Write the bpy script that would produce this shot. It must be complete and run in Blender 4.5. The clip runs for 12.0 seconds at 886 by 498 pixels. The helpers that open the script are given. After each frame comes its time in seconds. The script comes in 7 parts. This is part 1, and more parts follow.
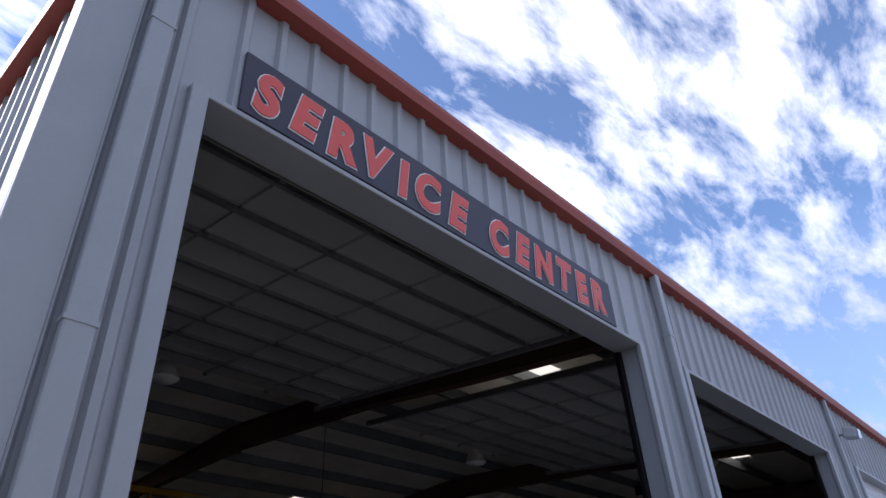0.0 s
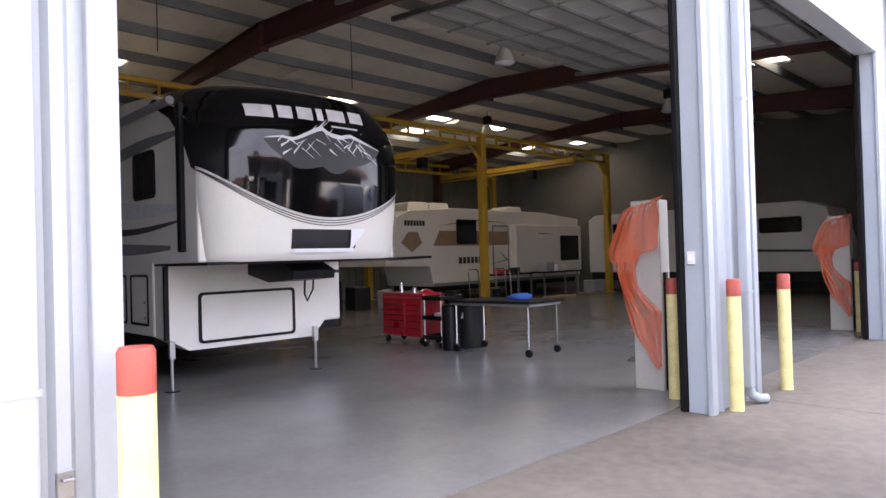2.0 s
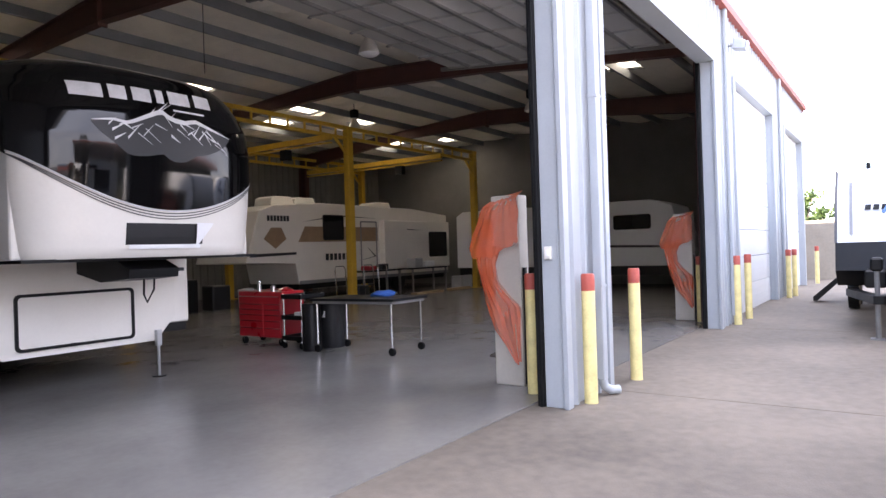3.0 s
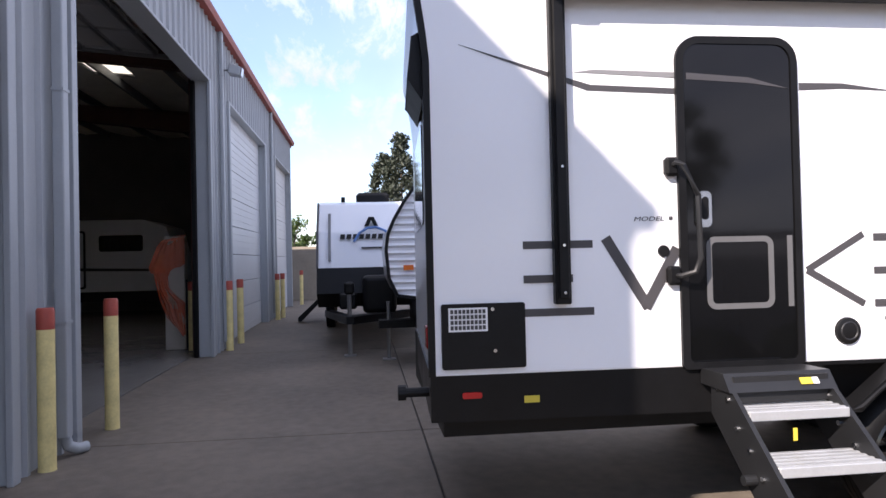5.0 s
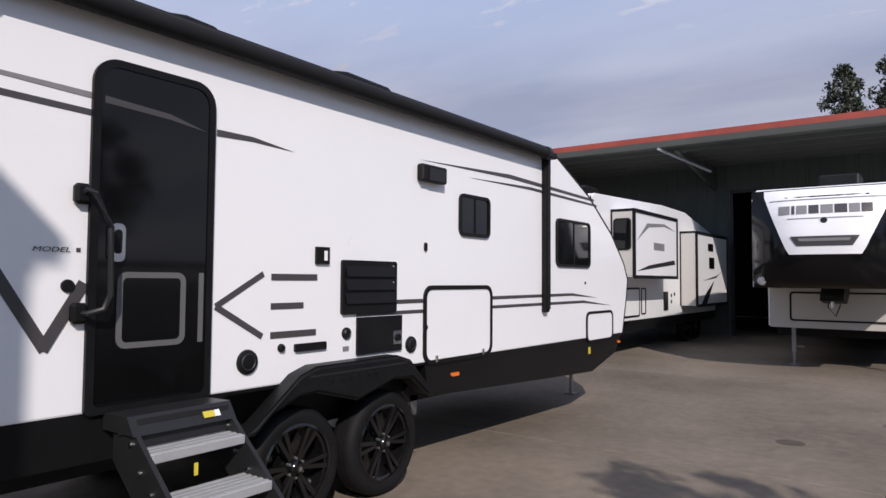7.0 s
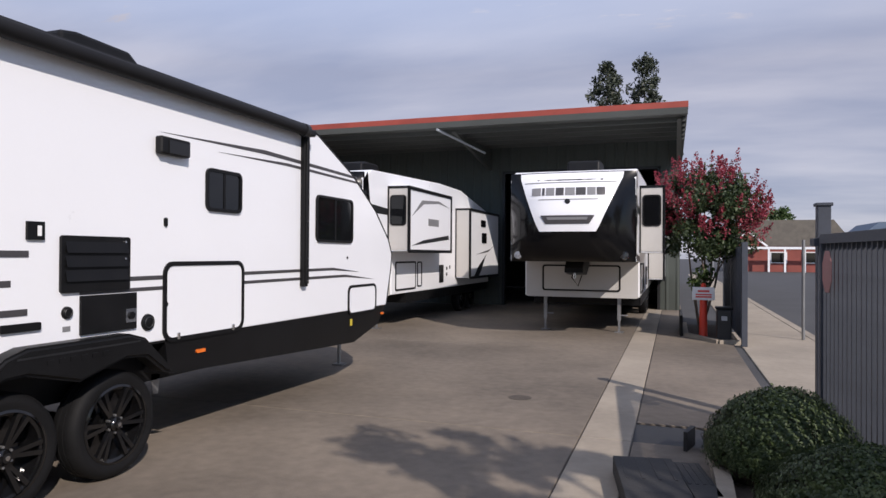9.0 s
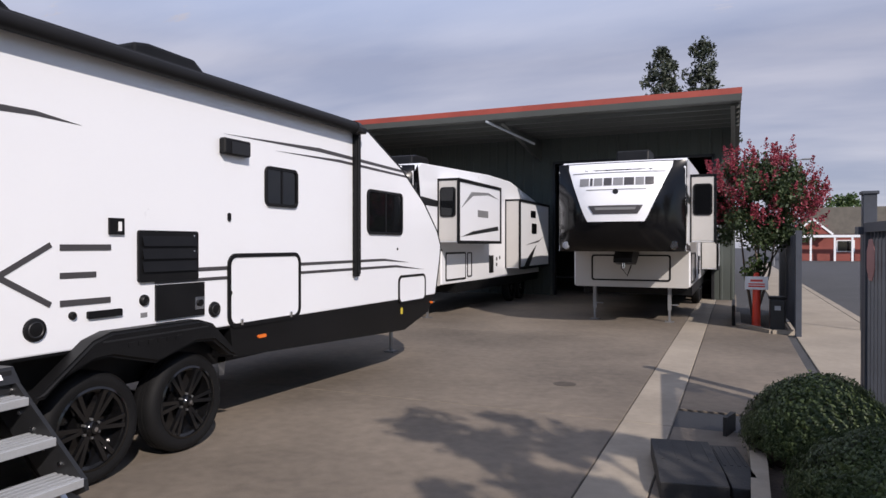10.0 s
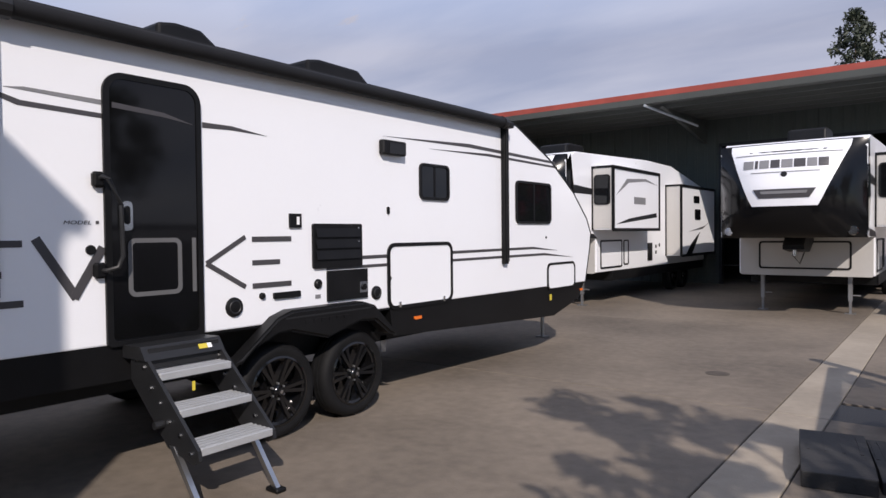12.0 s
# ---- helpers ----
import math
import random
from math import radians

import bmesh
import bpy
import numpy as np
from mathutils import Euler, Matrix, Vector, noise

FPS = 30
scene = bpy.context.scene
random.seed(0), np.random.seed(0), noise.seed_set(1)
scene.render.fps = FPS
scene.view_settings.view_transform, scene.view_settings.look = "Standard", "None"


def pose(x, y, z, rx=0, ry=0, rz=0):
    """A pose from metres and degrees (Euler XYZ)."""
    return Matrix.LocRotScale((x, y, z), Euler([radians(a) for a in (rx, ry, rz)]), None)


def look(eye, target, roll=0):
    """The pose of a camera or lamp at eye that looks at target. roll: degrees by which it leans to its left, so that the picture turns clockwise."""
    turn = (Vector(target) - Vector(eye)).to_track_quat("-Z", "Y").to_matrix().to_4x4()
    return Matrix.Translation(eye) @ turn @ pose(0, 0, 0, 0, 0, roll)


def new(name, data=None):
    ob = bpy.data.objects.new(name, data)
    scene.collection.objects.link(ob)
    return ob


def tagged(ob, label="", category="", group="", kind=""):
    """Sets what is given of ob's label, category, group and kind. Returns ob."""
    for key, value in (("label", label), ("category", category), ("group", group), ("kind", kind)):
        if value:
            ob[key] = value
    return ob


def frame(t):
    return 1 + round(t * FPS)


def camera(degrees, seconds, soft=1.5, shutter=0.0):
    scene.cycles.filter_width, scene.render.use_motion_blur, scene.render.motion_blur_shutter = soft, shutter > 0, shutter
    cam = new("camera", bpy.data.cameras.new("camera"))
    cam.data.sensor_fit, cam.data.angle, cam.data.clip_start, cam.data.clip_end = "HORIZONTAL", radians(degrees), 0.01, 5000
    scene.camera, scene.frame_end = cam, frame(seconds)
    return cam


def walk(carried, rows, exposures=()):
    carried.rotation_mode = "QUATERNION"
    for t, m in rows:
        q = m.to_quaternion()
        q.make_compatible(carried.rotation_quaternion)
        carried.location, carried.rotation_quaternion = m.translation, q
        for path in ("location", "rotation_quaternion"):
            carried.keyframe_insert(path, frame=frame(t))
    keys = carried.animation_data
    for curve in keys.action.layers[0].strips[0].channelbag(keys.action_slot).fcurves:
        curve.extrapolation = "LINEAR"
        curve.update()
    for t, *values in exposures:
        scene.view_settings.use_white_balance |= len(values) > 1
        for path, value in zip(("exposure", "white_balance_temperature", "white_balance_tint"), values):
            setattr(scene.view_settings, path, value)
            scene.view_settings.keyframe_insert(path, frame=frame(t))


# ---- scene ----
cam = camera(67.2, 12.0)
PATH = [
    (0, (1.506, -2.842, 1.671), (2.768, -1.738, 2.761), -3.2),
    (0.5, (1.557, -2.804, 1.655), (2.932, -1.591, 2.456), -1.8),
    (1, (1.636, -2.802, 1.605), (3.065, -1.462, 2.007), -0.9),
    (1.5, (1.692, -2.769, 1.538), (3.107, -1.364, 1.685), -1.5),
    (2, (1.803, -2.685, 1.521), (3.206, -1.26, 1.545), -1.6),
    (2.5, (1.949, -2.592, 1.518), (3.402, -1.218, 1.508), -1.4),
    (3, (2.123, -2.597, 1.511), (3.771, -1.464, 1.513), -1.8),
    (3.2, (2.2, -2.58, 1.498), (3.92, -1.559, 1.496), -1.8),
    (4.8, (2.695, -2.558, 1.555), (4.694, -2.62, 1.589), -1.6),
    (5, (2.737, -2.54, 1.546), (4.723, -2.776, 1.575), -1.3),
    (5.3, (2.81, -2.52, 1.561), (4.738, -3.011, 1.592), -0.64),
    (5.5, (2.858, -2.507, 1.571), (4.755, -3.142, 1.592), -0.2),
    (6, (2.906, -2.528, 1.56), (4.642, -3.518, 1.635), -0.3),
    (6.5, (2.855, -2.583, 1.618), (4.286, -3.977, 1.706), 0.1),
    (7, (2.797, -2.606, 1.602), (3.976, -4.22, 1.694), 0.4),
    (7.5, (2.755, -2.613, 1.629), (3.754, -4.345, 1.697), 0.9),
    (7.7, (2.707, -2.614, 1.649), (3.621, -4.392, 1.709), 1.0),
    (9.3, (2.242, -2.634, 1.62), (2.892, -4.525, 1.634), 0.3),
    (9.5, (2.21, -2.572, 1.617), (2.897, -4.451, 1.626), -0.0),
    (10, (2.138, -2.397, 1.63), (2.941, -4.229, 1.617), -0.0),
    (10.5, (2.069, -2.306, 1.631), (2.973, -4.09, 1.604), -0.6),
    (11, (1.943, -2.236, 1.633), (2.978, -3.947, 1.604), -0.8),
    (11.5, (1.812, -2.155, 1.63), (2.971, -3.785, 1.594), -0.5),
    (12, (1.808, -2.144, 1.639), (3.025, -3.73, 1.593), -0.6),
]
EXPO = [(0, 0.62, 6250, 18), (0.5, 1.03, 6500, 19), (0.8, 1.6, 7000, 19), (1.2, 2.8, 7200, 20), (1.5, 3.15, 7350, 20), (2, 3.45, 7350, 20), (3.2, 3.45, 7350, 20),
        (4.0, 2.4, 7000, 20), (4.8, 1.27, 6850, 20), (5, 1.12, 6850, 20), (5.5, 0.78, 6850, 20), (6, 0.40, 6800, 20), (6.5, 0.03, 6700, 18), (7, -0.03, 6650, 17), (9.3, 0.07, 6650, 17), (12, 0.07, 6650, 17)]
walk(cam, [(t, look(eye, goal, roll)) for t, eye, goal, roll in PATH], EXPO)

# ---------------------------------------------------------------- light
world = bpy.data.worlds.new("sky")
scene.world = world
world.use_nodes = True
nt = world.node_tree
nt.nodes.clear()
SUN_TO = Vector((-4.165, 3.94, 4.04)).normalized()


def wnode(kind, **props):
    n = nt.nodes.new(kind)
    for k, v in props.items():
        n.inputs[k].default_value = v
    return n


w_out = wnode("ShaderNodeOutputWorld")
w_bg = wnode("ShaderNodeBackground", Strength=0.15)
w_sky = nt.nodes.new("ShaderNodeTexSky")
w_sky.sky_type = "NISHITA"
w_sky.sun_disc = False
w_sky.sun_elevation = math.asin(SUN_TO.z)
w_sky.sun_rotation = math.atan2(SUN_TO.x, SUN_TO.y)
w_sky.air_density, w_sky.dust_density, w_sky.ozone_density = 1.0, 0.05, 5.0
w_co = nt.nodes.new("ShaderNodeTexCoord")
w_sep = nt.nodes.new("ShaderNodeSeparateXYZ")
w_add = nt.nodes.new("ShaderNodeMath")
w_add.operation, w_add.inputs[1].default_value = "ADD", 0.18
w_max = nt.nodes.new("ShaderNodeMath")
w_max.operation, w_max.inputs[1].default_value = "MAXIMUM", 0.05
w_div = nt.nodes.new("ShaderNodeVectorMath")
w_div.operation = "DIVIDE"
w_comb = nt.nodes.new("ShaderNodeCombineXYZ")
w_map = nt.nodes.new("ShaderNodeMapping")
w_map.inputs["Scale"].default_value = (0.9, 2.3, 1.0)
w_map.inputs["Rotation"].default_value = (0, 0, radians(-32))
w_n1 = wnode("ShaderNodeTexNoise", Scale=4.2, Detail=12.0, Roughness=0.62, Distortion=0.25)
w_r1 = nt.nodes.new("ShaderNodeValToRGB")
w_r1.color_ramp.elements[0].color = (0.02, 0.02, 0.02, 1)
w_r1.color_ramp.elements[0].position, w_r1.color_ramp.elements[1].position = 0.432, 0.715
w_mix = nt.nodes.new("ShaderNodeMix")
w_mix.data_type = "RGBA"
w_up = nt.nodes.new("ShaderNodeMapRange")
w_up.inputs["From Min"].default_value, w_up.inputs["From Max"].default_value = 0.28, 0.55
w_col = nt.nodes.new("ShaderNodeMix")
w_col.data_type = "RGBA"
w_col.inputs[7].default_value = (8.0, 8.2, 8.6, 1)
w_veil = nt.nodes.new("ShaderNodeMapRange")
w_veil.inputs["From Min"].default_value, w_veil.inputs["From Max"].default_value = 0.26, 0.52
w_veil.inputs["To Min"].default_value, w_veil.inputs["To Max"].default_value = 0.9, 0.0
w_n2 = wnode("ShaderNodeTexNoise", Scale=1.1, Detail=6.0, Roughness=0.5)
w_low = nt.nodes.new("ShaderNodeMix")
w_low.data_type = "RGBA"
w_low.inputs[6].default_value, w_low.inputs[7].default_value = (2.2, 2.45, 3.2, 1), (3.35, 3.5, 4.05, 1)
w_r2 = nt.nodes.new("ShaderNodeMapRange")
w_r2.inputs["From Min"].default_value, w_r2.inputs["From Max"].default_value = 0.36, 0.66
w_fac = nt.nodes.new("ShaderNodeMath")
w_fac.operation = "MAXIMUM"
w_south = nt.nodes.new("ShaderNodeMapRange")
w_south.inputs["From Min"].default_value, w_south.inputs["From Max"].default_value = 0.05, -0.45
w_south.inputs["To Min"].default_value, w_south.inputs["To Max"].default_value = 0.25, 1.0
w_vs = nt.nodes.new("ShaderNodeMath")
w_vs.operation = "MULTIPLY"
for a, b in ((w_sep.outputs["Y"], w_south.inputs["Value"]), (w_south.outputs[0], w_vs.inputs[0]), (w_veil.outputs[0], w_vs.inputs[1]),
             (w_co.outputs["Generated"], w_sep.inputs[0]), (w_sep.outputs["Z"], w_add.inputs[0]), (w_add.outputs[0], w_max.inputs[0]),
             (w_max.outputs[0], w_comb.inputs[0]), (w_max.outputs[0], w_comb.inputs[1]), (w_max.outputs[0], w_comb.inputs[2]),
             (w_co.outputs["Generated"], w_div.inputs[0]), (w_comb.outputs[0], w_div.inputs[1]), (w_div.outputs[0], w_map.inputs[0]),
             (w_map.outputs[0], w_n1.inputs["Vector"]), (w_n1.outputs["Fac"], w_r1.inputs[0]), (w_r1.outputs[0], w_fac.inputs[0]),
             (w_sep.outputs["Z"], w_up.inputs["Value"]), (w_sep.outputs["Z"], w_veil.inputs["Value"]), (w_vs.outputs[0], w_fac.inputs[1]),
             (w_up.outputs[0], w_col.inputs[0]), (w_map.outputs[0], w_n2.inputs["Vector"]), (w_n2.outputs["Fac"], w_r2.inputs["Value"]),
             (w_r2.outputs[0], w_low.inputs[0]), (w_low.outputs[2], w_col.inputs[6]), (w_col.outputs[2], w_mix.inputs[7]), (w_fac.outputs[0], w_mix.inputs[0]),
             (w_sky.outputs[0], w_mix.inputs[6]), (w_mix.outputs[2], w_bg.inputs[0]), (w_bg.outputs[0], w_out.inputs[0])):
    nt.links.new(a, b)

sun = new("sun", bpy.data.lights.new("sun", "SUN"))
sun.data.energy, sun.data.angle, sun.data.color = 4.1, radians(0.55), (1.0, 0.95, 0.87)
sun.matrix_world = look((0, 0, 30), Vector((0, 0, 30)) - SUN_TO)

# ---------------------------------------------------------------- materials
MATS = {}


def mat(name, col, rough=0.5, metal=0.0, var=0.08, scale=3.0, fine=60.0, bump=0.0, bscale=80.0, coat=0.0, dark=None, rvar=0.1, spec=0.5):
    """A painted, stone or metal surface: base colour varied at two scales, with roughness and fine relief."""
    if name in MATS:
        return MATS[name]
    m = bpy.data.materials.new(name)
    m.use_nodes = True
    t = m.node_tree
    b = t.nodes["Principled BSDF"]
    b.inputs["Metallic"].default_value, b.inputs["Coat Weight"].default_value = metal, coat
    b.inputs["Specular IOR Level"].default_value = spec
    b.inputs["Coat Roughness"].default_value = 0.05
    co = t.nodes.new("ShaderNodeTexCoord")
    n1, n2 = t.nodes.new("ShaderNodeTexNoise"), t.nodes.new("ShaderNodeTexNoise")
    n1.inputs["Scale"].default_value, n1.inputs["Detail"].default_value, n1.inputs["Roughness"].default_value = scale, 6, 0.6
    n2.inputs["Scale"].default_value, n2.inputs["Detail"].default_value = fine, 3
    mx = t.nodes.new("ShaderNodeMath")
    mx.operation = "MULTIPLY_ADD"
    mx.inputs[1].default_value = 0.35
    ramp = t.nodes.new("ShaderNodeValToRGB")
    lo = dark or tuple(c * (1 - var * 1.6) for c in col)
    hi = tuple(min(1, c * (1 + var)) for c in col)
    ramp.color_ramp.elements[0].color, ramp.color_ramp.elements[1].color = (*lo, 1), (*hi, 1)
    ramp.color_ramp.elements[0].position, ramp.color_ramp.elements[1].position = 0.42, 0.86
    rr = t.nodes.new("ShaderNodeMapRange")
    rr.inputs["To Min"].default_value, rr.inputs["To Max"].default_value = max(0.02, rough - rvar), min(1, rough + rvar)
    L = t.links.new
    for n in (n1, n2):
        L(co.outputs["Object"], n.inputs["Vector"])
    L(n2.outputs["Fac"], mx.inputs[0])
    L(n1.outputs["Fac"], mx.inputs[2])
    L(mx.outputs[0], ramp.inputs[0])
    L(ramp.outputs[0], b.inputs["Base Color"])
    L(n1.outputs["Fac"], rr.inputs["Value"])
    L(rr.outputs[0], b.inputs["Roughness"])
    if bump:
        n3, bp = t.nodes.new("ShaderNodeTexNoise"), t.nodes.new("ShaderNodeBump")
        n3.inputs["Scale"].default_value, n3.inputs["Detail"].default_value = bscale, 4
        bp.inputs["Strength"].default_value, bp.inputs["Distance"].default_value = bump, 0.01
        L(co.outputs["Object"], n3.inputs["Vector"])
        L(n3.outputs["Fac"], bp.inputs["Height"])
        L(bp.outputs[0], b.inputs["Normal"])
    MATS[name] = m
    return m


M_SIDING = mat("grey_blue_steel_siding", (0.345, 0.368, 0.388), 0.42, 0.0, 0.05, 1.2, 40, 0.05, 30)
M_TRIM = mat("grey_steel_trim", (0.36, 0.385, 0.405), 0.4, 0.0, 0.05, 1.5, 40)
M_RED = mat("red_oxide_trim", (0.30, 0.055, 0.035), 0.5, 0.0, 0.12, 1.5, 40)
M_BEAM = mat("red_primer_steel", (0.085, 0.03, 0.024), 0.6, 0.0, 0.15, 2, 30)
M_PURLIN = mat("galvanised_purlin", (0.22, 0.235, 0.245), 0.5, 0.3, 0.1, 2, 30)
M_INSUL = mat("white_vinyl_insulation", (0.86, 0.82, 0.74), 0.6, 0.0, 0.06, 1.5, 20, 0.25, 4)
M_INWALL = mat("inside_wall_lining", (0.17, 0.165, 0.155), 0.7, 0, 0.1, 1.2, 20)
M_DOORP = mat("overhead_door_steel", (0.42, 0.42, 0.41), 0.45, 0, 0.05, 1, 30)
M_BDOOR = mat("white_sectional_door", (0.66, 0.68, 0.69), 0.45, 0, 0.04, 0.8, 30)
M_NAVY = mat("navy_sign_board", (0.017, 0.019, 0.042), 0.45, 0, 0.08, 2, 40)
M_SIGNRED = mat("red_sign_paint", (0.72, 0.085, 0.065), 0.45, 0, 0.06, 4, 50)
M_WHITE = mat("white_paint", (0.8, 0.8, 0.8), 0.4, 0, 0.03, 3, 40)
M_FLOOR = mat("polished_concrete", (0.215, 0.203, 0.188), 0.25, 0, 0.09, 1.1, 14, 0.03, 40, rvar=0.05)
M_YARD = mat("yard_concrete", (0.172, 0.142, 0.111), 0.8, 0, 0.2, 0.35, 9, 0.25, 60, dark=(0.084, 0.069, 0.054), rvar=0.08)
M_WALKC = mat("pale_walk_concrete", (0.305, 0.262, 0.208), 0.85, 0, 0.14, 0.8, 12, 0.25, 60)
M_IRON = mat("rusty_iron", (0.085, 0.07, 0.056), 0.75, 0.2, 0.25, 8, 60, 0.2, 80)
M_ASPH = mat("asphalt", (0.055, 0.055, 0.057), 0.85, 0, 0.2, 0.5, 60, 0.3, 120)
M_YELLOW = mat("yellow_bollard_paint", (0.78, 0.65, 0.29), 0.5, 0, 0.14, 5, 50, 0.1, 60)
M_BRED = mat("faded_red_paint", (0.42, 0.075, 0.05), 0.55, 0, 0.12, 6, 50)
M_CRANE = mat("crane_yellow", (0.55, 0.33, 0.03), 0.5, 0, 0.12, 2, 30)
M_RVW = mat("white_gelcoat", (0.80, 0.81, 0.83), 0.28, 0, 0.008, 1.2, 30, coat=0.3, rvar=0.015)
M_CREAM = mat("cream_fibreglass", (0.75, 0.715, 0.65), 0.32, 0, 0.03, 1.5, 30, coat=0.2, rvar=0.05)
M_GREIGE = mat("greige_fibreglass", (0.47, 0.455, 0.43), 0.34, 0, 0.03, 1.5, 30, coat=0.2, rvar=0.05)
M_BLK = mat("black_plastic", (0.0065, 0.0065, 0.007), 0.45, 0, 0.2, 5, 60, spec=0.22)
M_GLOSSBLK = mat("glossy_black_panel", (0.004, 0.004, 0.0045), 0.07, 0, 0.1, 3, 40, rvar=0.02, spec=0.42)
M_GLASS = mat("tinted_window", (0.005, 0.0055, 0.0065), 0.05, 0, 0.1, 1, 30, rvar=0.02, spec=0.45)
M_GREYV = mat("grey_vinyl_graphic", (0.055, 0.052, 0.055), 0.42, 0, 0.05, 4, 40)
M_LGREYV = mat("light_grey_graphic", (0.20, 0.20, 0.205), 0.4, 0, 0.05, 4, 40)
M_DOORG = mat("mid_grey_graphic", (0.11, 0.11, 0.112), 0.4, 0, 0.05, 4, 40)
M_TYRE = mat("tyre_rubber", (0.0065, 0.0065, 0.007), 0.7, 0, 0.2, 6, 60, 0.06, 90, spec=0.22)
M_SATIN = mat("satin_black_panel", (0.0065, 0.0065, 0.007), 0.36, 0, 0.15, 3, 50, spec=0.2)
M_NOSEBLK = mat("black_gelcoat", (0.005, 0.005, 0.0055), 0.15, 0, 0.1, 3, 40, rvar=0.03, spec=0.25)
M_RIM = mat("gloss_black_alloy", (0.006, 0.006, 0.0065), 0.11, 0, 0.1, 5, 40, rvar=0.03, spec=0.6)
M_CHROME = mat("bright_metal", (0.62, 0.63, 0.64), 0.18, 1.0, 0.05, 5, 40)
M_ALU = mat("brushed_aluminium", (0.50, 0.51, 0.52), 0.38, 1.0, 0.06, 4, 80)
M_TREAD = mat("ribbed_tread_metal", (0.42, 0.43, 0.44), 0.45, 0.35, 0.08, 4, 80)
M_STEEL = mat("dull_steel", (0.30, 0.30, 0.30), 0.5, 0.8, 0.12, 5, 60)
M_DKGREY = mat("charcoal_steel", (0.015, 0.0155, 0.017), 0.45, 0.1, 0.12, 4, 50)
M_AWN = mat("dark_awning_vinyl", (0.010, 0.010, 0.011), 0.6, 0, 0.15, 3, 50, spec=0.25)
M_ORANGEM = mat("amber_lens", (0.75, 0.16, 0.02), 0.2, 0, 0.05)
M_REDL = mat("red_lens", (0.42, 0.012, 0.012), 0.2, 0, 0.05)
M_STICK = mat("yellow_label", (0.58, 0.46, 0.05), 0.45, 0, 0.05)
M_GREENW = mat("dark_green_wall", (0.055, 0.064, 0.056), 0.6, 0, 0.08, 1, 20)
M_SOFFIT = mat("grey_green_soffit", (0.07, 0.074, 0.067), 0.6, 0, 0.08, 1, 20)
# near-black colour stands in for the shade inside the canopy room
M_ROOMSHADE = mat("painted_room_shade", (0.02, 0.02, 0.02), 0.8)


# ---------------------------------------------------------------- mesh helpers
def thing(name, at, label, category, group="", kind="", turn=0):
    e = new(name)
    e.location = at
    e.rotation_euler = (0, 0, radians(turn))
    e.empty_display_size = 0.2
    return tagged(e, label, category, group, kind)


def finish(bm, name, material, smooth=False):
    bmesh.ops.recalc_face_normals(bm, faces=bm.faces)
    me = bpy.data.meshes.new(name)
    bm.to_mesh(me)
    bm.free()
    me.materials.append(material)
    if smooth:
        me.shade_smooth()
        me.set_sharp_from_angle(angle=radians(38))
    return me


def base_of(ob):
    v = Vector(ob.location)
    while ob.parent:
        ob = ob.parent
        v += ob.location
    return v


def part(name, bm, material, parent, label="", smooth=False):
    """Links a bmesh, modelled in the plan's own coordinates, as one mesh under a thing or a part."""
    bmesh.ops.translate(bm, verts=bm.verts, vec=-base_of(parent))
    ob = new(name, finish(bm, name, material, smooth))
    ob.parent = parent
    return tagged(ob, label) if label else ob


def solo(name, bm, material, label, category, group="", kind="", at=None, smooth=False):
    """A thing that is one mesh."""
    at = Vector(at) if at is not None else Vector((0, 0, 0))
    bmesh.ops.translate(bm, verts=bm.verts, vec=-at)
    ob = new(name, finish(bm, name, material, smooth))
    ob.location = at
    return tagged(ob, label, category, group, kind)


def B(*boxes, bevel=0.0, seg=1):
    """A bmesh of boxes (x0, x1, y0, y1, z0, z1)."""
    bm = bmesh.new()
    for x0, x1, y0, y1, z0, z1 in boxes:
        g = bmesh.ops.create_cube(bm, size=1)
        bmesh.ops.scale(bm, verts=g["verts"], vec=(abs(x1 - x0), abs(y1 - y0), abs(z1 - z0)))
        bmesh.ops.translate(bm, verts=g["verts"], vec=((x0 + x1) / 2, (y0 + y1) / 2, (z0 + z1) / 2))
    if bevel:
        bmesh.ops.bevel(bm, geom=bm.edges[:], offset=bevel, segments=seg, affect="EDGES", profile=0.5)
    return bm


def axes(axis):
    return {"x": (Vector((0, 1, 0)), Vector((0, 0, 1)), Vector((1, 0, 0))),
            "y": (Vector((1, 0, 0)), Vector((0, 0, 1)), Vector((0, 1, 0))),
            "z": (Vector((1, 0, 0)), Vector((0, 1, 0)), Vector((0, 0, 1)))}[axis]


def prism(pts, axis, a, b, bm=None, bevel=0.0, seg=2):
    """A flat outline (the two other axes, in order) drawn out along an axis from a to b."""
    own = bm is None
    bm = bm or bmesh.new()
    u, v, w = axes(axis)
    lo = [bm.verts.new(u * p[0] + v * p[1] + w * a) for p in pts]
    hi = [bm.verts.new(u * p[0] + v * p[1] + w * b) for p in pts]
    n = len(pts)
    bm.faces.new(lo[::-1])
    bm.faces.new(hi)
    for i in range(n):
        bm.faces.new((lo[i], lo[(i + 1) % n], hi[(i + 1) % n], hi[i]))
    if own and bevel:
        bmesh.ops.recalc_face_normals(bm, faces=bm.faces)
        bmesh.ops.bevel(bm, geom=bm.edges[:], offset=bevel, segments=seg, affect="EDGES", profile=0.5)
    return bm


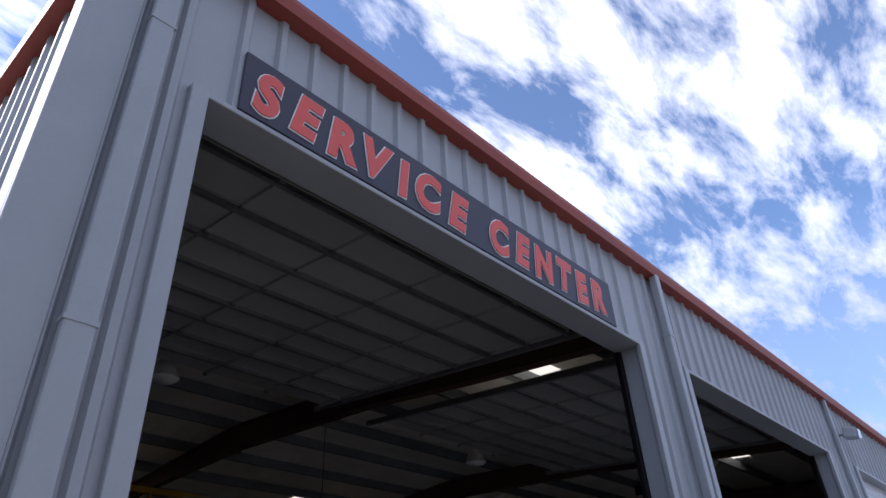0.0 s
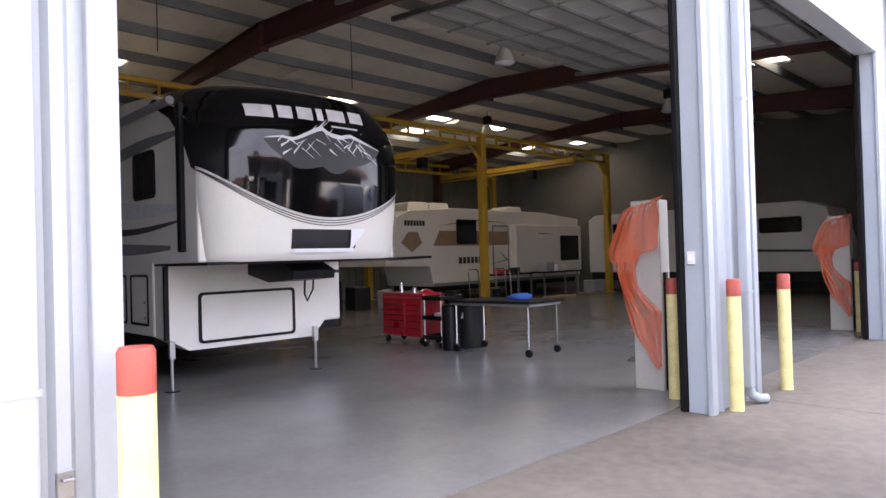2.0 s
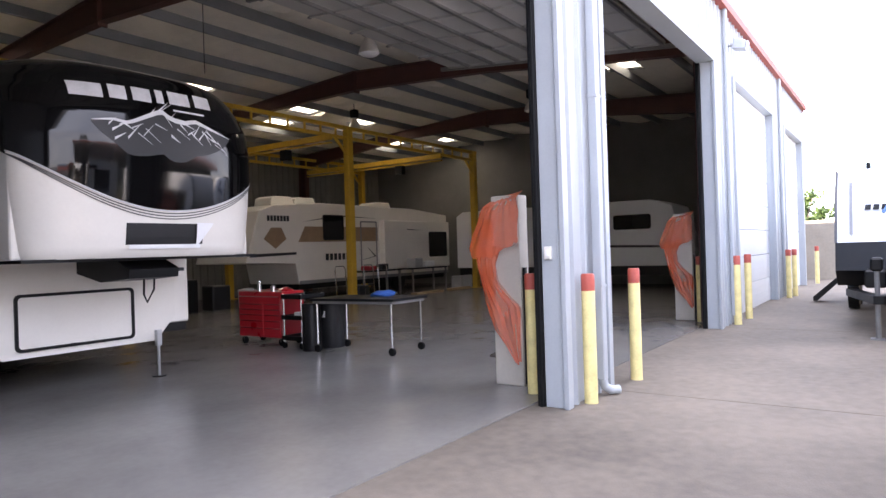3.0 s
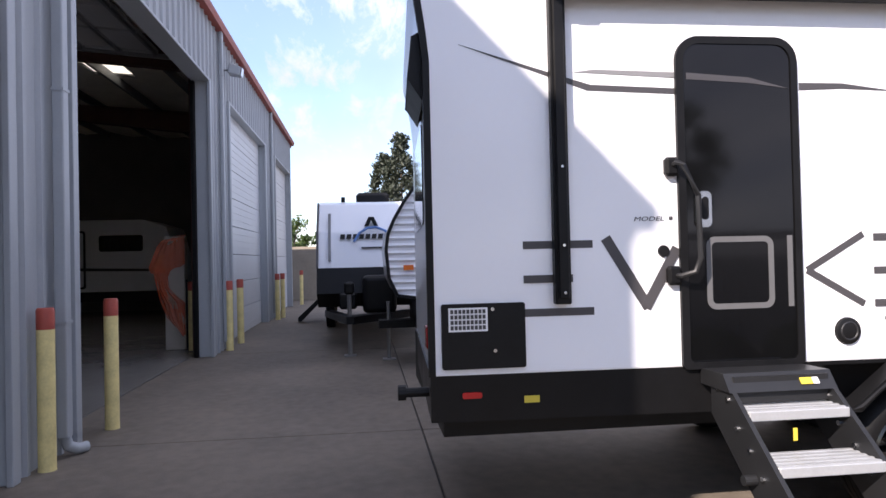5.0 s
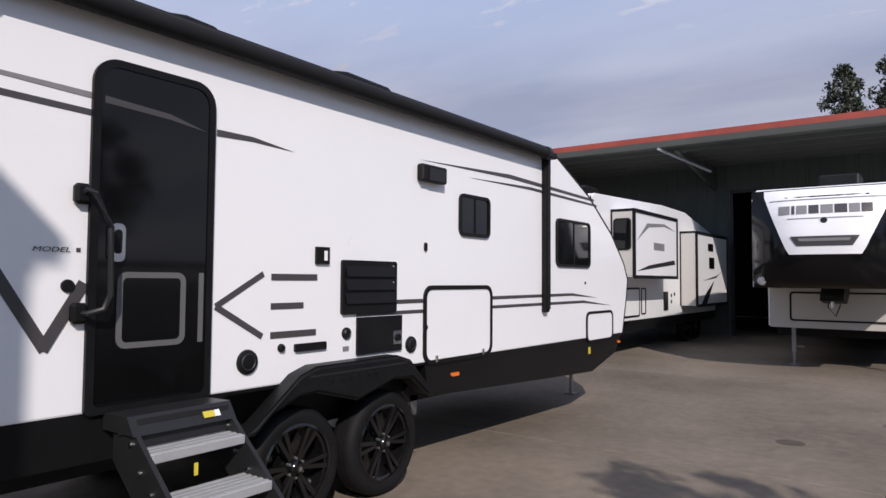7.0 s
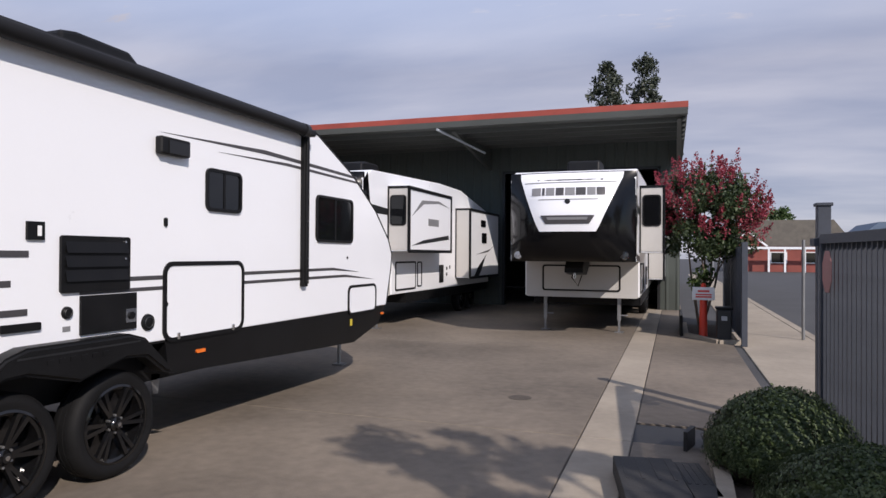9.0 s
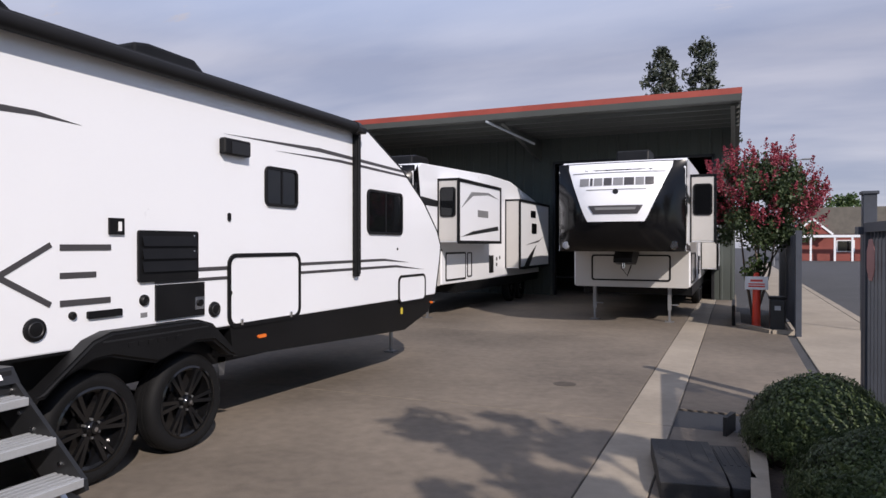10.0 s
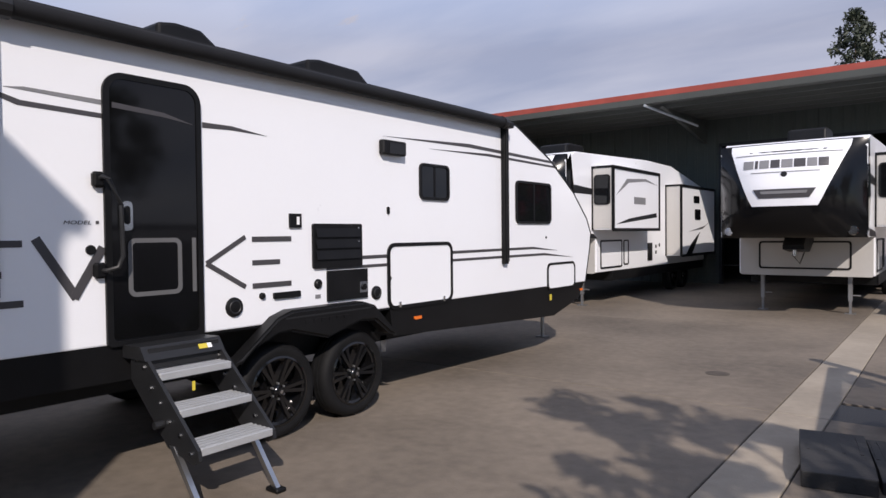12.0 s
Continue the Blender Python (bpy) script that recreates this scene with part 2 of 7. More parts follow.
def rod(p, q, r, bm=None, seg=12, r2=None):
    bm = bm or bmesh.new()
    p, q = Vector(p), Vector(q)
    d = q - p
    m = Matrix.Translation((p + q) / 2) @ d.to_track_quat("Z", "Y").to_matrix().to_4x4()
    bmesh.ops.create_cone(bm, cap_ends=True, segments=seg, radius1=r, radius2=r if r2 is None else r2, depth=d.length, matrix=m)
    return bm


def tube(pts, r, bm=None, seg=8, closed=False):
    """A bent tube through the points."""
    bm = bm or bmesh.new()
    pts = [Vector(p) for p in pts]
    n = len(pts)
    rings = []
    up = Vector((0.13, 0.21, 0.97))
    for i, p in enumerate(pts):
        a = pts[(i - 1) % n] if closed or i else p
        b = pts[(i + 1) % n] if closed or i < n - 1 else p
        d = (b - a).normalized()
        s = d.cross(up).normalized()
        t = s.cross(d)
        rings.append([bm.verts.new(p + (s * math.cos(2 * math.pi * k / seg) + t * math.sin(2 * math.pi * k / seg)) * r) for k in range(seg)])
    for i in range(n if closed else n - 1):
        a, b = rings[i], rings[(i + 1) % n]
        for k in range(seg):
            bm.faces.new((a[k], a[(k + 1) % seg], b[(k + 1) % seg], b[k]))
    if not closed:
        bm.faces.new(rings[0][::-1])
        bm.faces.new(rings[-1])
    return bm


def lathe(profile, centre, axis="z", seg=32, bm=None, caps=True):
    """A profile of (radius, height) turned round an axis."""
    bm = bm or bmesh.new()
    u, v, w = axes(axis)
    c = Vector(centre)
    rings = []
    for r, h in profile:
        rings.append([bm.verts.new(c + w * h + (u * math.cos(2 * math.pi * k / seg) + v * math.sin(2 * math.pi * k / seg)) * max(r, 1e-4)) for k in range(seg)])
    for a, b in zip(rings, rings[1:]):
        for k in range(seg):
            bm.faces.new((a[k], a[(k + 1) % seg], b[(k + 1) % seg], b[k]))
    if caps:
        bm.faces.new(rings[0][::-1])
        bm.faces.new(rings[-1])
    return bm


def rounded(u0, u1, v0, v1, r, n=5):
    """A rounded rectangle outline."""
    out = []
    for cu, cv, a0 in ((u1 - r, v1 - r, 0), (u0 + r, v1 - r, 90), (u0 + r, v0 + r, 180), (u1 - r, v0 + r, 270)):
        for k in range(n + 1):
            a = radians(a0 + 90 * k / n)
            out.append((cu + r * math.cos(a), cv + r * math.sin(a)))
    return out


def ring(outer, inner, axis, a, b, bm=None):
    """A frame between two outlines of as many points, from a to b along an axis."""
    bm = bm or bmesh.new()
    u, v, w = axes(axis)
    P = [[bm.verts.new(u * p[0] + v * p[1] + w * h) for p in loop] for loop, h in ((outer, a), (outer, b), (inner, b), (inner, a))]
    n = len(outer)
    for j in range(4):
        q, s = P[j], P[(j + 1) % 4]
        for i in range(n):
            bm.faces.new((q[i], q[(i + 1) % n], s[(i + 1) % n], s[i]))
    return bm


def ribbed(length, height, pitch=0.305, depth=0.032, bm=None, place=None, top=None):
    """A ribbed steel sheet along local x, facing local -y; top(x) gives its upper edge."""
    bm = bm or bmesh.new()
    place = place or Matrix.Identity(4)
    xs = []
    x = 0.0
    while x < length:
        for dx, dy in ((0, 0), (pitch * 0.62, 0), (pitch * 0.70, -depth), (pitch * 0.86, -depth), (pitch * 0.94, 0)):
            if x + dx <= length:
                xs.append((x + dx, dy))
        x += pitch
    xs.append((length, 0))
    lo = [bm.verts.new(place @ Vector((a, d, 0))) for a, d in xs]
    hi = [bm.verts.new(place @ Vector((a, d, top(a) if top else height))) for a, d in xs]
    for i in range(len(xs) - 1):
        if xs[i + 1][0] - xs[i][0] > 1e-5 or xs[i + 1][1] != xs[i][1]:
            bm.faces.new((lo[i], lo[i + 1], hi[i + 1], hi[i]))
    return bm


def smooth_noise(bm, amount, scale):
    for v in bm.verts:
        v.co += Vector(noise.noise_vector(v.co * scale)) * amount

# ---------------------------------------------------------------- ground
ground = solo("ground", B((-300, 300, -350, 250, -0.30, -0.02)), M_ASPH, "dark grey asphalt ground reaching to the horizon", "ground", kind="structure")
yard = thing("pavement", (0, 0, -0.02), "worn grey-brown concrete yard in large slabs", "pavement", kind="structure")
XS = [3.1, 8.8, 14.5, 20.2, 25.9, 31.6, 37.3]
YS = [0.36, -3.03, -8.7, -14.4, -20.1, -26.0]
G = 0.006


def slab(x0, x1, y0, y1, material=M_YARD, z=0.0):
    part("slab", B((x0 + G, x1 - G, y1 + G, y0 - G, -0.12, z), bevel=0.006), material, yard)


for x0, x1 in zip(XS, XS[1:]):
    for y0, y1 in zip(YS, YS[1:]):
        slab(x0, x1, y0, y1)
for y0, y1 in zip([0.36, -3.03] + YS[2:], YS[1:]):
    if y0 > -3:
        slab(-1.5, 3.1, y0, y1)
    else:
        slab(2.65, 3.1, y0, y1, M_WALKC)
slab(-1.5, 2.65, -3.03, -6.2)
slab(1.95, 2.65, -6.2, -8.7)
slab(1.27, 2.65, -9.4, -14.4)
slab(1.27, 2.65, -14.4, -17.1)
slab(2.1, 2.65, -17.1, -26.0)
slab(-30, -1.5, 12.0, -3.03)
slab(-30, -1.5, -3.03, -6.2)
for k in range(9):
    slab(-0.25, 1.15, -11.5 - 6 * k, -17.5 - 6 * k, M_WALKC)
kerb = solo("kerb", B((-0.45, -0.25, -70, -6.5, -0.2, 0.0), bevel=0.015), M_WALKC, "pale concrete street kerb", "kerb", kind="structure")
street = solo("road", B((-13, -0.45, -150, -6.5, -0.15, -0.012)), M_ASPH, "grey asphalt side street", "road", kind="structure")
manhole = solo("manhole_cover", lathe([(0.0, 0.0), (0.13, 0.0), (0.135, 0.003), (0.12, 0.005), (0.0, 0.005)], (3.96, -10.1, 0.0), seg=28), M_IRON,
               "rusty round iron cover set in the concrete", "manhole cover", kind="structure")

# ---------------------------------------------------------------- service building
X0, X1, EAVE, RIDGEY, RIDGEZ, BACK = 2.0, 26.9, 5.76, 8.8, 6.36, 18.0
HEAD = 4.63
OPEN = [(2.66, 7.84), (8.92, 14.22), (15.85, 20.55), (22.45, 26.45)]


def roof_z(y):
    return EAVE + (RIDGEZ - EAVE) * (1 - abs(y - RIDGEY) / RIDGEY)


front = thing("wall_south", (X0, 0, 0), "grey-blue ribbed steel front wall with tall bay openings", "wall", kind="structure")
PIERS = [(X0, OPEN[0][0])] + [(a[1], b[0]) for a, b in zip(OPEN, OPEN[1:])] + [(OPEN[-1][1], X1)]
for a, b in PIERS:
    part("siding_panel", ribbed(b - a, 0, place=Matrix.Translation((a, 0.0, 0)), top=lambda x: 5.70, pitch=0.28), M_SIDING, front)
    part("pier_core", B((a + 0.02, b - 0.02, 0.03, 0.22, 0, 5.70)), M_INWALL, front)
for a, b in OPEN:
    part("siding_panel", ribbed(b - a, 5.70 - HEAD, place=Matrix.Translation((a, 0.0, HEAD)), pitch=0.28), M_SIDING, front)
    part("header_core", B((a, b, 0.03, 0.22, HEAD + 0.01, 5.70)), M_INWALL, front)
    part("header_trim", B((a - 0.07, b + 0.07, -0.045, 0.26, HEAD - 0.03, HEAD + 0.012), bevel=0.006), M_TRIM, front)
    for s, x in ((-1, a), (1, b)):
        part("jamb_trim", B((x - 0.055 + 0.01 * s, x + 0.055 + 0.01 * s, -0.05, 0.0, 0, HEAD + 0.02), (x - 0.012, x + 0.012, 0.0, 0.20, 0, HEAD - 0.03), bevel=0.005), M_TRIM, front)
part("corner_trim", B((X0 - 0.05, X0 + 0.23, -0.04, 0.0, 0, 5.72), (X0 - 0.05, X0 - 0.01, 0.0, 0.2, 0, 5.72), bevel=0.006), M_TRIM, front)


def downspout(x, name="downspout", elbow=True, half=0.055):
    bm = B((x - half, x + half, -0.02 - 2.1 * half if elbow else -0.105, -0.045, 0.16, 5.72), bevel=0.012, seg=2)
    ob = solo(name, bm, M_TRIM, "grey square steel downspout strapped to the front wall", "downspout", "downspouts on the front wall", at=(x, -0.09, 0))
    for z in (1.1, 3.0, 4.9):
        part("strap", B((x - half - 0.006, x + half + 0.006, -0.141 if elbow else -0.109, -0.04, z - 0.012, z + 0.012)), M_TRIM, ob)
    if elbow:
        part("elbow", tube([(x, -0.09, 0.18), (x + 0.01, -0.11, 0.09), (x + 0.06, -0.16, 0.05), (x + 0.13, -0.21, 0.048)], 0.046, seg=10), M_TRIM, ob, smooth=True)


downspout(2.34, elbow=False, half=0.068)
downspout(8.52)
downspout(15.0, elbow=False)
downspout(21.5, elbow=False)
gut = prism([(0.0, 5.69), (-0.13, 5.69), (-0.155, 5.77), (-0.155, 5.815), (0.0, 5.815)], "x", X0 - 0.08, X1 + 0.08)
solo("roof_gutter", gut, M_RED, "dull red steel gutter along the eave", "gutter", kind="structure")
rake = bmesh.new()
for xa, xb in ((X0 - 0.06, X0 + 0.14), (X1 - 0.08, X1 + 0.08)):
    prism([(-0.05, 5.62), (RIDGEY, RIDGEZ - 0.10), (BACK, 5.62), (BACK, 5.85), (RIDGEY, RIDGEZ + 0.14), (-0.05, 5.85)], "x", xa, xb, rake)
solo("trim", rake, M_RED, "dull red rake trim on the gable ends", "trim", kind="structure")
side = ribbed(BACK - 0.2, 0, place=Matrix.Translation((X0 + 0.07, BACK, 0)) @ pose(0, 0, 0, 0, 0, -90), top=lambda s: roof_z(BACK - s) - 0.05)
prism([(0.2, 0), (BACK, 0), (BACK, EAVE), (RIDGEY, RIDGEZ), (0.2, EAVE)], "x", X0 + 0.12, X0 + 0.2, side)
solo("wall_west", side, M_SIDING, "ribbed grey-blue steel gable wall", "wall", kind="structure")
eastw = prism([(0.2, 0), (BACK, 0), (BACK, EAVE), (RIDGEY, RIDGEZ), (0.2, EAVE)], "x", X1 - 0.2, X1 - 0.05)
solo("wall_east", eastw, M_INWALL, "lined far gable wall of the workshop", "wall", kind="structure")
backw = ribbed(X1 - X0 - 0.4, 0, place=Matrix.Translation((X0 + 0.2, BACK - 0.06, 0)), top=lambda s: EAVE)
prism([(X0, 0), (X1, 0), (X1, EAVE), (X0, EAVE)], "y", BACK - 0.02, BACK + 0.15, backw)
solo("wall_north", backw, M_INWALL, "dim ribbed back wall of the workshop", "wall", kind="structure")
floor = solo("floor", B((X0 + 0.2, X1 - 0.2, 0.36, BACK, -0.1, 0.006)), M_FLOOR, "smooth polished grey concrete workshop floor", "floor", kind="structure")
for a, b in OPEN[:2]:
    solo("door_track", B((b - 0.025, b + 0.03, 0.205, 0.28, 0, HEAD), (b - 0.045, b - 0.024, 0.215, 0.25, 0, HEAD), bevel=0.004), M_BLK, "black steel vertical door track", "door track", "door tracks", kind="structure")
for i, (a, b) in enumerate(OPEN[2:]):
    d = thing(f"door_{i + 3}", ((a + b) / 2, 0.2, 0), "closed white sectional overhead door", "garage door", "closed bay doors", kind="structure")
    n = 8
    for k in range(n):
        z0, z1 = k * HEAD / n, (k + 1) * HEAD / n
        bm = B((a, b, 0.14, 0.19, z0 + 0.006, z1 - 0.006), bevel=0.006)
        for z in (0.25, 0.5, 0.75):
            bmesh.ops.create_cube(bm, size=1, matrix=Matrix.Translation(((a + b) / 2, 0.138, z0 + z * HEAD / n)) @ Matrix.Diagonal((b - a, 0.01, 0.012, 1)))
        part("door_panel", bm, M_BDOOR, d)

# roof with daylight panels and lined underside
SKY = []
for sx, sy in ((6.2, 12.3), (9.6, 2.6), (11.0, 2.6), (16.6, 12.3), (17.0, 14.2), (19.4, 12.3), (24.6, 12.3), (23.2, 14.2), (16.2, 2.6), (17.8, 2.6), (12.6, 12.3)):
    SKY.append((sx, sx + 1.1, sy, sy + 0.95))
cx = sorted({X0, X1, *[v for s in SKY for v in s[:2]]})
cy = sorted({-0.05, RIDGEY, BACK, *[v for s in SKY for v in s[2:]]} | {round(1.5 * k, 2) for k in range(1, 12)})
rbm, ibm = bmesh.new(), bmesh.new()
for xa, xb in zip(cx, cx[1:]):
    for ya, yb in zip(cy, cy[1:]):
        if any(s[0] <= (xa + xb) / 2 <= s[1] and s[2] <= (ya + yb) / 2 <= s[3] for s in SKY):
            continue
        P = [(xa, ya), (xb, ya), (xb, yb), (xa, yb)]
        rbm.faces.new([rbm.verts.new((x, y, roof_z(y) + 0.06)) for x, y in P])
        n = max(1, int((xb - xa) / 0.45))
        for k in range(n):
            u0, u1 = xa + (xb - xa) * k / n, xa + (xb - xa) * (k + 1) / n
            c = ((u0 + u1) / 2, (ya + yb) / 2)
            mid = ibm.verts.new((c[0], c[1], roof_z(c[1]) - 0.04 - (0.09 + random.random() * 0.06) * min(1.0, (yb - ya) / 1.5)))
            q = [ibm.verts.new((x, y, roof_z(y) - 0.03)) for x, y in ((u0, ya), (u1, ya), (u1, yb), (u0, yb))]
            for j in range(4):
                ibm.faces.new((q[j], q[(j + 1) % 4], mid))
bmesh.ops.remove_doubles(ibm, verts=ibm.verts, dist=0.001)
solo("roof", rbm, M_SIDING, "low-pitched ribbed steel roof", "roof", kind="structure")
solo("ceiling", ibm, M_INSUL, "quilted white insulation sagging between roof purlins", "ceiling", kind="structure", smooth=True)
m = bpy.data.materials.new("translucent_panel")
m.use_nodes = True
tr = m.node_tree.nodes.new("ShaderNodeBsdfTranslucent")
tr.inputs[0].default_value = (0.60, 0.55, 0.43, 1)
m.node_tree.links.new(tr.outputs[0], m.node_tree.nodes["Material Output"].inputs[0])
M_TRANS = m
for s in SKY:
    bm = bmesh.new()
    bm.faces.new([bm.verts.new((x, y, roof_z(y) + 0.05)) for x, y in ((s[0], s[2]), (s[1], s[2]), (s[1], s[3]), (s[0], s[3]))])
    solo("skylight", bm, M_TRANS, "translucent roof daylight panel", "skylight", "roof daylight panels", kind="structure")

# steel frame
purs = thing("roof_purlins", ((X0 + X1) / 2, 0.3, EAVE), "grey galvanised roof purlins in rows", "purlins", kind="structure")
for k in range(1, 12):
    y = 1.5 * k
    if y > BACK - 0.3:
        break
    z = roof_z(y) - 0.15
    pur = bmesh.new()
    for dx, dz, w, h in ((0, 0, 0.012, 0.2), (0.03, 0.095, 0.06, 0.01), (0.03, -0.095, 0.06, 0.01)):
        bmesh.ops.create_cube(pur, size=1, matrix=Matrix.Translation(((X0 + X1) / 2, y + dx, z + dz)) @ Matrix.Diagonal((X1 - X0 - 0.5, w, h, 1)))
    part("purlin", pur, M_PURLIN, purs)
for x in (8.38, 14.95, 21.45):
    rf = thing("rafter", (x, 0.3, 0), "red-primed tapered steel portal frame rafter", "roof beam", "portal frames", kind="structure")
    low = [(0.3, 4.95), (2.6, 5.16), (4.9, 5.42), (8.7, 5.63), (12.5, 5.56), (17.7, 4.95)]
    top = [(17.7, roof_z(17.7) - 0.24), (8.8, roof_z(8.8) - 0.24), (0.3, roof_z(0.3) - 0.24)]
    part("web", prism(low + top, "x", x - 0.008, x + 0.008), M_BEAM, rf)
    part("bottom_flange", prism(low + [(p[0], p[1] + 0.02) for p in low[::-1]], "x", x - 0.09, x + 0.09), M_BEAM, rf)
    part("top_flange", prism(top + [(p[0], p[1] - 0.02) for p in top[::-1]], "x", x - 0.09, x + 0.09), M_BEAM, rf)
    part("splice_plate", B((x - 0.09, x + 0.09, 8.72, 8.76, 5.57, roof_z(8.7) - 0.24)), M_BEAM, rf)
    part("column", B((x + 0.14, x + 0.32, 0.26, 0.28, 0, 5.0), (x + 0.14, x + 0.32, 0.50, 0.52, 0, 5.0), (x + 0.222, x + 0.238, 0.28, 0.50, 0, 5.0), (x - 0.09, x + 0.32, 0.28, 0.52, 4.94, 5.0)), M_BEAM, rf)
    part("back_column", B((x - 0.1, x + 0.1, 17.3, 17.32, 0, 5.0), (x - 0.1, x + 0.1, 17.66, 17.68, 0, 5.0), (x - 0.008, x + 0.008, 17.3, 17.68, 0, 5.0)), M_BEAM, rf)

# raised overhead doors of the two open bays
for i, (a, b) in enumerate(OPEN[:2]):
    d = thing(f"door_{i + 1}", ((a + b) / 2, 0.5, HEAD), "raised grey sectional overhead door under the roof", "garage door", "raised bay doors", kind="structure")
    n = 8
    run = HEAD / n
    for k in range(n):
        y0, y1 = 0.75 + k * run, 0.75 + (k + 1) * run
        z0, z1 = HEAD + 0.42 + 0.05 * k, HEAD + 0.42 + 0.05 * (k + 1)
        bm = prism([(y0 + 0.006, z0), (y1 - 0.006, z1), (y1 - 0.006, z1 + 0.045), (y0 + 0.006, z0 + 0.045)], "x", a + 0.06, b - 0.06)
        for j in range(6):
            xx = a + 0.08 + (b - a - 0.2) * j / 5
            prism([(y0 + 0.01, z0 - 0.035), (y1 - 0.01, z1 - 0.035), (y1 - 0.01, z1), (y0 + 0.01, z0)], "x", xx, xx + 0.05, bm)
        p = part("door_panel", bm, M_DOORP, d)
        hb = bmesh.new()
        for j in range(6):
            xx = a + 0.1 + (b - a - 0.2) * j / 5
            bmesh.ops.create_cube(hb, size=1, matrix=Matrix.Translation((xx, y1, z1 - 0.03)) @ Matrix.Diagonal((0.05, 0.05, 0.03, 1)))
        part("hinge_row", hb, M_STEEL, p)
        part("strut", B((a + 0.06, b - 0.06, y0 + 0.02, y0 + 0.07, z0 - 0.05, z0)), M_STEEL, p)
    for x in (a + 0.02, b - 0.02):
        part("track", prism([(0.4, HEAD + 0.30), (5.6, HEAD + 0.78), (5.6, HEAD + 0.86), (0.4, HEAD + 0.38)], "x", x - 0.03, x + 0.03), M_STEEL, d)

# ---------------------------------------------------------------- sales building with canopy
C0, C1, CY, CW = 2.0, 34.0, -19.5, -23.7
roof2 = thing("canopy_roof", (C0, CY, 5.0), "wide flat canopy roof with red fascia", "roof", kind="structure")
part("fascia", prism([(CY - 0.25, 5.17), (CY, 5.17), (CY, 5.32), (CY - 0.25, 5.32)], "x", C0, C1), M_RED, roof2)
part("gutter", prism([(CY - 0.12, 5.02), (CY - 0.01, 5.02), (CY + 0.02, 5.17), (CY - 0.12, 5.17)], "x", C0 + 0.01, C1), M_SOFFIT, roof2)
sof = bmesh.new()
prism([(CY - 0.12, 5.03), (-45, 5.9), (-45, 6.0), (CY - 0.12, 5.2)], "x", C0 + 0.02, C1, sof)
part("deck", sof, M_SOFFIT, roof2)
rb = bmesh.new()
for k in range(5):
    yy = CY - 0.5 - 0.85 * k
    bmesh.ops.create_cube(rb, size=1, matrix=Matrix.Translation(((C0 + C1) / 2, yy, 4.97 + (CY - yy) * 0.034)) @ Matrix.Diagonal((C1 - C0 - 0.1, 0.06, 0.12, 1)))
part("purlins", rb, M_SOFFIT, roof2)
for x in (2.2, 8.0, 14.5):
    part("bracket", prism([(CY - 0.3, 4.95), (CW, 5.05), (CW, 4.35), (CY - 1.2, 4.82)], "x", x - 0.05, x + 0.05), M_SOFFIT, roof2)
w2 = thing("wall_canopy", (C0, CW, 0), "dark green-grey ribbed wall under the canopy with a dark doorway", "wall", kind="structure")
for a, b, z0, z1 in ((C0 + 0.15, 2.75, 0, 5.2), (7.55, C1, 0, 5.2), (2.75, 7.55, 4.28, 5.2)):
    bm = ribbed(b - a, 0, place=Matrix.Translation((a, CW, z0)) @ pose(b - a, 0, 0, 0, 0, 180), top=lambda s: z1 - z0, pitch=0.3, depth=0.02)
    part("siding_panel", bm, M_GREENW, w2)
    part("wall_core", B((a, b, CW - 0.2, CW - 0.03, z0, z1)), M_GREENW, w2)
part("door_frame", B((2.70, 2.78, CW - 0.2, CW + 0.03, 0, 4.3), (7.5, 7.58, CW - 0.2, CW + 0.03, 0, 4.3), (2.7, 7.58, CW - 0.2, CW + 0.03, 4.24, 4.32)), M_DKGREY, w2)
solo("wall_annex", B((C0 + 0.15, C0 + 0.3, -45, CW - 0.2, 0, 5.8)), M_GREENW, "side wall of the canopy building", "wall", kind="structure")
# room walls carry the doorway's darkness in their colour
solo("wall_room", B((C0 + 0.3, C1, -36, -35.8, 0, 5.6), (12, 12.2, -35.8, CW - 0.2, 0, 5.6)), M_ROOMSHADE, "inside walls behind the doorway, coloured near-black for the room's shade", "wall", kind="structure")
solo("backdrop_wall", B((32.0, 32.2, -30, 2.0, 0, 2.2)), M_WALKC, "plain boundary wall closing the yard", "wall", kind="structure")
solo("roof_conduit", rod((8.35, CY + 0.0, 4.98), (7.6, -21.6, 4.62), 0.035, seg=8), M_TRIM, "pale pipe slanting below the canopy", "pipe")

# ---------------------------------------------------------------- white travel trailer beside the bays
EX = 6.085


def plate(outline, x, thick=0.004, bm=None):
    """A flat piece on a wall that faces -x: outline in (y, z)."""
    return prism(outline, "x", x - thick, x, bm)


def quad(y0, y1, z0, z1):
    return [(y0, z0), (y1, z0), (y1, z1), (y0, z1)]


def stroke(a, b, w):
    """A bar between two points of the side, w wide."""
    a, b = Vector((a[0], a[1])), Vector((b[0], b[1]))
    n = (b - a).normalized()
    n = Vector((-n.y, n.x)) * w / 2
    return [tuple(a + n), tuple(b + n), tuple(b - n), tuple(a - n)]


def screws(places, r, x, bm=None):
    bm = bm or bmesh.new()
    for y, z in places:
        rod((x, y, z), (x - 0.008, y, z), r, bm, 8)
    return bm


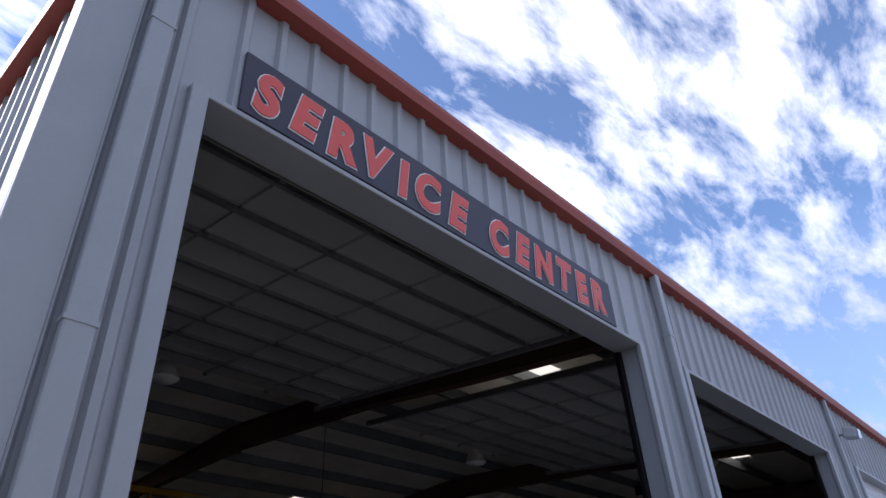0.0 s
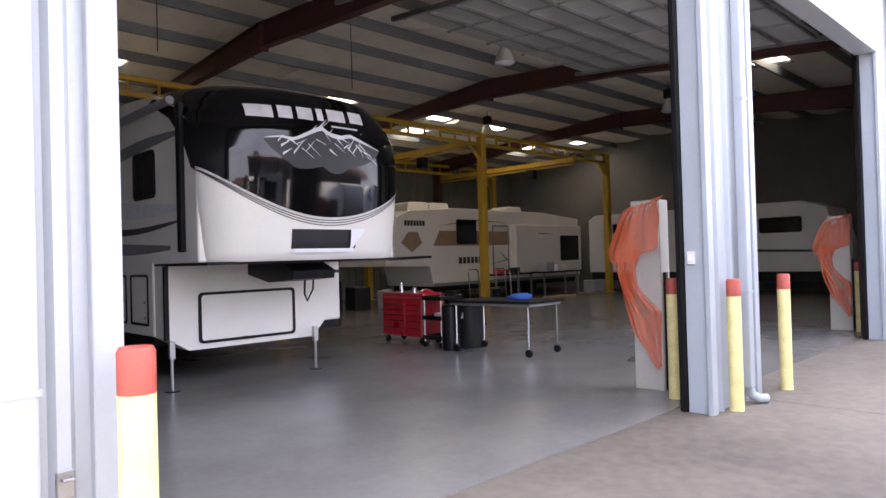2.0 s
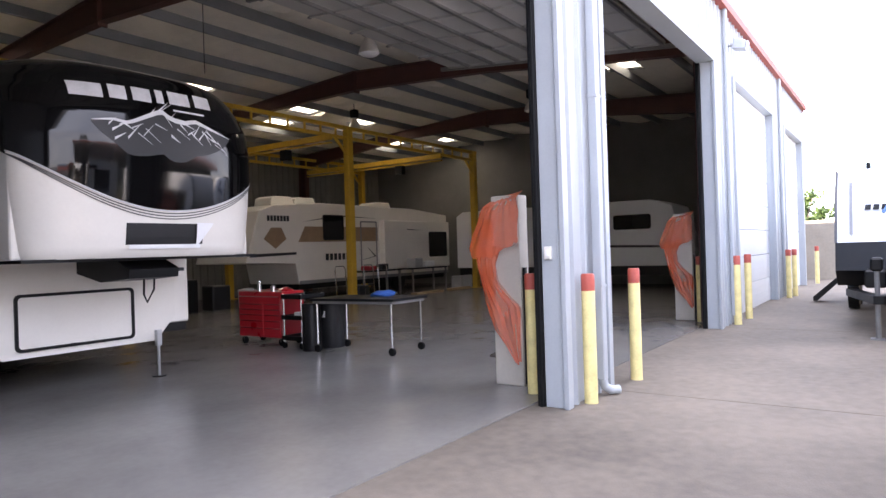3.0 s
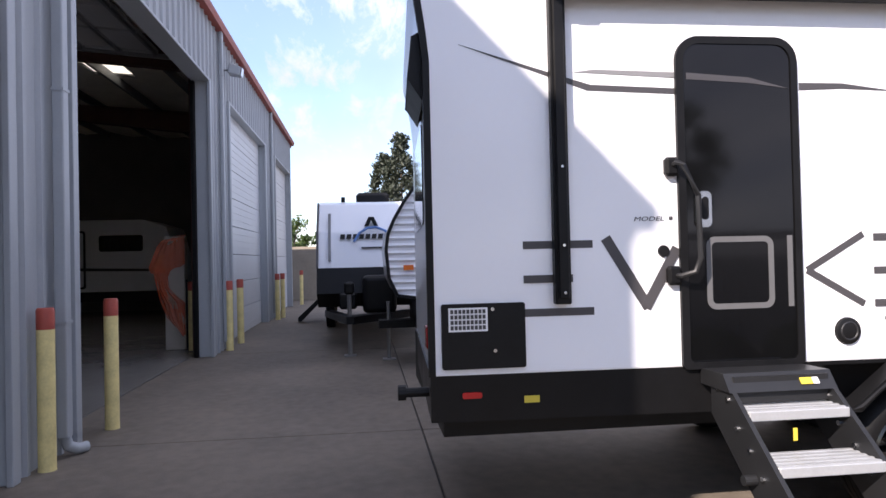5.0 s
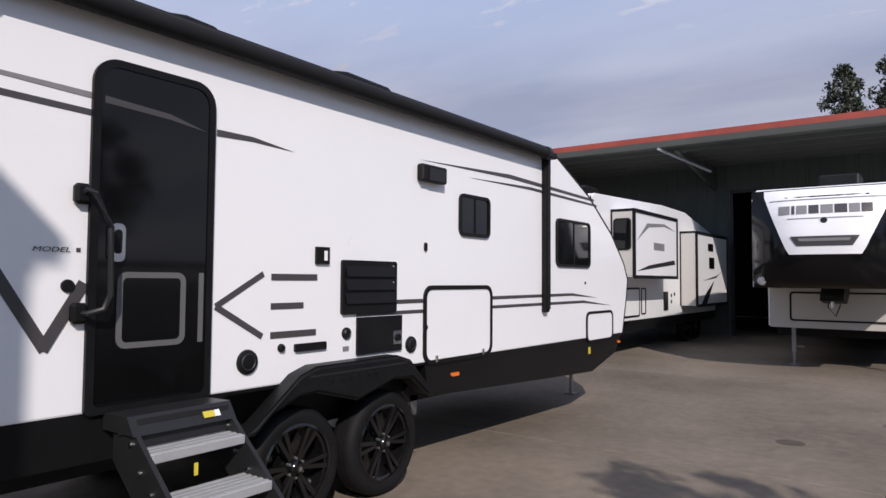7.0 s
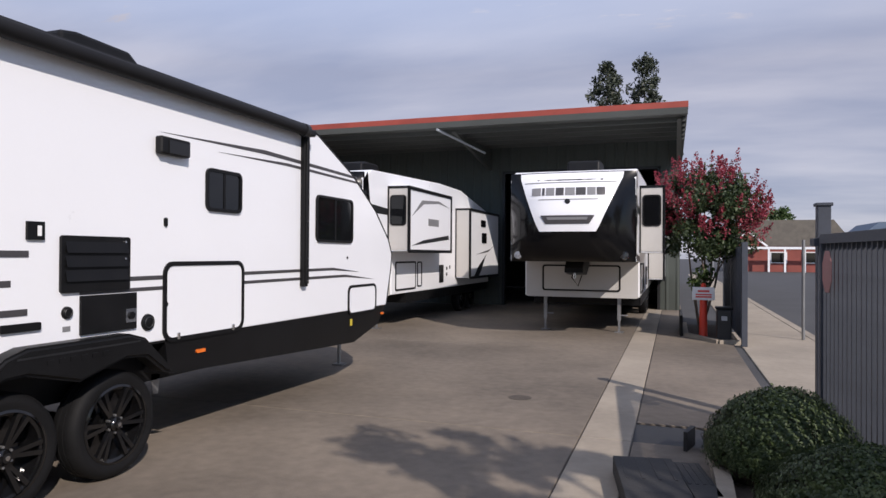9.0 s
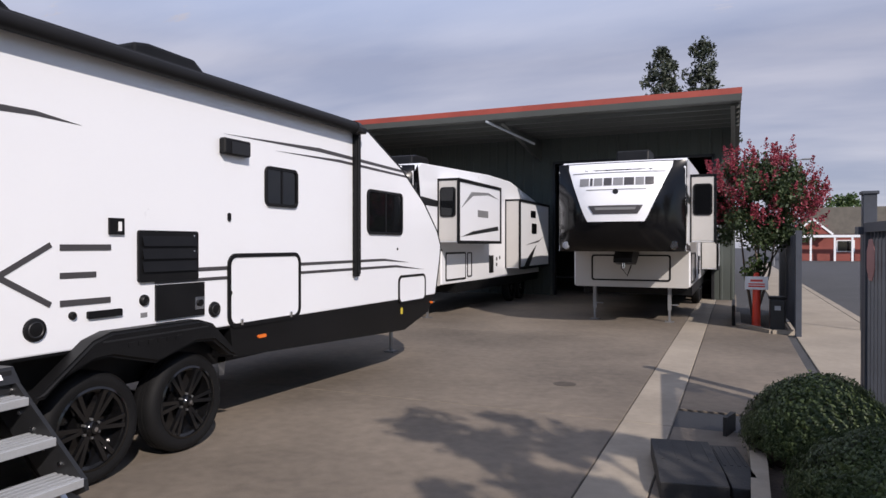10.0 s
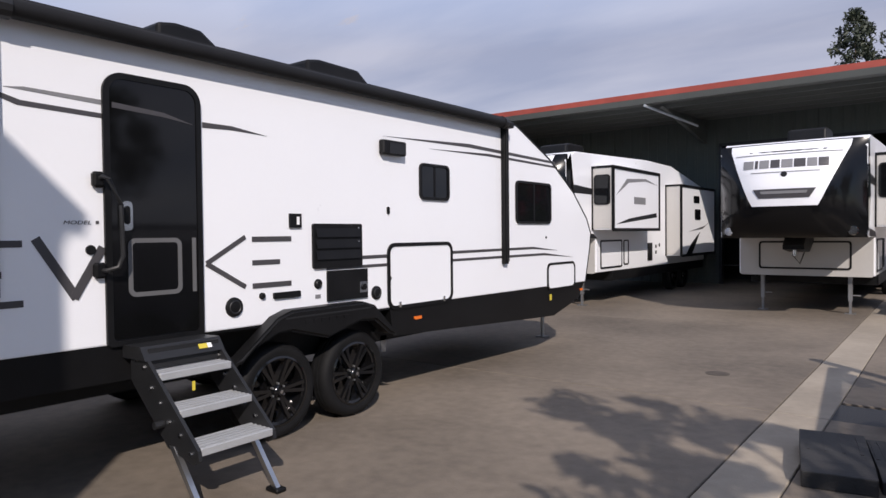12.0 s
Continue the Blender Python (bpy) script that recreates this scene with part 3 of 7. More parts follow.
def wheel(parent, x, y, z, R, rim, width, face=-1, spokes=6, group=""):
    """A tyre and rim whose face looks along face * x."""
    prof = [(rim, 0.012), (R * 0.82, 0.0), (R * 0.90, 0.004), (R * 0.96, 0.022), (R, 0.055), (R, 0.08), (R * 0.975, 0.082), (R * 0.975, 0.09), (R, 0.092), (R, width - 0.092), (R * 0.975, width - 0.09), (R * 0.975, width - 0.082), (R, width - 0.08), (R * 1.0, width - 0.055), (R * 0.96, width - 0.022), (R * 0.9, width - 0.004), (R * 0.82, width), (rim, width - 0.012)]
    prof = [(r, -face * h) for r, h in prof]
    tb = lathe(prof + prof[:1], (x, y, z), "x", 40, caps=False)
    tyre = part("tyre", tb, M_TYRE, parent, "black rubber tyre", smooth=True)
    rb = lathe([(rim * 0.97, 0.0), (rim * 1.03, -face * 0.006), (rim * 1.03, -face * 0.02), (rim * 0.9, -face * 0.03), (rim * 0.86, -face * 0.12), (0.02, -face * 0.12)], (x, y, z), "x", 40, caps=False)
    rimo = part("rim", rb, M_RIM, tyre, "gloss black alloy rim", smooth=True)
    sb = bmesh.new()
    for k in range(spokes):
        for da in (-0.13, 0.13):
            a = 2 * math.pi * k / spokes + da
            d = Vector((0, math.cos(a), math.sin(a)))
            t = Vector((0, -math.sin(a), math.cos(a)))
            c0, c1 = Vector((x, y, z)) + d * 0.045, Vector((x, y, z)) + d * rim * 0.95
            off0, off1 = Vector((-face * 0.03, 0, 0)), Vector((-face * 0.012, 0, 0))
            wv = 0.012
            vs = [sb.verts.new(p) for p in (c0 + off0 - t * wv, c0 + off0 + t * wv, c1 + off1 + t * wv * 1.3, c1 + off1 - t * wv * 1.3)]
            ws = [sb.verts.new(v.co + Vector((-face * 0.03, 0, 0)) - t * 0.0) for v in vs]
            sb.faces.new(vs)
            sb.faces.new(ws[::-1])
            for i in range(4):
                sb.faces.new((vs[i], vs[(i + 1) % 4], ws[(i + 1) % 4], ws[i]))
    part("spokes", sb, M_RIM, tyre)
    part("hub_cap", lathe([(0.052, -face * 0.05), (0.05, -face * 0.012), (0.032, face * 0.004), (0.030, face * 0.012), (0.0, face * 0.014)], (x, y, z), "x", 20), M_RIM, tyre, smooth=True)
    part("hub_badge", lathe([(0.0, face * 0.0141), (0.015, face * 0.0142), (0.015, face * 0.018), (0.0, face * 0.019)], (x, y, z), "x", 16), M_CHROME, tyre, "bright round hub badge", smooth=True)
    for k in range(6):
        a = 2 * math.pi * (k + 0.5) / 6
        p = Vector((x - face * 0.05, y + 0.062 * math.cos(a), z + 0.062 * math.sin(a)))
        part("lug_nut", rod(p, p + Vector((face * 0.03, 0, 0)), 0.009, seg=6), M_STEEL, tyre)
    return tyre


def window(parent, outline_args, x, split=True):
    """A dark framed window in a wall facing -x: (y0, y1, z0, z1, radius)."""
    y0, y1, z0, z1, r = outline_args
    o, i = rounded(y0, y1, z0, z1, r), rounded(y0 + 0.028, y1 - 0.028, z0 + 0.028, z1 - 0.028, max(0.01, r - 0.028))
    fr = part("window_frame", ring(o, i, "x", x - 0.022, x), M_BLK, parent)
    part("pane", plate(rounded(y0 + 0.026, y1 - 0.026, z0 + 0.026, z1 - 0.026, max(0.01, r - 0.026)), x - 0.004, 0.006), M_GLASS, fr, "dark tinted glass")
    if split:
        m = (y0 + y1) / 2
        part("mullion", B((x - 0.016, x - 0.009, m - 0.012, m + 0.012, z0 + 0.026, z1 - 0.026)), M_BLK, fr)


tt = thing("travel_trailer", (EX + 1.2, -6.6, 0), "white travel trailer with grey stripe graphics and dark entry door", "travel trailer")
SIDE = [(-2.87, 0.95), (-2.87, 2.55), (-2.855, 2.70), (-2.83, 2.88), (-2.79, 3.02), (-8.9, 3.02), (-9.23, 2.95), (-10.06, 2.61), (-10.75, 2.20), (-11.18, 1.83), (-11.31, 1.62), (-11.27, 1.40), (-11.12, 0.92)]


def slant(bm):
    """The rear wall runs back a little towards the far side."""
    for v in bm.verts:
        if v.co.y > -3.2:
            v.co.y -= 0.11 * (v.co.x - EX) / 2.42
    return bm


part("body", slant(prism(SIDE, "x", EX, EX + 2.42, bevel=0.012)), M_RVW, tt, "smooth white fibreglass walls")
edge = bmesh.new()
for p, q in zip(SIDE[:5], SIDE[1:5]):
    prism(stroke(p, q, 0.035), "x", EX - 0.006, EX + 0.03, edge)
part("rear_edge_trim", edge, M_BLK, tt)
edge = bmesh.new()
for p, q in zip(SIDE[5:], SIDE[6:]):
    prism(stroke(p, q, 0.022), "x", EX - 0.005, EX + 0.03, edge)
part("nose_edge_trim", edge, M_BLK, tt)
part("skirt", slant(prism([(-2.86, 0.955), (-2.86, 0.72), (-4.9, 0.70), (-5.0, 0.925), (-6.88, 0.92), (-6.92, 0.66), (-9.4, 0.55), (-10.16, 0.52), (-10.88, 0.69), (-11.1, 0.925)], "x", EX + 0.004, EX + 2.4)), M_SATIN, tt, "satin black lower skirt")
part("underbody", B((EX + 0.25, EX + 2.2, -10.0, -2.95, 0.58, 0.96)), M_BLK, tt)
part("axle", rod((EX + 0.1, -5.555, 0.39), (EX + 2.3, -5.555, 0.39), 0.04, rod((EX + 0.1, -6.405, 0.39), (EX + 2.3, -6.405, 0.39), 0.04)), M_BLK, tt)
for y in (-5.555, -6.405):
    wheel(tt, EX - 0.005, y, 0.39, 0.385, 0.275, 0.22)
    wheel(tt, EX + 2.40, y, 0.39, 0.385, 0.275, 0.22, face=1)
fend_o = [(-5.02, 0.69), (-5.12, 0.74), (-5.46, 1.00), (-5.60, 1.045), (-6.40, 1.045), (-6.55, 1.00), (-6.80, 0.76), (-6.86, 0.69)]
fend_i = [(-5.13, 0.69), (-5.25, 0.79), (-5.46, 0.87), (-5.60, 0.875), (-5.98, 0.775), (-6.36, 0.875), (-6.55, 0.86), (-6.74, 0.72)]
fb = prism(fend_o + fend_i[::-1], "x", EX - 0.13, EX)
bmesh.ops.recalc_face_normals(fb, faces=fb.faces)
bmesh.ops.bevel(fb, geom=[e for e in fb.edges if all(v.co.x < EX - 0.12 for v in e.verts)], offset=0.022, segments=3, affect="EDGES")
fender = part("fender", fb, M_BLK, tt, "moulded black plastic wheel fender", smooth=True)
for k in range(6):
    y = -5.72 - 0.085 * k
    part("emblem_bar", plate(quad(y, y - 0.05, 0.925, 0.955), EX - 0.128, 0.006), M_BLK, fender)
part("fender_groove", plate(stroke((-5.52, 0.985), (-6.48, 0.985), 0.012), EX - 0.128, 0.006), M_DKGREY, fender)
# graphics
gb = []
for y0, y1, z in ((-3.35, -3.72, 1.605), (-3.35, -3.61, 1.43), (-3.35, -3.72, 1.258)):
    gb.append(quad(y1, y0, z - 0.02, z + 0.02))
for y0, y1, z in ((-5.31, -5.69, 1.612), (-5.31, -5.575, 1.43), (-5.31, -5.685, 1.252)):
    gb.append(quad(y1, y0, z - 0.02, z + 0.02))
gb += [stroke((-3.79, 1.635), (-4.015, 1.265), 0.055), stroke((-4.0, 1.265), (-4.18, 1.575), 0.055), stroke((-4.915, 1.44), (-5.25, 1.63), 0.036), stroke((-4.915, 1.44), (-5.245, 1.25), 0.036)]
for k, o in enumerate(gb):
    part("graphic_bar", plate(o, EX, 0.003 + 0.0025 * (k % 2)), M_GREYV, tt, "dark grey vinyl bar")
part("upper_stripe", plate([(-3.04, 2.635), (-3.71, 2.405), (-4.20, 2.39), (-4.20, 2.42), (-3.73, 2.435), (-3.5, 2.50)], EX, 0.003), M_GREYV, tt)
part("upper_stripe", plate([(-3.64, 2.50), (-4.20, 2.475), (-4.20, 2.505), (-3.75, 2.515)], EX, 0.003), M_LGREYV, tt)
part("upper_stripe", plate([(-4.90, 2.415), (-4.90, 2.455), (-5.15, 2.455), (-5.47, 2.415), (-5.15, 2.425)], EX, 0.003), M_GREYV, tt)
part("front_stripe", plate([(-6.80, 2.565), (-8.2, 2.63), (-10.2, 2.59), (-10.22, 2.56), (-8.2, 2.59)], EX, 0.003), M_GREYV, tt)
part("front_stripe", plate([(-7.5, 2.51), (-8.6, 2.555), (-10.28, 2.53), (-10.3, 2.505), (-8.6, 2.525)], EX, 0.003), M_GREYV, tt)
part("low_stripe", plate([(-6.5, 1.415), (-6.5, 1.447), (-9.6, 1.46), (-10.3, 1.395), (-9.6, 1.43)], EX, 0.003), M_GREYV, tt)
part("low_stripe", plate([(-6.07, 1.335), (-6.07, 1.362), (-9.9, 1.372), (-10.75, 1.29), (-9.9, 1.342)], EX, 0.003), M_GREYV, tt)
# storage door with grille, lights and label at the rear
rb = part("rear_hatch", plate(rounded(-3.35, -2.92, 0.985, 1.315, 0.012), EX, 0.018), M_BLK, tt, "black louvred rear compartment door")
for r in range(4):
    for c in range(9):
        y = -2.965 - 0.0205 * c
        part("grille_slot", plate(quad(y - 0.015, y, 1.185 + 0.027 * r, 1.205 + 0.027 * r), EX - 0.0195, 0.003), M_GREYV, rb)
part("grille_plate", plate(quad(-3.155, -2.955, 1.175, 1.295), EX - 0.018, 0.0015), M_WHITE, rb, "white slotted grille plate")
for lock in ((-3.18, 1.285), (-3.19, 1.075)):
    part("hatch_lock", screws([lock], 0.01, EX - 0.018), M_CHROME, rb)
part("side_marker", plate(rounded(-3.12, -3.02, 0.835, 0.865, 0.01), EX + 0.004, 0.012), M_REDL, tt, "red side marker lamp")
part("warning_label", plate(quad(-3.42, -3.34, 0.80, 0.835), EX + 0.004, 0.003), M_STICK, tt, "yellow warning label")
part("hitch_hook", rod((EX + 0.1, -2.86, 0.86), (EX + 0.1, -2.70, 0.86), 0.025, rod((EX + 0.1, -2.74, 0.86), (EX + 0.1, -2.70, 0.86), 0.04)), M_BLK, tt)
# rear face
part("rear_window", slant(prism(rounded(EX + 0.55, EX + 1.85, 1.75, 2.35, 0.08), "y", -2.885, -2.862)), M_GLASS, tt)
part("rear_visor", slant(prism([(-2.85, 2.72), (-2.80, 2.69), (-2.775, 2.47), (-2.785, 2.46), (-2.85, 2.36), (-2.87, 2.40)], "x", EX + 0.05, EX + 0.75)), M_BLK, tt, "black visor at the top of the rear wall")
part("tail_lamp", B((EX + 0.07, EX + 0.17, -2.875, -2.852, 1.08, 1.2), bevel=0.006), M_REDL, tt)
# entry door
def door_outline(y0, y1, z0, z1, r, low=0.03, n=8):
    """An outline with wide upper and tight lower corners."""
    out = []
    for cu, cv, a0, q in ((y1 - r, z1 - r, 0, r), (y0 + r, z1 - r, 90, r), (y0 + low, z0 + low, 180, low), (y1 - low, z0 + low, 270, low)):
        out += [(cu + q * math.cos(radians(a0 + 90 * k / n)), cv + q * math.sin(radians(a0 + 90 * k / n))) for k in range(n + 1)]
    return out


door = part("entry_door", plate(door_outline(-4.86, -4.215, 0.95, 2.675, 0.11), EX, 0.014), M_GLOSSBLK, tt, "glossy dark glass entry door")
part("door_frame", ring(door_outline(-4.878, -4.19, 0.935, 2.695, 0.13), door_outline(-4.84, -4.232, 0.97, 2.655, 0.09), "x", EX - 0.022, EX), M_BLK, door)
part("door_graphic", ring(rounded(-4.715, -4.335, 1.245, 1.63, 0.05), rounded(-4.685, -4.365, 1.275, 1.60, 0.025), "x", EX - 0.018, EX - 0.0135), M_DOORG, door)
part("door_graphic", plate(quad(-4.825, -4.795, 1.25, 1.63), EX - 0.014, 0.003), M_DOORG, door)
part("door_graphic", plate([(-4.25, 2.50), (-4.6, 2.478), (-4.83, 2.42), (-4.6, 2.448), (-4.25, 2.465)], EX - 0.014, 0.003), M_GREYV, door)
part("door_lock", prism(rounded(-4.36, -4.285, 1.68, 1.87, 0.03), "x", EX - 0.04, EX - 0.014), M_CHROME, door, "bright latch handle")
part("latch_recess", prism(rounded(-4.342, -4.303, 1.72, 1.84, 0.018), "x", EX - 0.043, EX - 0.039), M_BLK, door)
hb = tube([(EX - 0.02, -4.15, 2.0), (EX - 0.075, -4.155, 2.02), (EX - 0.10, -4.18, 2.0), (EX - 0.11, -4.25, 1.84), (EX - 0.11, -4.255, 1.52), (EX - 0.10, -4.23, 1.45), (EX - 0.075, -4.17, 1.43), (EX - 0.02, -4.15, 1.43)], 0.015)
gh = part("grab_handle", hb, M_DKGREY, tt, "charcoal fold-out grab handle", smooth=True)
for z0, z1 in ((1.95, 2.05), (1.38, 1.48)):
    part("handle_mount", B((EX - 0.05, EX, -4.185, -4.11, z0, z1), bevel=0.015), M_BLK, gh)
part("door_bumper", lathe([(0.0, -0.012), (0.03, -0.012), (0.032, 0.0)], (EX, -4.105, 1.56), "x", 16), M_BLK, tt)
# service fittings along the side
for name, y, z, r in (("speaker", -5.14, 1.105, 0.075), ("round_vent", -5.395, 1.168, 0.027), ("cable_inlet", -5.97, 1.225, 0.042), ("round_cover", -6.685, 1.095, 0.065)):
    s = part(name, lathe([(0.0, -0.02), (r * 0.8, -0.02), (r * 0.95, -0.014), (r, 0.0)], (EX, y, z), "x", 24), M_BLK, tt, smooth=True)
    part("grille_ring", lathe([(r * 0.55, -0.0201), (r * 0.62, -0.024), (r * 0.7, -0.0201)], (EX, y, z), "x", 24, caps=False), M_DKGREY, s)
part("latch_bar", plate(rounded(-5.77, -5.50, 1.135, 1.185, 0.01), EX, 0.02), M_BLK, tt)
ob = part("outlet_box", plate(quad(-5.79, -5.67, 1.70, 1.815), EX, 0.018), M_BLK, tt)
part("outlet_insert", plate(quad(-5.765, -5.738, 1.725, 1.79), EX - 0.018, 0.004), M_WHITE, ob)
fv = part("fridge_vent", plate(rounded(-6.49, -5.91, 1.355, 1.735, 0.02), EX, 0.022), M_BLK, tt, "black louvred appliance vent")
for z in (1.665, 1.57, 1.475):
    part("louvre", prism([(EX - 0.02, z - 0.035), (EX - 0.04, z - 0.045), (EX - 0.022, z + 0.03)], "y", -6.46, -5.94), M_BLK, fv)
for sc in ((-6.44, 1.70), (-6.44, 1.58), (-6.44, 1.46), (-6.2, 1.455)):
    part("vent_screw", screws([sc], 0.008, EX - 0.022), M_CHROME, fv)
wd = part("water_heater_door", plate(quad(-6.56, -6.07, 1.065, 1.33), EX, 0.018), M_BLK, tt, "black water heater door")
part("flue_plate", plate(quad(-6.55, -6.45, 1.115, 1.215), EX - 0.018, 0.008), M_CHROME, wd, "bright square flue plate")
part("flue_port", lathe([(0.0, -0.012), (0.028, -0.012), (0.028, 0.0)], (EX - 0.026, -6.5, 1.165), "x", 14), M_BLK, wd)
part("data_label", plate(quad(-6.0, -5.94, 1.10, 1.135), EX, 0.002), M_LGREYV, tt)
hd = part("storage_hatch", ring(rounded(-7.87, -6.84, 0.915, 1.555, 0.10), rounded(-7.835, -6.875, 0.95, 1.52, 0.07), "x", EX - 0.016, EX), M_BLK, tt, "black-framed white luggage door")
part("hatch_panel", plate(rounded(-7.836, -6.874, 0.949, 1.521, 0.07), EX, 0.009), M_RVW, hd)
for y in (-7.0, -7.7):
    part("hatch_latch", B((EX - 0.03, EX - 0.014, y - 0.015, y + 0.015, 0.93, 0.985), bevel=0.004), M_CHROME, hd)
part("hatch_knob", screws([(-6.865, 1.22)], 0.02, EX - 0.012), M_BLK, hd)
h2 = part("front_hatch", ring(rounded(-10.78, -9.97, 0.865, 1.235, 0.09), rounded(-10.75, -10.0, 0.895, 1.205, 0.065), "x", EX - 0.014, EX), M_BLK, tt)
part("hatch_panel", plate(rounded(-10.752, -9.998, 0.893, 1.207, 0.065), EX, 0.008), M_RVW, h2)
part("key_plate", plate(rounded(-6.88, -6.845, 1.83, 1.90, 0.015), EX, 0.012), M_BLK, tt)
part("bolt_head", screws([(-9.95, 1.575)], 0.016, EX), M_BLK, tt)
window(tt, (-7.82, -7.33, 1.985, 2.355, 0.06), EX)
window(tt, (-10.07, -9.18, 1.755, 2.285, 0.07), EX)
pl = part("porch_lamp", B((EX - 0.07, EX, -7.07, -6.74, 2.39, 2.525), bevel=0.012), M_BLK, tt, "black box porch light")
part("lamp_lens", plate(quad(-7.05, -6.82, 2.40, 2.50), EX - 0.07, 0.006), M_DKGREY, pl)
part("marker_lamp", plate(rounded(-7.345, -7.235, 0.785, 0.815, 0.012), EX + 0.004, 0.014), M_ORANGEM, tt, "amber marker lamp")
part("front_marker", plate(rounded(-11.02, -10.95, 0.80, 0.83, 0.01), EX + 0.004, 0.014), M_ORANGEM, tt)
part("front_label", plate(quad(-10.10, -10.045, 0.735, 0.815), EX + 0.002, 0.003), M_STICK, tt)
part("mud_flap", prism([(-7.0, 0.63), (-7.1, 0.63), (-7.08, 0.46), (-7.02, 0.47)], "x", EX + 0.25, EX + 0.256), M_STEEL, tt)
part("tongue_jack", rod((EX + 0.85, -11.37, 0.75), (EX + 0.85, -11.37, 0.02), 0.028, B((EX + 0.77, EX + 0.93, -11.45, -11.29, 0.0, 0.02))), M_STEEL, tt)
part("hitch_tongue", prism([(EX + 0.3, -10.6), (EX + 1.2, -12.2), (EX + 2.1, -10.6), (EX + 1.95, -10.6), (EX + 1.2, -11.9), (EX + 0.45, -10.6)], "z", 0.6, 0.72), M_BLK, tt)
# awning
AWX, AWZ, AWR = EX - 0.088, 2.925, 0.058
aw = part("awning", rod((AWX, -3.62, AWZ), (AWX, -8.78, AWZ), AWR, seg=20), M_AWN, tt, "rolled dark awning along the roof edge", smooth=True)
part("awning_flap", prism([(AWX - 0.03, AWZ + 0.045), (EX + 0.005, 2.998), (EX + 0.005, 3.012), (AWX - 0.02, AWZ + 0.062)], "y", -8.75, -3.65), M_AWN, aw)
part("awning_rail", B((EX - 0.012, EX, -8.95, -3.5, 2.975, 3.012)), M_BLK, aw)
for ya, yb in ((-3.65, -3.57), (-8.76, -8.83)):
    part("end_cap", rod((AWX, ya, AWZ), (AWX, yb, AWZ), AWR + 0.012), M_DKGREY, aw)
for y, z0 in ((-3.545, 1.30), (-8.90, 1.27)):
    arm = part("awning_arm", B((EX - 0.055, EX, y - 0.042, y + 0.042, z0, 2.90), (EX - 0.075, EX - 0.052, y - 0.028, y + 0.028, z0 + 0.03, 2.93), bevel=0.006), M_BLK, tt, "black awning arm")
    part("arm_bracket", B((EX - 0.14, EX - 0.01, y - 0.05, y + 0.05, 2.875, 2.945), bevel=0.012), M_BLK, arm)
    for dz in (0.06, 0.3, 0.7):
        part("arm_pin", screws([(y, z0 + dz)], 0.008, EX - 0.075), M_CHROME, arm)
# roof fittings
for y0, y1, z in ((-4.9, -5.65, 3.33), (-6.4, -7.45, 3.34)):
    part("roof_air_conditioner", prism([(y0, 3.02), (y0 - 0.02, z - 0.03), (y0 - 0.18, z), (y1 + 0.35, z - 0.01), (y1, 3.08), (y1, 3.02)], "x", EX + 0.6, EX + 1.5, bevel=0.03), M_BLK, tt, "black low roof air conditioner")
part("roof_antenna", rod((EX + 1.9, -9.3, 3.0), (EX + 1.9, -9.3, 3.3), 0.008), M_STEEL, tt)

# fold-down steps at the trailer's door
st = thing("entry_steps", (5.7, -4.58, 0), "charcoal fold-down steps with ribbed aluminium treads under the trailer door", "steps")
for y in (-4.315, -4.845):
    s = part("stringer", prism([(6.0, 0.93), (5.88, 0.93), (5.26, 0.395), (5.25, 0.34), (5.31, 0.31), (5.58, 0.36), (6.0, 0.72)], "y", y - 0.012, y + 0.012), M_DKGREY, st)
    for x, z in ((5.93, 0.86), (5.84, 0.82), (5.76, 0.70), (5.66, 0.62), (5.56, 0.52), (5.44, 0.46), (5.33, 0.37)):
        part("bolt", rod((x, y - 0.022, z), (x, y + 0.022, z), 0.013, seg=8), M_CHROME, s)
    leg = part("leg", prism([(5.51, 0.38), (5.56, 0.38), (5.275, 0.03), (5.225, 0.03)], "y", y - 0.016, y + 0.016), M_ALU, st)
    part("foot_pad", B((5.19, 5.31, y - 0.04, y + 0.04, 0.0, 0.03), bevel=0.008), M_BLK, leg)
for x, z in ((5.80, 0.79), (5.58, 0.595), (5.37, 0.405)):
    bm = B((x - 0.10, x + 0.12, -4.835, -4.325, z - 0.025, z), bevel=0.006)
    for k in range(5):
        bmesh.ops.create_cube(bm, size=1, matrix=Matrix.Translation((x - 0.08 + 0.045 * k, -4.58, z)) @ Matrix.Diagonal((0.018, 0.5, 0.008, 1)))
    t = part("tread", bm, M_TREAD, st, "ribbed aluminium tread")
    part("nosing", B((x - 0.112, x - 0.098, -4.835, -4.325, z - 0.045, z + 0.002), bevel=0.004), M_TREAD, t)
part("threshold", prism([(6.08, 0.94), (5.86, 0.945), (5.80, 0.86), (6.08, 0.86)], "y", -4.86, -4.29), M_DKGREY, st)
part("riser_plate", B((5.83, 5.845, -4.83, -4.33, 0.80, 0.93)), M_DKGREY, st)
part("warning_label", prism([(5.842, 0.925), (5.814, 0.885), (5.810, 0.887), (5.838, 0.927)], "y", -4.738, -4.675), M_STICK, st, "yellow warning label")
part("white_label", prism([(5.842, 0.925), (5.814, 0.885), (5.810, 0.887), (5.838, 0.927)], "y", -4.772, -4.741), M_WHITE, st, "white square label")
part("warning_label", plate(quad(-4.567, -4.546, 0.645, 0.705), 5.70, 0.003), M_STICK, st)
part("pivot_knob", rod((5.62, -4.30, 0.5), (5.62, -4.24, 0.5), 0.024), M_DKGREY, st)

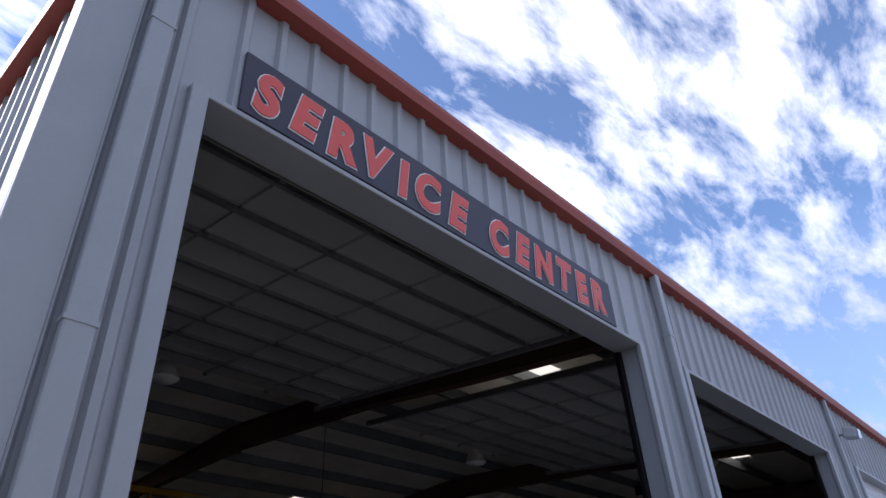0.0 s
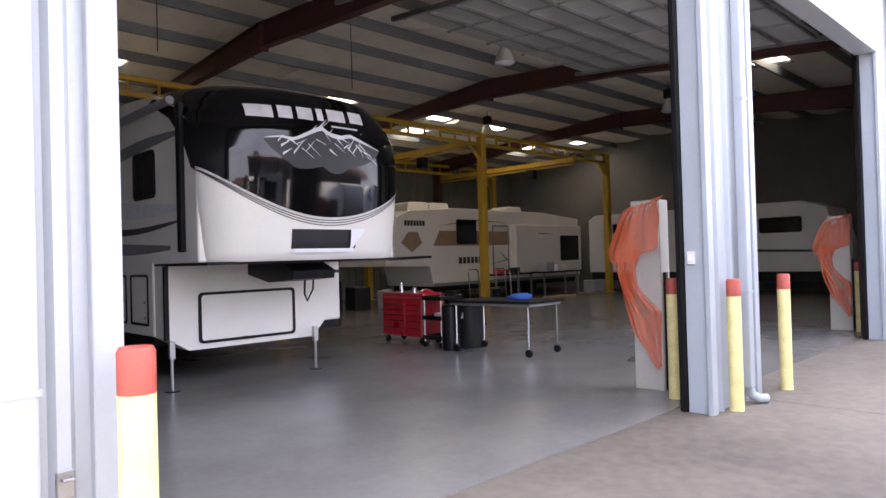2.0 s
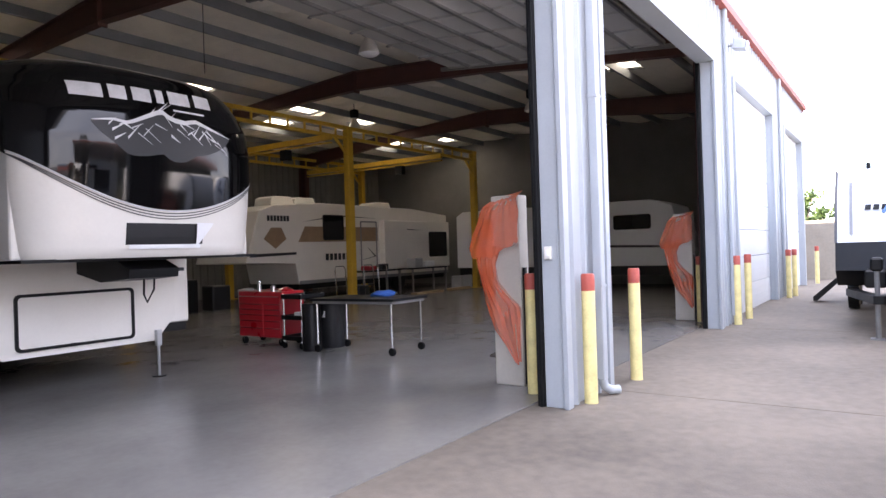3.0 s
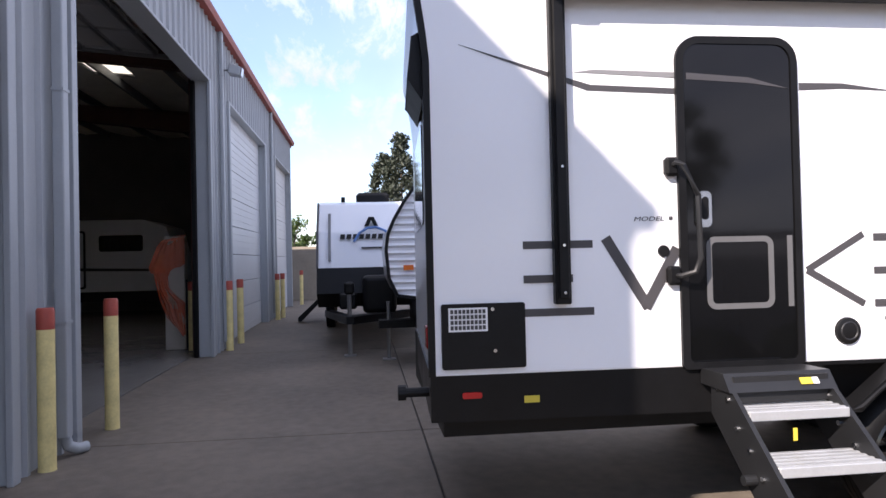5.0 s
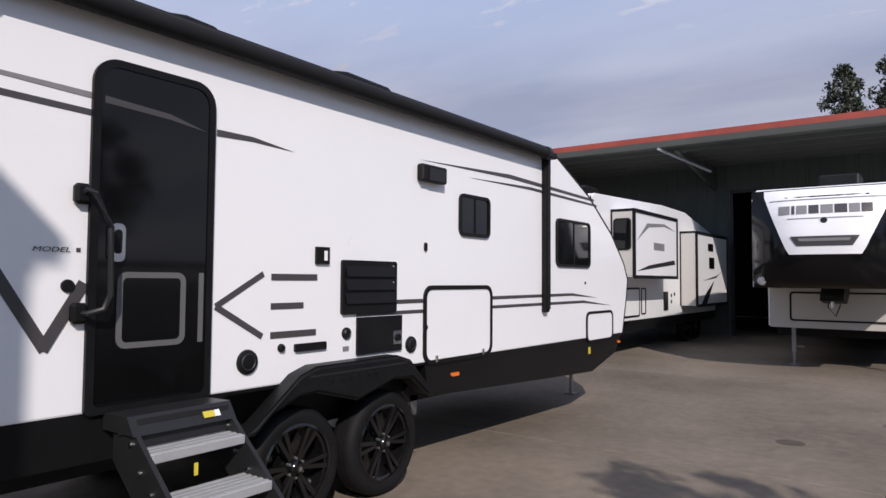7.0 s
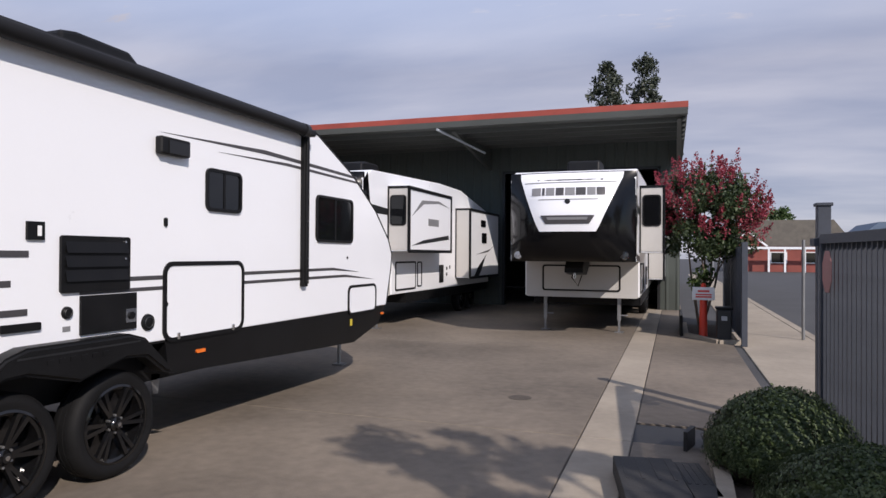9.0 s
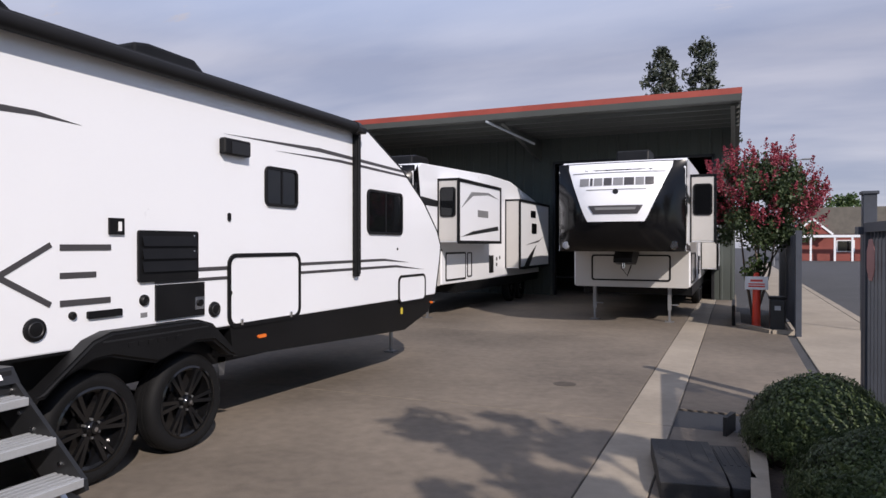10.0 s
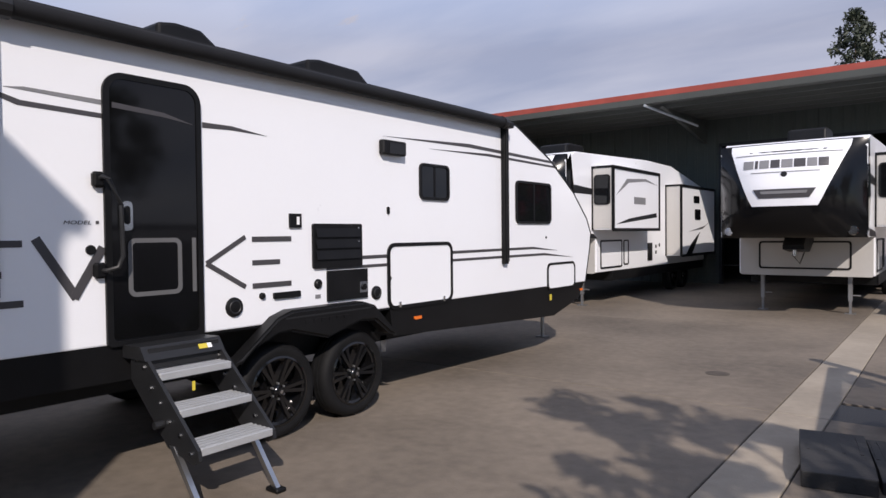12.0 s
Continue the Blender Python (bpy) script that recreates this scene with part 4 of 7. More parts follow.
# ---------------------------------------------------------------- fifth-wheel trailers
def loft(sections):
    """A skin over cross-sections of equal length (lists of points), closed at both ends."""
    bm = bmesh.new()
    R = [[bm.verts.new(p) for p in s] for s in sections]
    n = len(R[0])
    for a, b in zip(R, R[1:]):
        for k in range(n):
            bm.faces.new((a[k], a[(k + 1) % n], b[(k + 1) % n], b[k]))
    bm.faces.new(R[0][::-1])
    bm.faces.new(R[-1])
    return bm


def slide_out(tr, x, y0, y1, z0, z1, deep, win, name="slide_out"):
    """A slide-out room on the wall at x that faces -x; its end faces +y (y0 is the nearer end)."""
    s = part(name, B((x - deep, x + 0.1, y1, y0, z0, z1), bevel=0.008), M_RVW, tr, "white slide-out room with black trim")
    o, i = quad(y1 - 0.03, y0 + 0.03, z0 - 0.03, z1 + 0.03), quad(y1 + 0.04, y0 - 0.04, z0 + 0.04, z1 - 0.04)
    part("slide_trim", ring(o, i, "x", x - deep - 0.02, x - deep + 0.01), M_BLK, s)
    part("end_panel", prism(quad(x - deep + 0.03, x - 0.01, z0 + 0.03, z1 - 0.03), "y", y0 + 0.001, y0 + 0.012), M_GREIGE, s, "beige end wall")
    part("end_trim", B((x - deep - 0.02, x - deep + 0.03, y0, y0 + 0.02, z0, z1), (x - 0.03, x + 0.0, y0, y0 + 0.03, z0, z1 + 0.03), (x - deep, x, y0, y0 + 0.02, z1 - 0.02, z1 + 0.03)), M_BLK, s)
    if win:
        c0, c1, w0, w1 = win
        fr = part("window_frame", prism(rounded(x - deep * c0, x - deep * c1, w0, w1, 0.07), "y", y0 + 0.012, y0 + 0.03), M_BLK, s)
        part("pane", prism(rounded(x - deep * c0 + 0.03, x - deep * c1 - 0.03, w0 + 0.03, w1 - 0.03, 0.05), "y", y0 + 0.03, y0 + 0.034), M_GLASS, fr)
    return s


def shield_fifth_wheel(x0, ynose, label, rear):
    """A white fifth wheel with a black-sided nose that looks along +y; its slide-outs open towards -x."""
    x1 = x0 + 2.40
    N = ynose
    tr = thing("fifth_wheel_trailer", ((x0 + x1) / 2, (ynose + rear) / 2, 0), label, "fifth wheel trailer", "fifth wheels under the canopy")
    prof = [(N - 0.55, 1.50), (N - 0.55, 3.10), (N - 0.95, 3.30), (N - 5.0, 3.44), (N - 6.8, 3.42), (rear, 2.95), (rear, 0.75), (N - 1.95, 0.75), (N - 1.95, 1.50)]
    part("body", prism(prof, "x", x0, x1, bevel=0.015), M_RVW, tr, "white fibreglass walls")
    # the nose cap bulges forward
    secs = []
    zs = [1.50, 1.62, 1.95, 2.35, 2.75, 3.05, 3.22]
    bul = [0.30, 0.48, 0.60, 0.62, 0.52, 0.32, 0.10]
    for z, b in zip(zs, bul):
        row = []
        for k in range(13):
            u = -1 + 2 * k / 12
            row.append((x0 + 1.2 + 1.2 * u, N - 0.56 + b * (1 - abs(u) ** 3.2), z))
        row += [(x1, N - 0.62, z), (x0, N - 0.62, z)]
        secs.append(row)
    part("nose_cap", loft(secs), M_NOSEBLK, tr, "black moulded nose cap", smooth=True)

    def nose_y(x, z):
        u = (x - x0 - 1.2) / 1.2
        return N - 0.56 + float(np.interp(z, zs, bul)) * (1 - min(1, abs(u)) ** 3.2)

    def nose_patch(outline, lift, nu=10, nz=8):
        """A skin that follows the nose: outline gives left and right x at rising z."""
        bm = bmesh.new()
        grid = []
        z0, z1 = outline[0][0], outline[-1][0]
        for j in range(nz + 1):
            z = z0 + (z1 - z0) * j / nz
            l = float(np.interp(z, [o[0] for o in outline], [o[1] for o in outline]))
            r = float(np.interp(z, [o[0] for o in outline], [o[2] for o in outline]))
            grid.append([bm.verts.new((x0 + 1.2 + l + (r - l) * i / nu, nose_y(x0 + 1.2 + l + (r - l) * i / nu, z) + lift, z)) for i in range(nu + 1)])
        for j in range(nz):
            for i in range(nu):
                bm.faces.new((grid[j][i], grid[j][i + 1], grid[j + 1][i + 1], grid[j + 1][i]))
        return bm

    sh = part("nose_shield", nose_patch([(2.06, -0.52, 0.52), (2.12, -0.56, 0.56), (3.12, -0.98, 0.98), (3.2, -0.98, 0.98)], 0.012, 14, 10), M_RVW, tr, "white tapered nose shield", smooth=True)
    for k, (c, w) in enumerate(((-0.60, 0.15), (-0.43, 0.15), (-0.24, 0.18), (-0.04, 0.18), (0.15, 0.15), (0.33, 0.16), (0.46, 0.05), (0.60, 0.18))):
        part("emblem_bar", nose_patch([(2.74, c - w / 2, c + w / 2), (2.89, c - w / 2 + 0.01, c + w / 2 + 0.01)], 0.02, 3, 2), M_LGREYV if k % 2 else M_GREYV, sh)
    part("emblem_disc", rod((x0 + 1.2, nose_y(x0 + 1.2, 2.62) + 0.010, 2.62), (x0 + 1.2, nose_y(x0 + 1.2, 2.62) + 0.026, 2.62), 0.05, seg=20), M_DKGREY, sh)
    part("air_scoop", nose_patch([(2.20, -0.40, 0.40), (2.26, -0.44, 0.44), (2.36, -0.50, 0.50)], 0.022, 8, 3), M_GREYV, sh)
    part("scoop_lip", nose_patch([(2.275, -0.36, 0.36), (2.325, -0.38, 0.38)], 0.03, 8, 2), M_LGREYV, sh)
    part("thin_line", nose_patch([(2.99, -0.86, 0.86), (3.005, -0.86, 0.86)], 0.02, 10, 1), M_LGREYV, sh)
    part("thin_line", nose_patch([(2.655, -0.55, 0.55), (2.668, -0.55, 0.55)], 0.02, 10, 1), M_LGREYV, sh)
    for s in (-1, 1):
        lx = x0 + 1.2 + s * 1.0
        part("nose_lamp", lathe([(0.0, 0.012), (0.07, 0.010), (0.085, -0.03)], (lx, nose_y(lx, 1.62) + 0.02, 1.62), "y", 16), M_CHROME, tr, smooth=True)
    # lower front wall with luggage door
    fw = N - 1.95
    part("front_wall", prism(rounded(x0 + 0.03, x1 - 0.03, 0.73, 1.52, 0.03), "y", fw, fw + 0.02), M_GREIGE, tr, "beige lower front wall")
    fh = part("front_hatch", ring(rounded(x0 + 0.38, x1 - 0.38, 0.86, 1.42, 0.06), rounded(x0 + 0.415, x1 - 0.415, 0.895, 1.385, 0.04), "y", fw + 0.02, fw + 0.035), M_BLK, tr)
    part("hatch_panel", prism(rounded(x0 + 0.414, x1 - 0.414, 0.894, 1.386, 0.04), "y", fw + 0.02, fw + 0.028), M_GREIGE, fh)
    pb = part("pin_box", prism([(fw + 0.02, 1.50), (fw + 0.9, 1.50), (fw + 1.1, 1.36), (fw + 1.1, 1.28), (fw + 0.5, 1.22), (fw + 0.02, 1.42)], "x", x0 + 1.02, x0 + 1.38), M_BLK, tr, "black hitch pin box")
    part("pin", rod((x0 + 1.2, fw + 0.95, 1.3), (x0 + 1.2, fw + 0.95, 1.16), 0.03), M_CHROME, pb)
    part("coiled_cable", tube([(x0 + 1.3, fw + 0.3, 1.4), (x0 + 1.34, fw + 0.35, 1.15), (x0 + 1.22, fw + 0.3, 0.98), (x0 + 1.15, fw + 0.25, 1.2)], 0.012), M_BLK, pb)
    for x in (x0 + 0.42, x1 - 0.42):
        j = part("landing_jack", B((x - 0.035, x + 0.035, fw - 0.2, fw - 0.13, 0.25, 0.85), (x - 0.022, x + 0.022, fw - 0.19, fw - 0.14, 0.02, 0.3)), M_STEEL, tr, "grey landing leg")
        part("jack_foot", B((x - 0.09, x + 0.09, fw - 0.25, fw - 0.08, 0.0, 0.02)), M_STEEL, j)
        part("jack_crank", rod((x - 0.03, fw - 0.165, 0.36), (x - 0.17, fw - 0.165, 0.36), 0.014), M_STEEL, j)
    # sides
    part("skirt", B((x0 + 0.02, x1 - 0.02, rear + 0.1, fw - 0.9, 0.52, 0.78)), M_BLK, tr)
    part("side_stripe", plate([(N - 0.9, 2.62), (N - 2.0, 2.56), (N - 2.0, 2.44), (N - 0.75, 2.45)], x0, 0.004), M_DKGREY, tr)
    part("side_stripe", plate([(N - 0.75, 1.66), (N - 1.8, 1.60), (N - 2.0, 1.5), (N - 0.75, 1.52)], x0, 0.004), M_DKGREY, tr)
    part("nose_side_panel", plate([(N - 0.56, 1.6), (N - 0.56, 3.05), (N - 0.75, 3.24), (N - 0.95, 2.2), (N - 0.62, 1.6)], x0, 0.006), M_GLOSSBLK, tr)
    s1 = slide_out(tr, x0, N - 1.75, N - 4.5, 1.68, 3.02, 0.48, (0.88, 0.12, 2.22, 2.86))
    gx = x0 - 0.48
    part("graphic_bars", plate(quad(N - 3.6, N - 2.9, 2.26, 2.42), gx, 0.003), M_LGREYV, s1)
    part("swoosh", plate([(N - 1.9, 1.80), (N - 4.35, 1.98), (N - 4.3, 2.08), (N - 2.6, 1.93)], gx, 0.003), M_DKGREY, s1)
    part("swoosh", plate([(N - 1.9, 2.42), (N - 2.6, 2.72), (N - 3.6, 2.80), (N - 4.4, 2.74), (N - 3.6, 2.86), (N - 2.5, 2.80)], gx, 0.003), M_LGREYV, s1)
    s2 = slide_out(tr, x0, N - 6.35, rear + 0.35, 0.98, 2.86, 0.42, None)
    for z0, z1, y in ((2.42, 2.62, N - 7.4), (1.95, 2.25, N - 7.5)):
        part("slide_window", plate(rounded(y - 0.5, y, z0, z1, 0.05), x0 - 0.42, 0.015), M_GLASS, s2)
    part("swoosh", plate([(N - 6.7, 0.98), (N - 7.2, 1.3), (N - 8.0, 1.62), (N - 7.5, 1.2), (N - 7.2, 0.98)], x0 - 0.42, 0.004), M_BLK, s2)
    part("swoosh", plate([(N - 6.9, 1.62), (N - 8.4, 1.78), (N - 8.9, 1.9), (N - 8.2, 1.7)], x0 - 0.42, 0.004), M_GREYV, s2)
    h1 = part("side_hatch", ring(rounded(N - 3.35, N - 2.15, 0.82, 1.46, 0.05), rounded(N - 3.31, N - 2.19, 0.86, 1.42, 0.03), "x", x0 - 0.014, x0), M_BLK, tr)
    part("hatch_panel", plate(rounded(N - 3.32, N - 2.18, 0.85, 1.43, 0.03), x0, 0.008), M_RVW, h1)
    part("side_hatch", ring(rounded(N - 3.75, N - 3.45, 0.86, 1.45, 0.05), rounded(N - 3.72, N - 3.48, 0.89, 1.42, 0.03), "x", x0 - 0.014, x0), M_BLK, tr)
    part("heater_grille", plate(quad(N - 5.3, N - 5.0, 0.9, 1.35), x0, 0.02), M_BLK, tr)
    part("service_ports", screws([(N - 5.6, 1.25), (N - 5.6, 1.1), (N - 5.85, 1.28)], 0.05, x0), M_BLK, tr)
    for y in (N - 7.15, N - 8.05):
        wheel(tr, x0 + 0.05, y, 0.39, 0.385, 0.275, 0.22)
    ac = part("roof_air_conditioner", prism([(N - 2.2, 3.30), (N - 2.25, 3.66), (N - 2.45, 3.70), (N - 3.1, 3.70), (N - 3.3, 3.36)], "x", x0 + 0.85, x0 + 1.55, bevel=0.04), M_BLK, tr)
    part("clearance_lamps", B(*[(x0 + 1.2 + d - 0.04, x0 + 1.2 + d + 0.04, N - 0.66, N - 0.6, 3.205, 3.23) for d in (-0.9, 0, 0.9)]), M_ORANGEM, tr)
    return tr


shield_fifth_wheel(2.98, -15.05, "white fifth wheel with black nose backed into the canopy doorway", -26.5)
shield_fifth_wheel(8.0, -13.75, "white fifth wheel with extended slide-outs parked beside the canopy wall", -23.55)

M_SILVER = mat("silver_print", (0.60, 0.60, 0.61), 0.4, 0, 0.1, 8, 60)

# cream fifth wheel with a black nose in the first bay
AX0, AX1, AN = 5.04, 7.86, 4.02
al = thing("fifth_wheel_trailer", ((AX0 + AX1) / 2, 9.5, 0), "cream fifth wheel with glossy black nose, parked in a bay", "fifth wheel trailer")
part("body", prism([(4.45, 1.53), (4.45, 2.90), (4.62, 3.14), (4.95, 3.36), (5.6, 3.60), (6.4, 3.68), (15.0, 3.72), (15.0, 0.62), (5.75, 0.62), (5.75, 1.53)], "x", AX0, AX1, bevel=0.03, seg=3), M_CREAM, al, "cream fibreglass walls")
AC, AW = (AX0 + AX1) / 2, (AX1 - AX0) / 2
AZ = [1.53, 1.58, 1.75, 2.1, 2.45, 2.75, 3.05, 3.25, 3.40, 3.52, 3.60, 3.66]
A_FRONT = [4.17, 4.11, 4.07, 4.03, 4.00, 3.99, 4.00, 4.04, 4.10, 4.20, 4.36, 4.75]
A_SEAM = [4.46, 4.46, 4.46, 4.46, 4.46, 4.46, 4.55, 4.78, 5.06, 5.30, 5.50, 5.90]
A_WIDE = [0.93, 0.945, 0.962, 0.99, 1.005, 1.01, 1.008, 1.0, 0.99, 0.975, 0.95, 0.90]


def an_y(x, z):
    """The depth of the nose's skin: rounded in plan, leaning back and closing in towards the roof."""
    u = min(1.0, abs(x - AC) / (AW * float(np.interp(z, AZ, A_WIDE))))
    seam, tip = float(np.interp(z, AZ, A_SEAM)), float(np.interp(z, AZ, A_FRONT))
    return seam - (seam - tip) * (1 - u ** 3.4) ** 0.62


def apatch(z0, z1, left, right, lift, nu=14, nz=10):
    """A skin over the nose between two heights; left and right are x, or None for the nose's own edges."""
    bm = bmesh.new()
    g = []
    for j in range(nz + 1):
        row = []
        for i in range(nu + 1):
            s = i / nu
            za, zb = (z0(s) if callable(z0) else z0), (z1(s) if callable(z1) else z1)
            z = za + (zb - za) * j / nz
            w = AW * float(np.interp(z, AZ, A_WIDE))
            x = AC - w * math.cos(math.pi * s) if left is None else left + (right - left) * s
            out = lift * (x - AC) / w if left is None else 0.0
            row.append(bm.verts.new((x + out, an_y(x, z) - lift, z)))
        g.append(row)
    for j in range(nz):
        for i in range(nu):
            bm.faces.new((g[j][i], g[j][i + 1], g[j + 1][i + 1], g[j + 1][i]))
    return bm


part("nose_cap", apatch(1.53, 3.66, None, None, 0.0, 40, 36), M_CREAM, al, "cream moulded nose", smooth=True)


def low_edge(s):
    """The swooping lower edge of the black panel."""
    u = -math.cos(math.pi * s)
    return 2.60 - 0.12 * s - 0.50 * (1 - u * u)


bp = part("nose_window_panel", apatch(low_edge, 3.662, None, None, 0.012, 48, 34), M_GLOSSBLK, al, "glossy black nose panel", smooth=True)
part("silver_edge", apatch(lambda s: low_edge(s) - 0.016, low_edge, None, None, 0.014, 40, 1), M_SILVER, bp, smooth=True)
for k in range(3):
    part("pinstripe", apatch(lambda s: low_edge(s) - 0.042 - 0.03 * k * math.sin(math.pi * s), lambda s: low_edge(s) - 0.030 - 0.03 * k * math.sin(math.pi * s), None, None, 0.006, 40, 1), M_GREYV, al, smooth=True)
# silver block emblem with slanted ends, then the peaks below it
for k, (c, w) in enumerate(((0.60, 0.33), (0.90, 0.21), (1.16, 0.24), (1.37, 0.12), (1.61, 0.29), (1.92, 0.25))):
    zb, zt = 3.165 + 0.012 * k, 3.315 + 0.012 * k
    part("emblem_block", apatch(zb, zt, AX0 + c - w / 2, AX0 + c + w / 2 - 0.03, 0.018, 5, 3), M_SILVER, bp)
part("small_lettering_bar", apatch(3.135, 3.155, AX0 + 1.5, AX0 + 1.9, 0.018, 5, 1), M_SILVER, bp)
mk = lambda s: float(np.interp(s, [0, 0.12, 0.22, 0.33, 0.45, 0.52, 0.62, 0.70, 0.84, 1], [2.93, 2.965, 2.95, 3.04, 3.135, 3.06, 3.04, 3.075, 3.0, 2.92]))
part("peak_mural", apatch(lambda s: mk(s) - 0.03 - 0.46 * math.sin(math.pi * s) ** 0.8, mk, AX0 + 0.60, AX0 + 2.25, 0.016, 24, 8), M_DKGREY, bp, "dark grey mountain-shaped print", smooth=True)
rr = random.Random(77)
for k in range(30):
    a = 0.72 + 1.36 * (k + rr.random()) / 30
    crest = mk((a - 0.60) / 1.65)
    hz = crest - 0.02 - rr.random() ** 1.5 * 0.20
    sl = rr.uniform(0.05, 0.16) * (-1 if rr.random() < 0.6 else 1)
    wd = rr.uniform(0.07, 0.17)
    th = rr.uniform(0.004, 0.020)
    part("snow_ridge", apatch(lambda s: hz + sl * s - th * (1 - s) - 0.002, lambda s: hz + sl * s + th * (1 - s) * 0.6 + 0.002, AX0 + a, AX0 + a + wd, 0.024, 4, 1), M_SILVER, bp)
part("ridge_line", apatch(lambda s: mk(s) - 0.008 - 0.045 * math.sin(math.pi * s), mk, AX0 + 0.60, AX0 + 2.25, 0.021, 24, 1), M_SILVER, bp)
part("air_scoop", apatch(1.665, 1.895, AX0 + 0.95, AX0 + 1.88, 0.006, 10, 3), M_DKGREY, al, "dark recessed scoop")
part("scoop_rim", apatch(1.62, 1.665, AX0 + 0.98, AX0 + 1.84, 0.03, 10, 1), M_WHITE, al)
part("scoop_rim", apatch(lambda s: 1.62 + 0.27 * s, 1.905, AX0 + 1.78, AX0 + 2.0, 0.03, 4, 2), M_WHITE, al)
part("nose_floor", B((AX0 + 0.02, AX1 - 0.02, AN + 0.25, 5.75, 1.5, 1.535)), M_BLK, al)
fw = prism([(AX0 + 0.02, 0.62), (AX0 + 0.3, 0.45), (AX1 - 0.72, 0.45), (AX1 - 0.44, 0.75), (AX1 - 0.44, 1.51), (AX0 + 0.02, 1.51)], "y", 5.42, 5.75)
part("front_wall", fw, M_CREAM, al, "cream lower front wall with chamfered corners")
fhx = (AX0 + 0.42, AX1 - 1.02)
h = part("front_hatch", ring(rounded(*fhx, 0.52, 1.16, 0.06), rounded(fhx[0] + 0.035, fhx[1] - 0.035, 0.555, 1.125, 0.04), "y", 5.395, 5.42), M_BLK, al, "black-framed luggage door")
part("hatch_panel", prism(rounded(fhx[0] + 0.034, fhx[1] - 0.034, 0.554, 1.126, 0.04), "y", 5.41, 5.42), M_CREAM, h)
part("hatch_lock", B((6.05, 6.12, 5.38, 5.40, 0.52, 0.56)), M_BLK, h)
part("corner_trim", B((AX0 + 0.0, AX0 + 0.05, 5.40, 5.45, 0.6, 1.5)), M_BLK, al)
pbx = part("pin_box", prism([(5.42, 1.5), (4.55, 1.5), (4.3, 1.40), (4.32, 1.30), (4.9, 1.26), (5.42, 1.36)], "x", 6.15, 6.75), M_BLK, al, "black hitch pin box")
part("pin_plate", B((6.3, 6.85, 4.35, 4.7, 1.36, 1.40)), M_DKGREY, pbx)
part("cable", tube([(6.5, 4.6, 1.36), (6.55, 4.7, 1.1), (6.62, 4.75, 1.0), (6.68, 4.7, 1.15), (6.66, 4.65, 1.35)], 0.012), M_BLK, pbx)
for x in (AX0 + 0.0, AX1 - 0.80):
    j = part("landing_jack", rod((x + 0.02, 5.28, 0.02), (x + 0.02, 5.28, 0.55), 0.019, B((x - 0.012, x + 0.052, 5.25, 5.31, 0.40, 0.6))), M_ALU, al, "polished landing leg")
    part("jack_foot", rod((x + 0.02, 5.28, 0.006), (x + 0.02, 5.28, 0.02), 0.085), M_BLK, j)
part("awning_arm", B((AX0 - 0.06, AX0, 4.75, 4.86, 1.66, 3.36), bevel=0.008), M_BLK, al)
part("awning", rod((AX0 - 0.07, 4.95, 3.42), (AX0 - 0.07, 12.0, 3.42), 0.05), M_LGREYV, al, "rolled grey awning", smooth=True)
part("nose_side_panel", plate([(4.47, 2.56), (4.47, 2.90), (4.63, 3.12), (4.96, 3.34), (5.6, 3.56), (5.75, 3.52), (5.15, 3.25), (4.80, 2.95), (4.58, 2.60)], AX0, 0.005), M_GLOSSBLK, al)


def swoosh(y0, y1, za, zb, bow, wide, material):
    """A curved, tapering vinyl band along the side."""
    up, down = [], []
    for k in range(17):
        t = k / 16
        z = za + (zb - za) * t + bow * math.sin(math.pi * t)
        w = wide * math.sin(math.pi * (0.06 + 0.9 * t)) ** 0.7
        up.append((y0 + (y1 - y0) * t, z + w / 2))
        down.append((y0 + (y1 - y0) * t, z - w / 2))
    part("swoosh", plate(up + down[::-1], AX0, 0.004), material, al)


swoosh(4.9, 8.6, 3.05, 2.75, 0.10, 0.16, M_LGREYV)
swoosh(4.95, 9.0, 2.18, 2.72, -0.16, 0.22, M_SILVER)
swoosh(5.0, 9.4, 2.02, 2.35, -0.20, 0.09, M_GREYV)
swoosh(5.2, 9.6, 1.72, 2.02, -0.10, 0.16, M_LGREYV)
window(al, (5.6, 6.3, 2.35, 2.95, 0.08), AX0)
for y0, y1 in ((5.9, 6.5), (6.65, 7.5)):
    hh = part("side_hatch", ring(rounded(y0, y1, 0.75, 1.4, 0.04), rounded(y0 + 0.03, y1 - 0.03, 0.78, 1.37, 0.02), "x", AX0 - 0.012, AX0), M_BLK, al)
    part("hatch_latch", screws([(y0 + 0.1, 1.05), (y0 + 0.1, 0.85)], 0.02, AX0 - 0.01), M_CHROME, hh)
part("skirt", B((AX0 + 0.02, AX1 - 0.02, 5.8, 14.9, 0.5, 0.66)), M_BLK, al)
part("marker_lamp", B((5.34, 5.42, 5.02, 5.10, 3.50, 3.54)), M_ORANGEM, al)
for y in (11.0, 11.9):
    wheel(al, AX0 + 0.05, y, 0.39, 0.385, 0.275, 0.22)
    wheel(al, AX1 - 0.05, y, 0.39, 0.385, 0.275, 0.22, face=1)

# ---------------------------------------------------------------- front of the service building
sg = thing("signboard", (5.15, -0.05, 4.65), "long navy sign board with red lettering over the first bay", "sign")
part("board", B((2.89, 7.33, -0.055, -0.035, 4.64, 5.15), bevel=0.004), M_NAVY, sg)


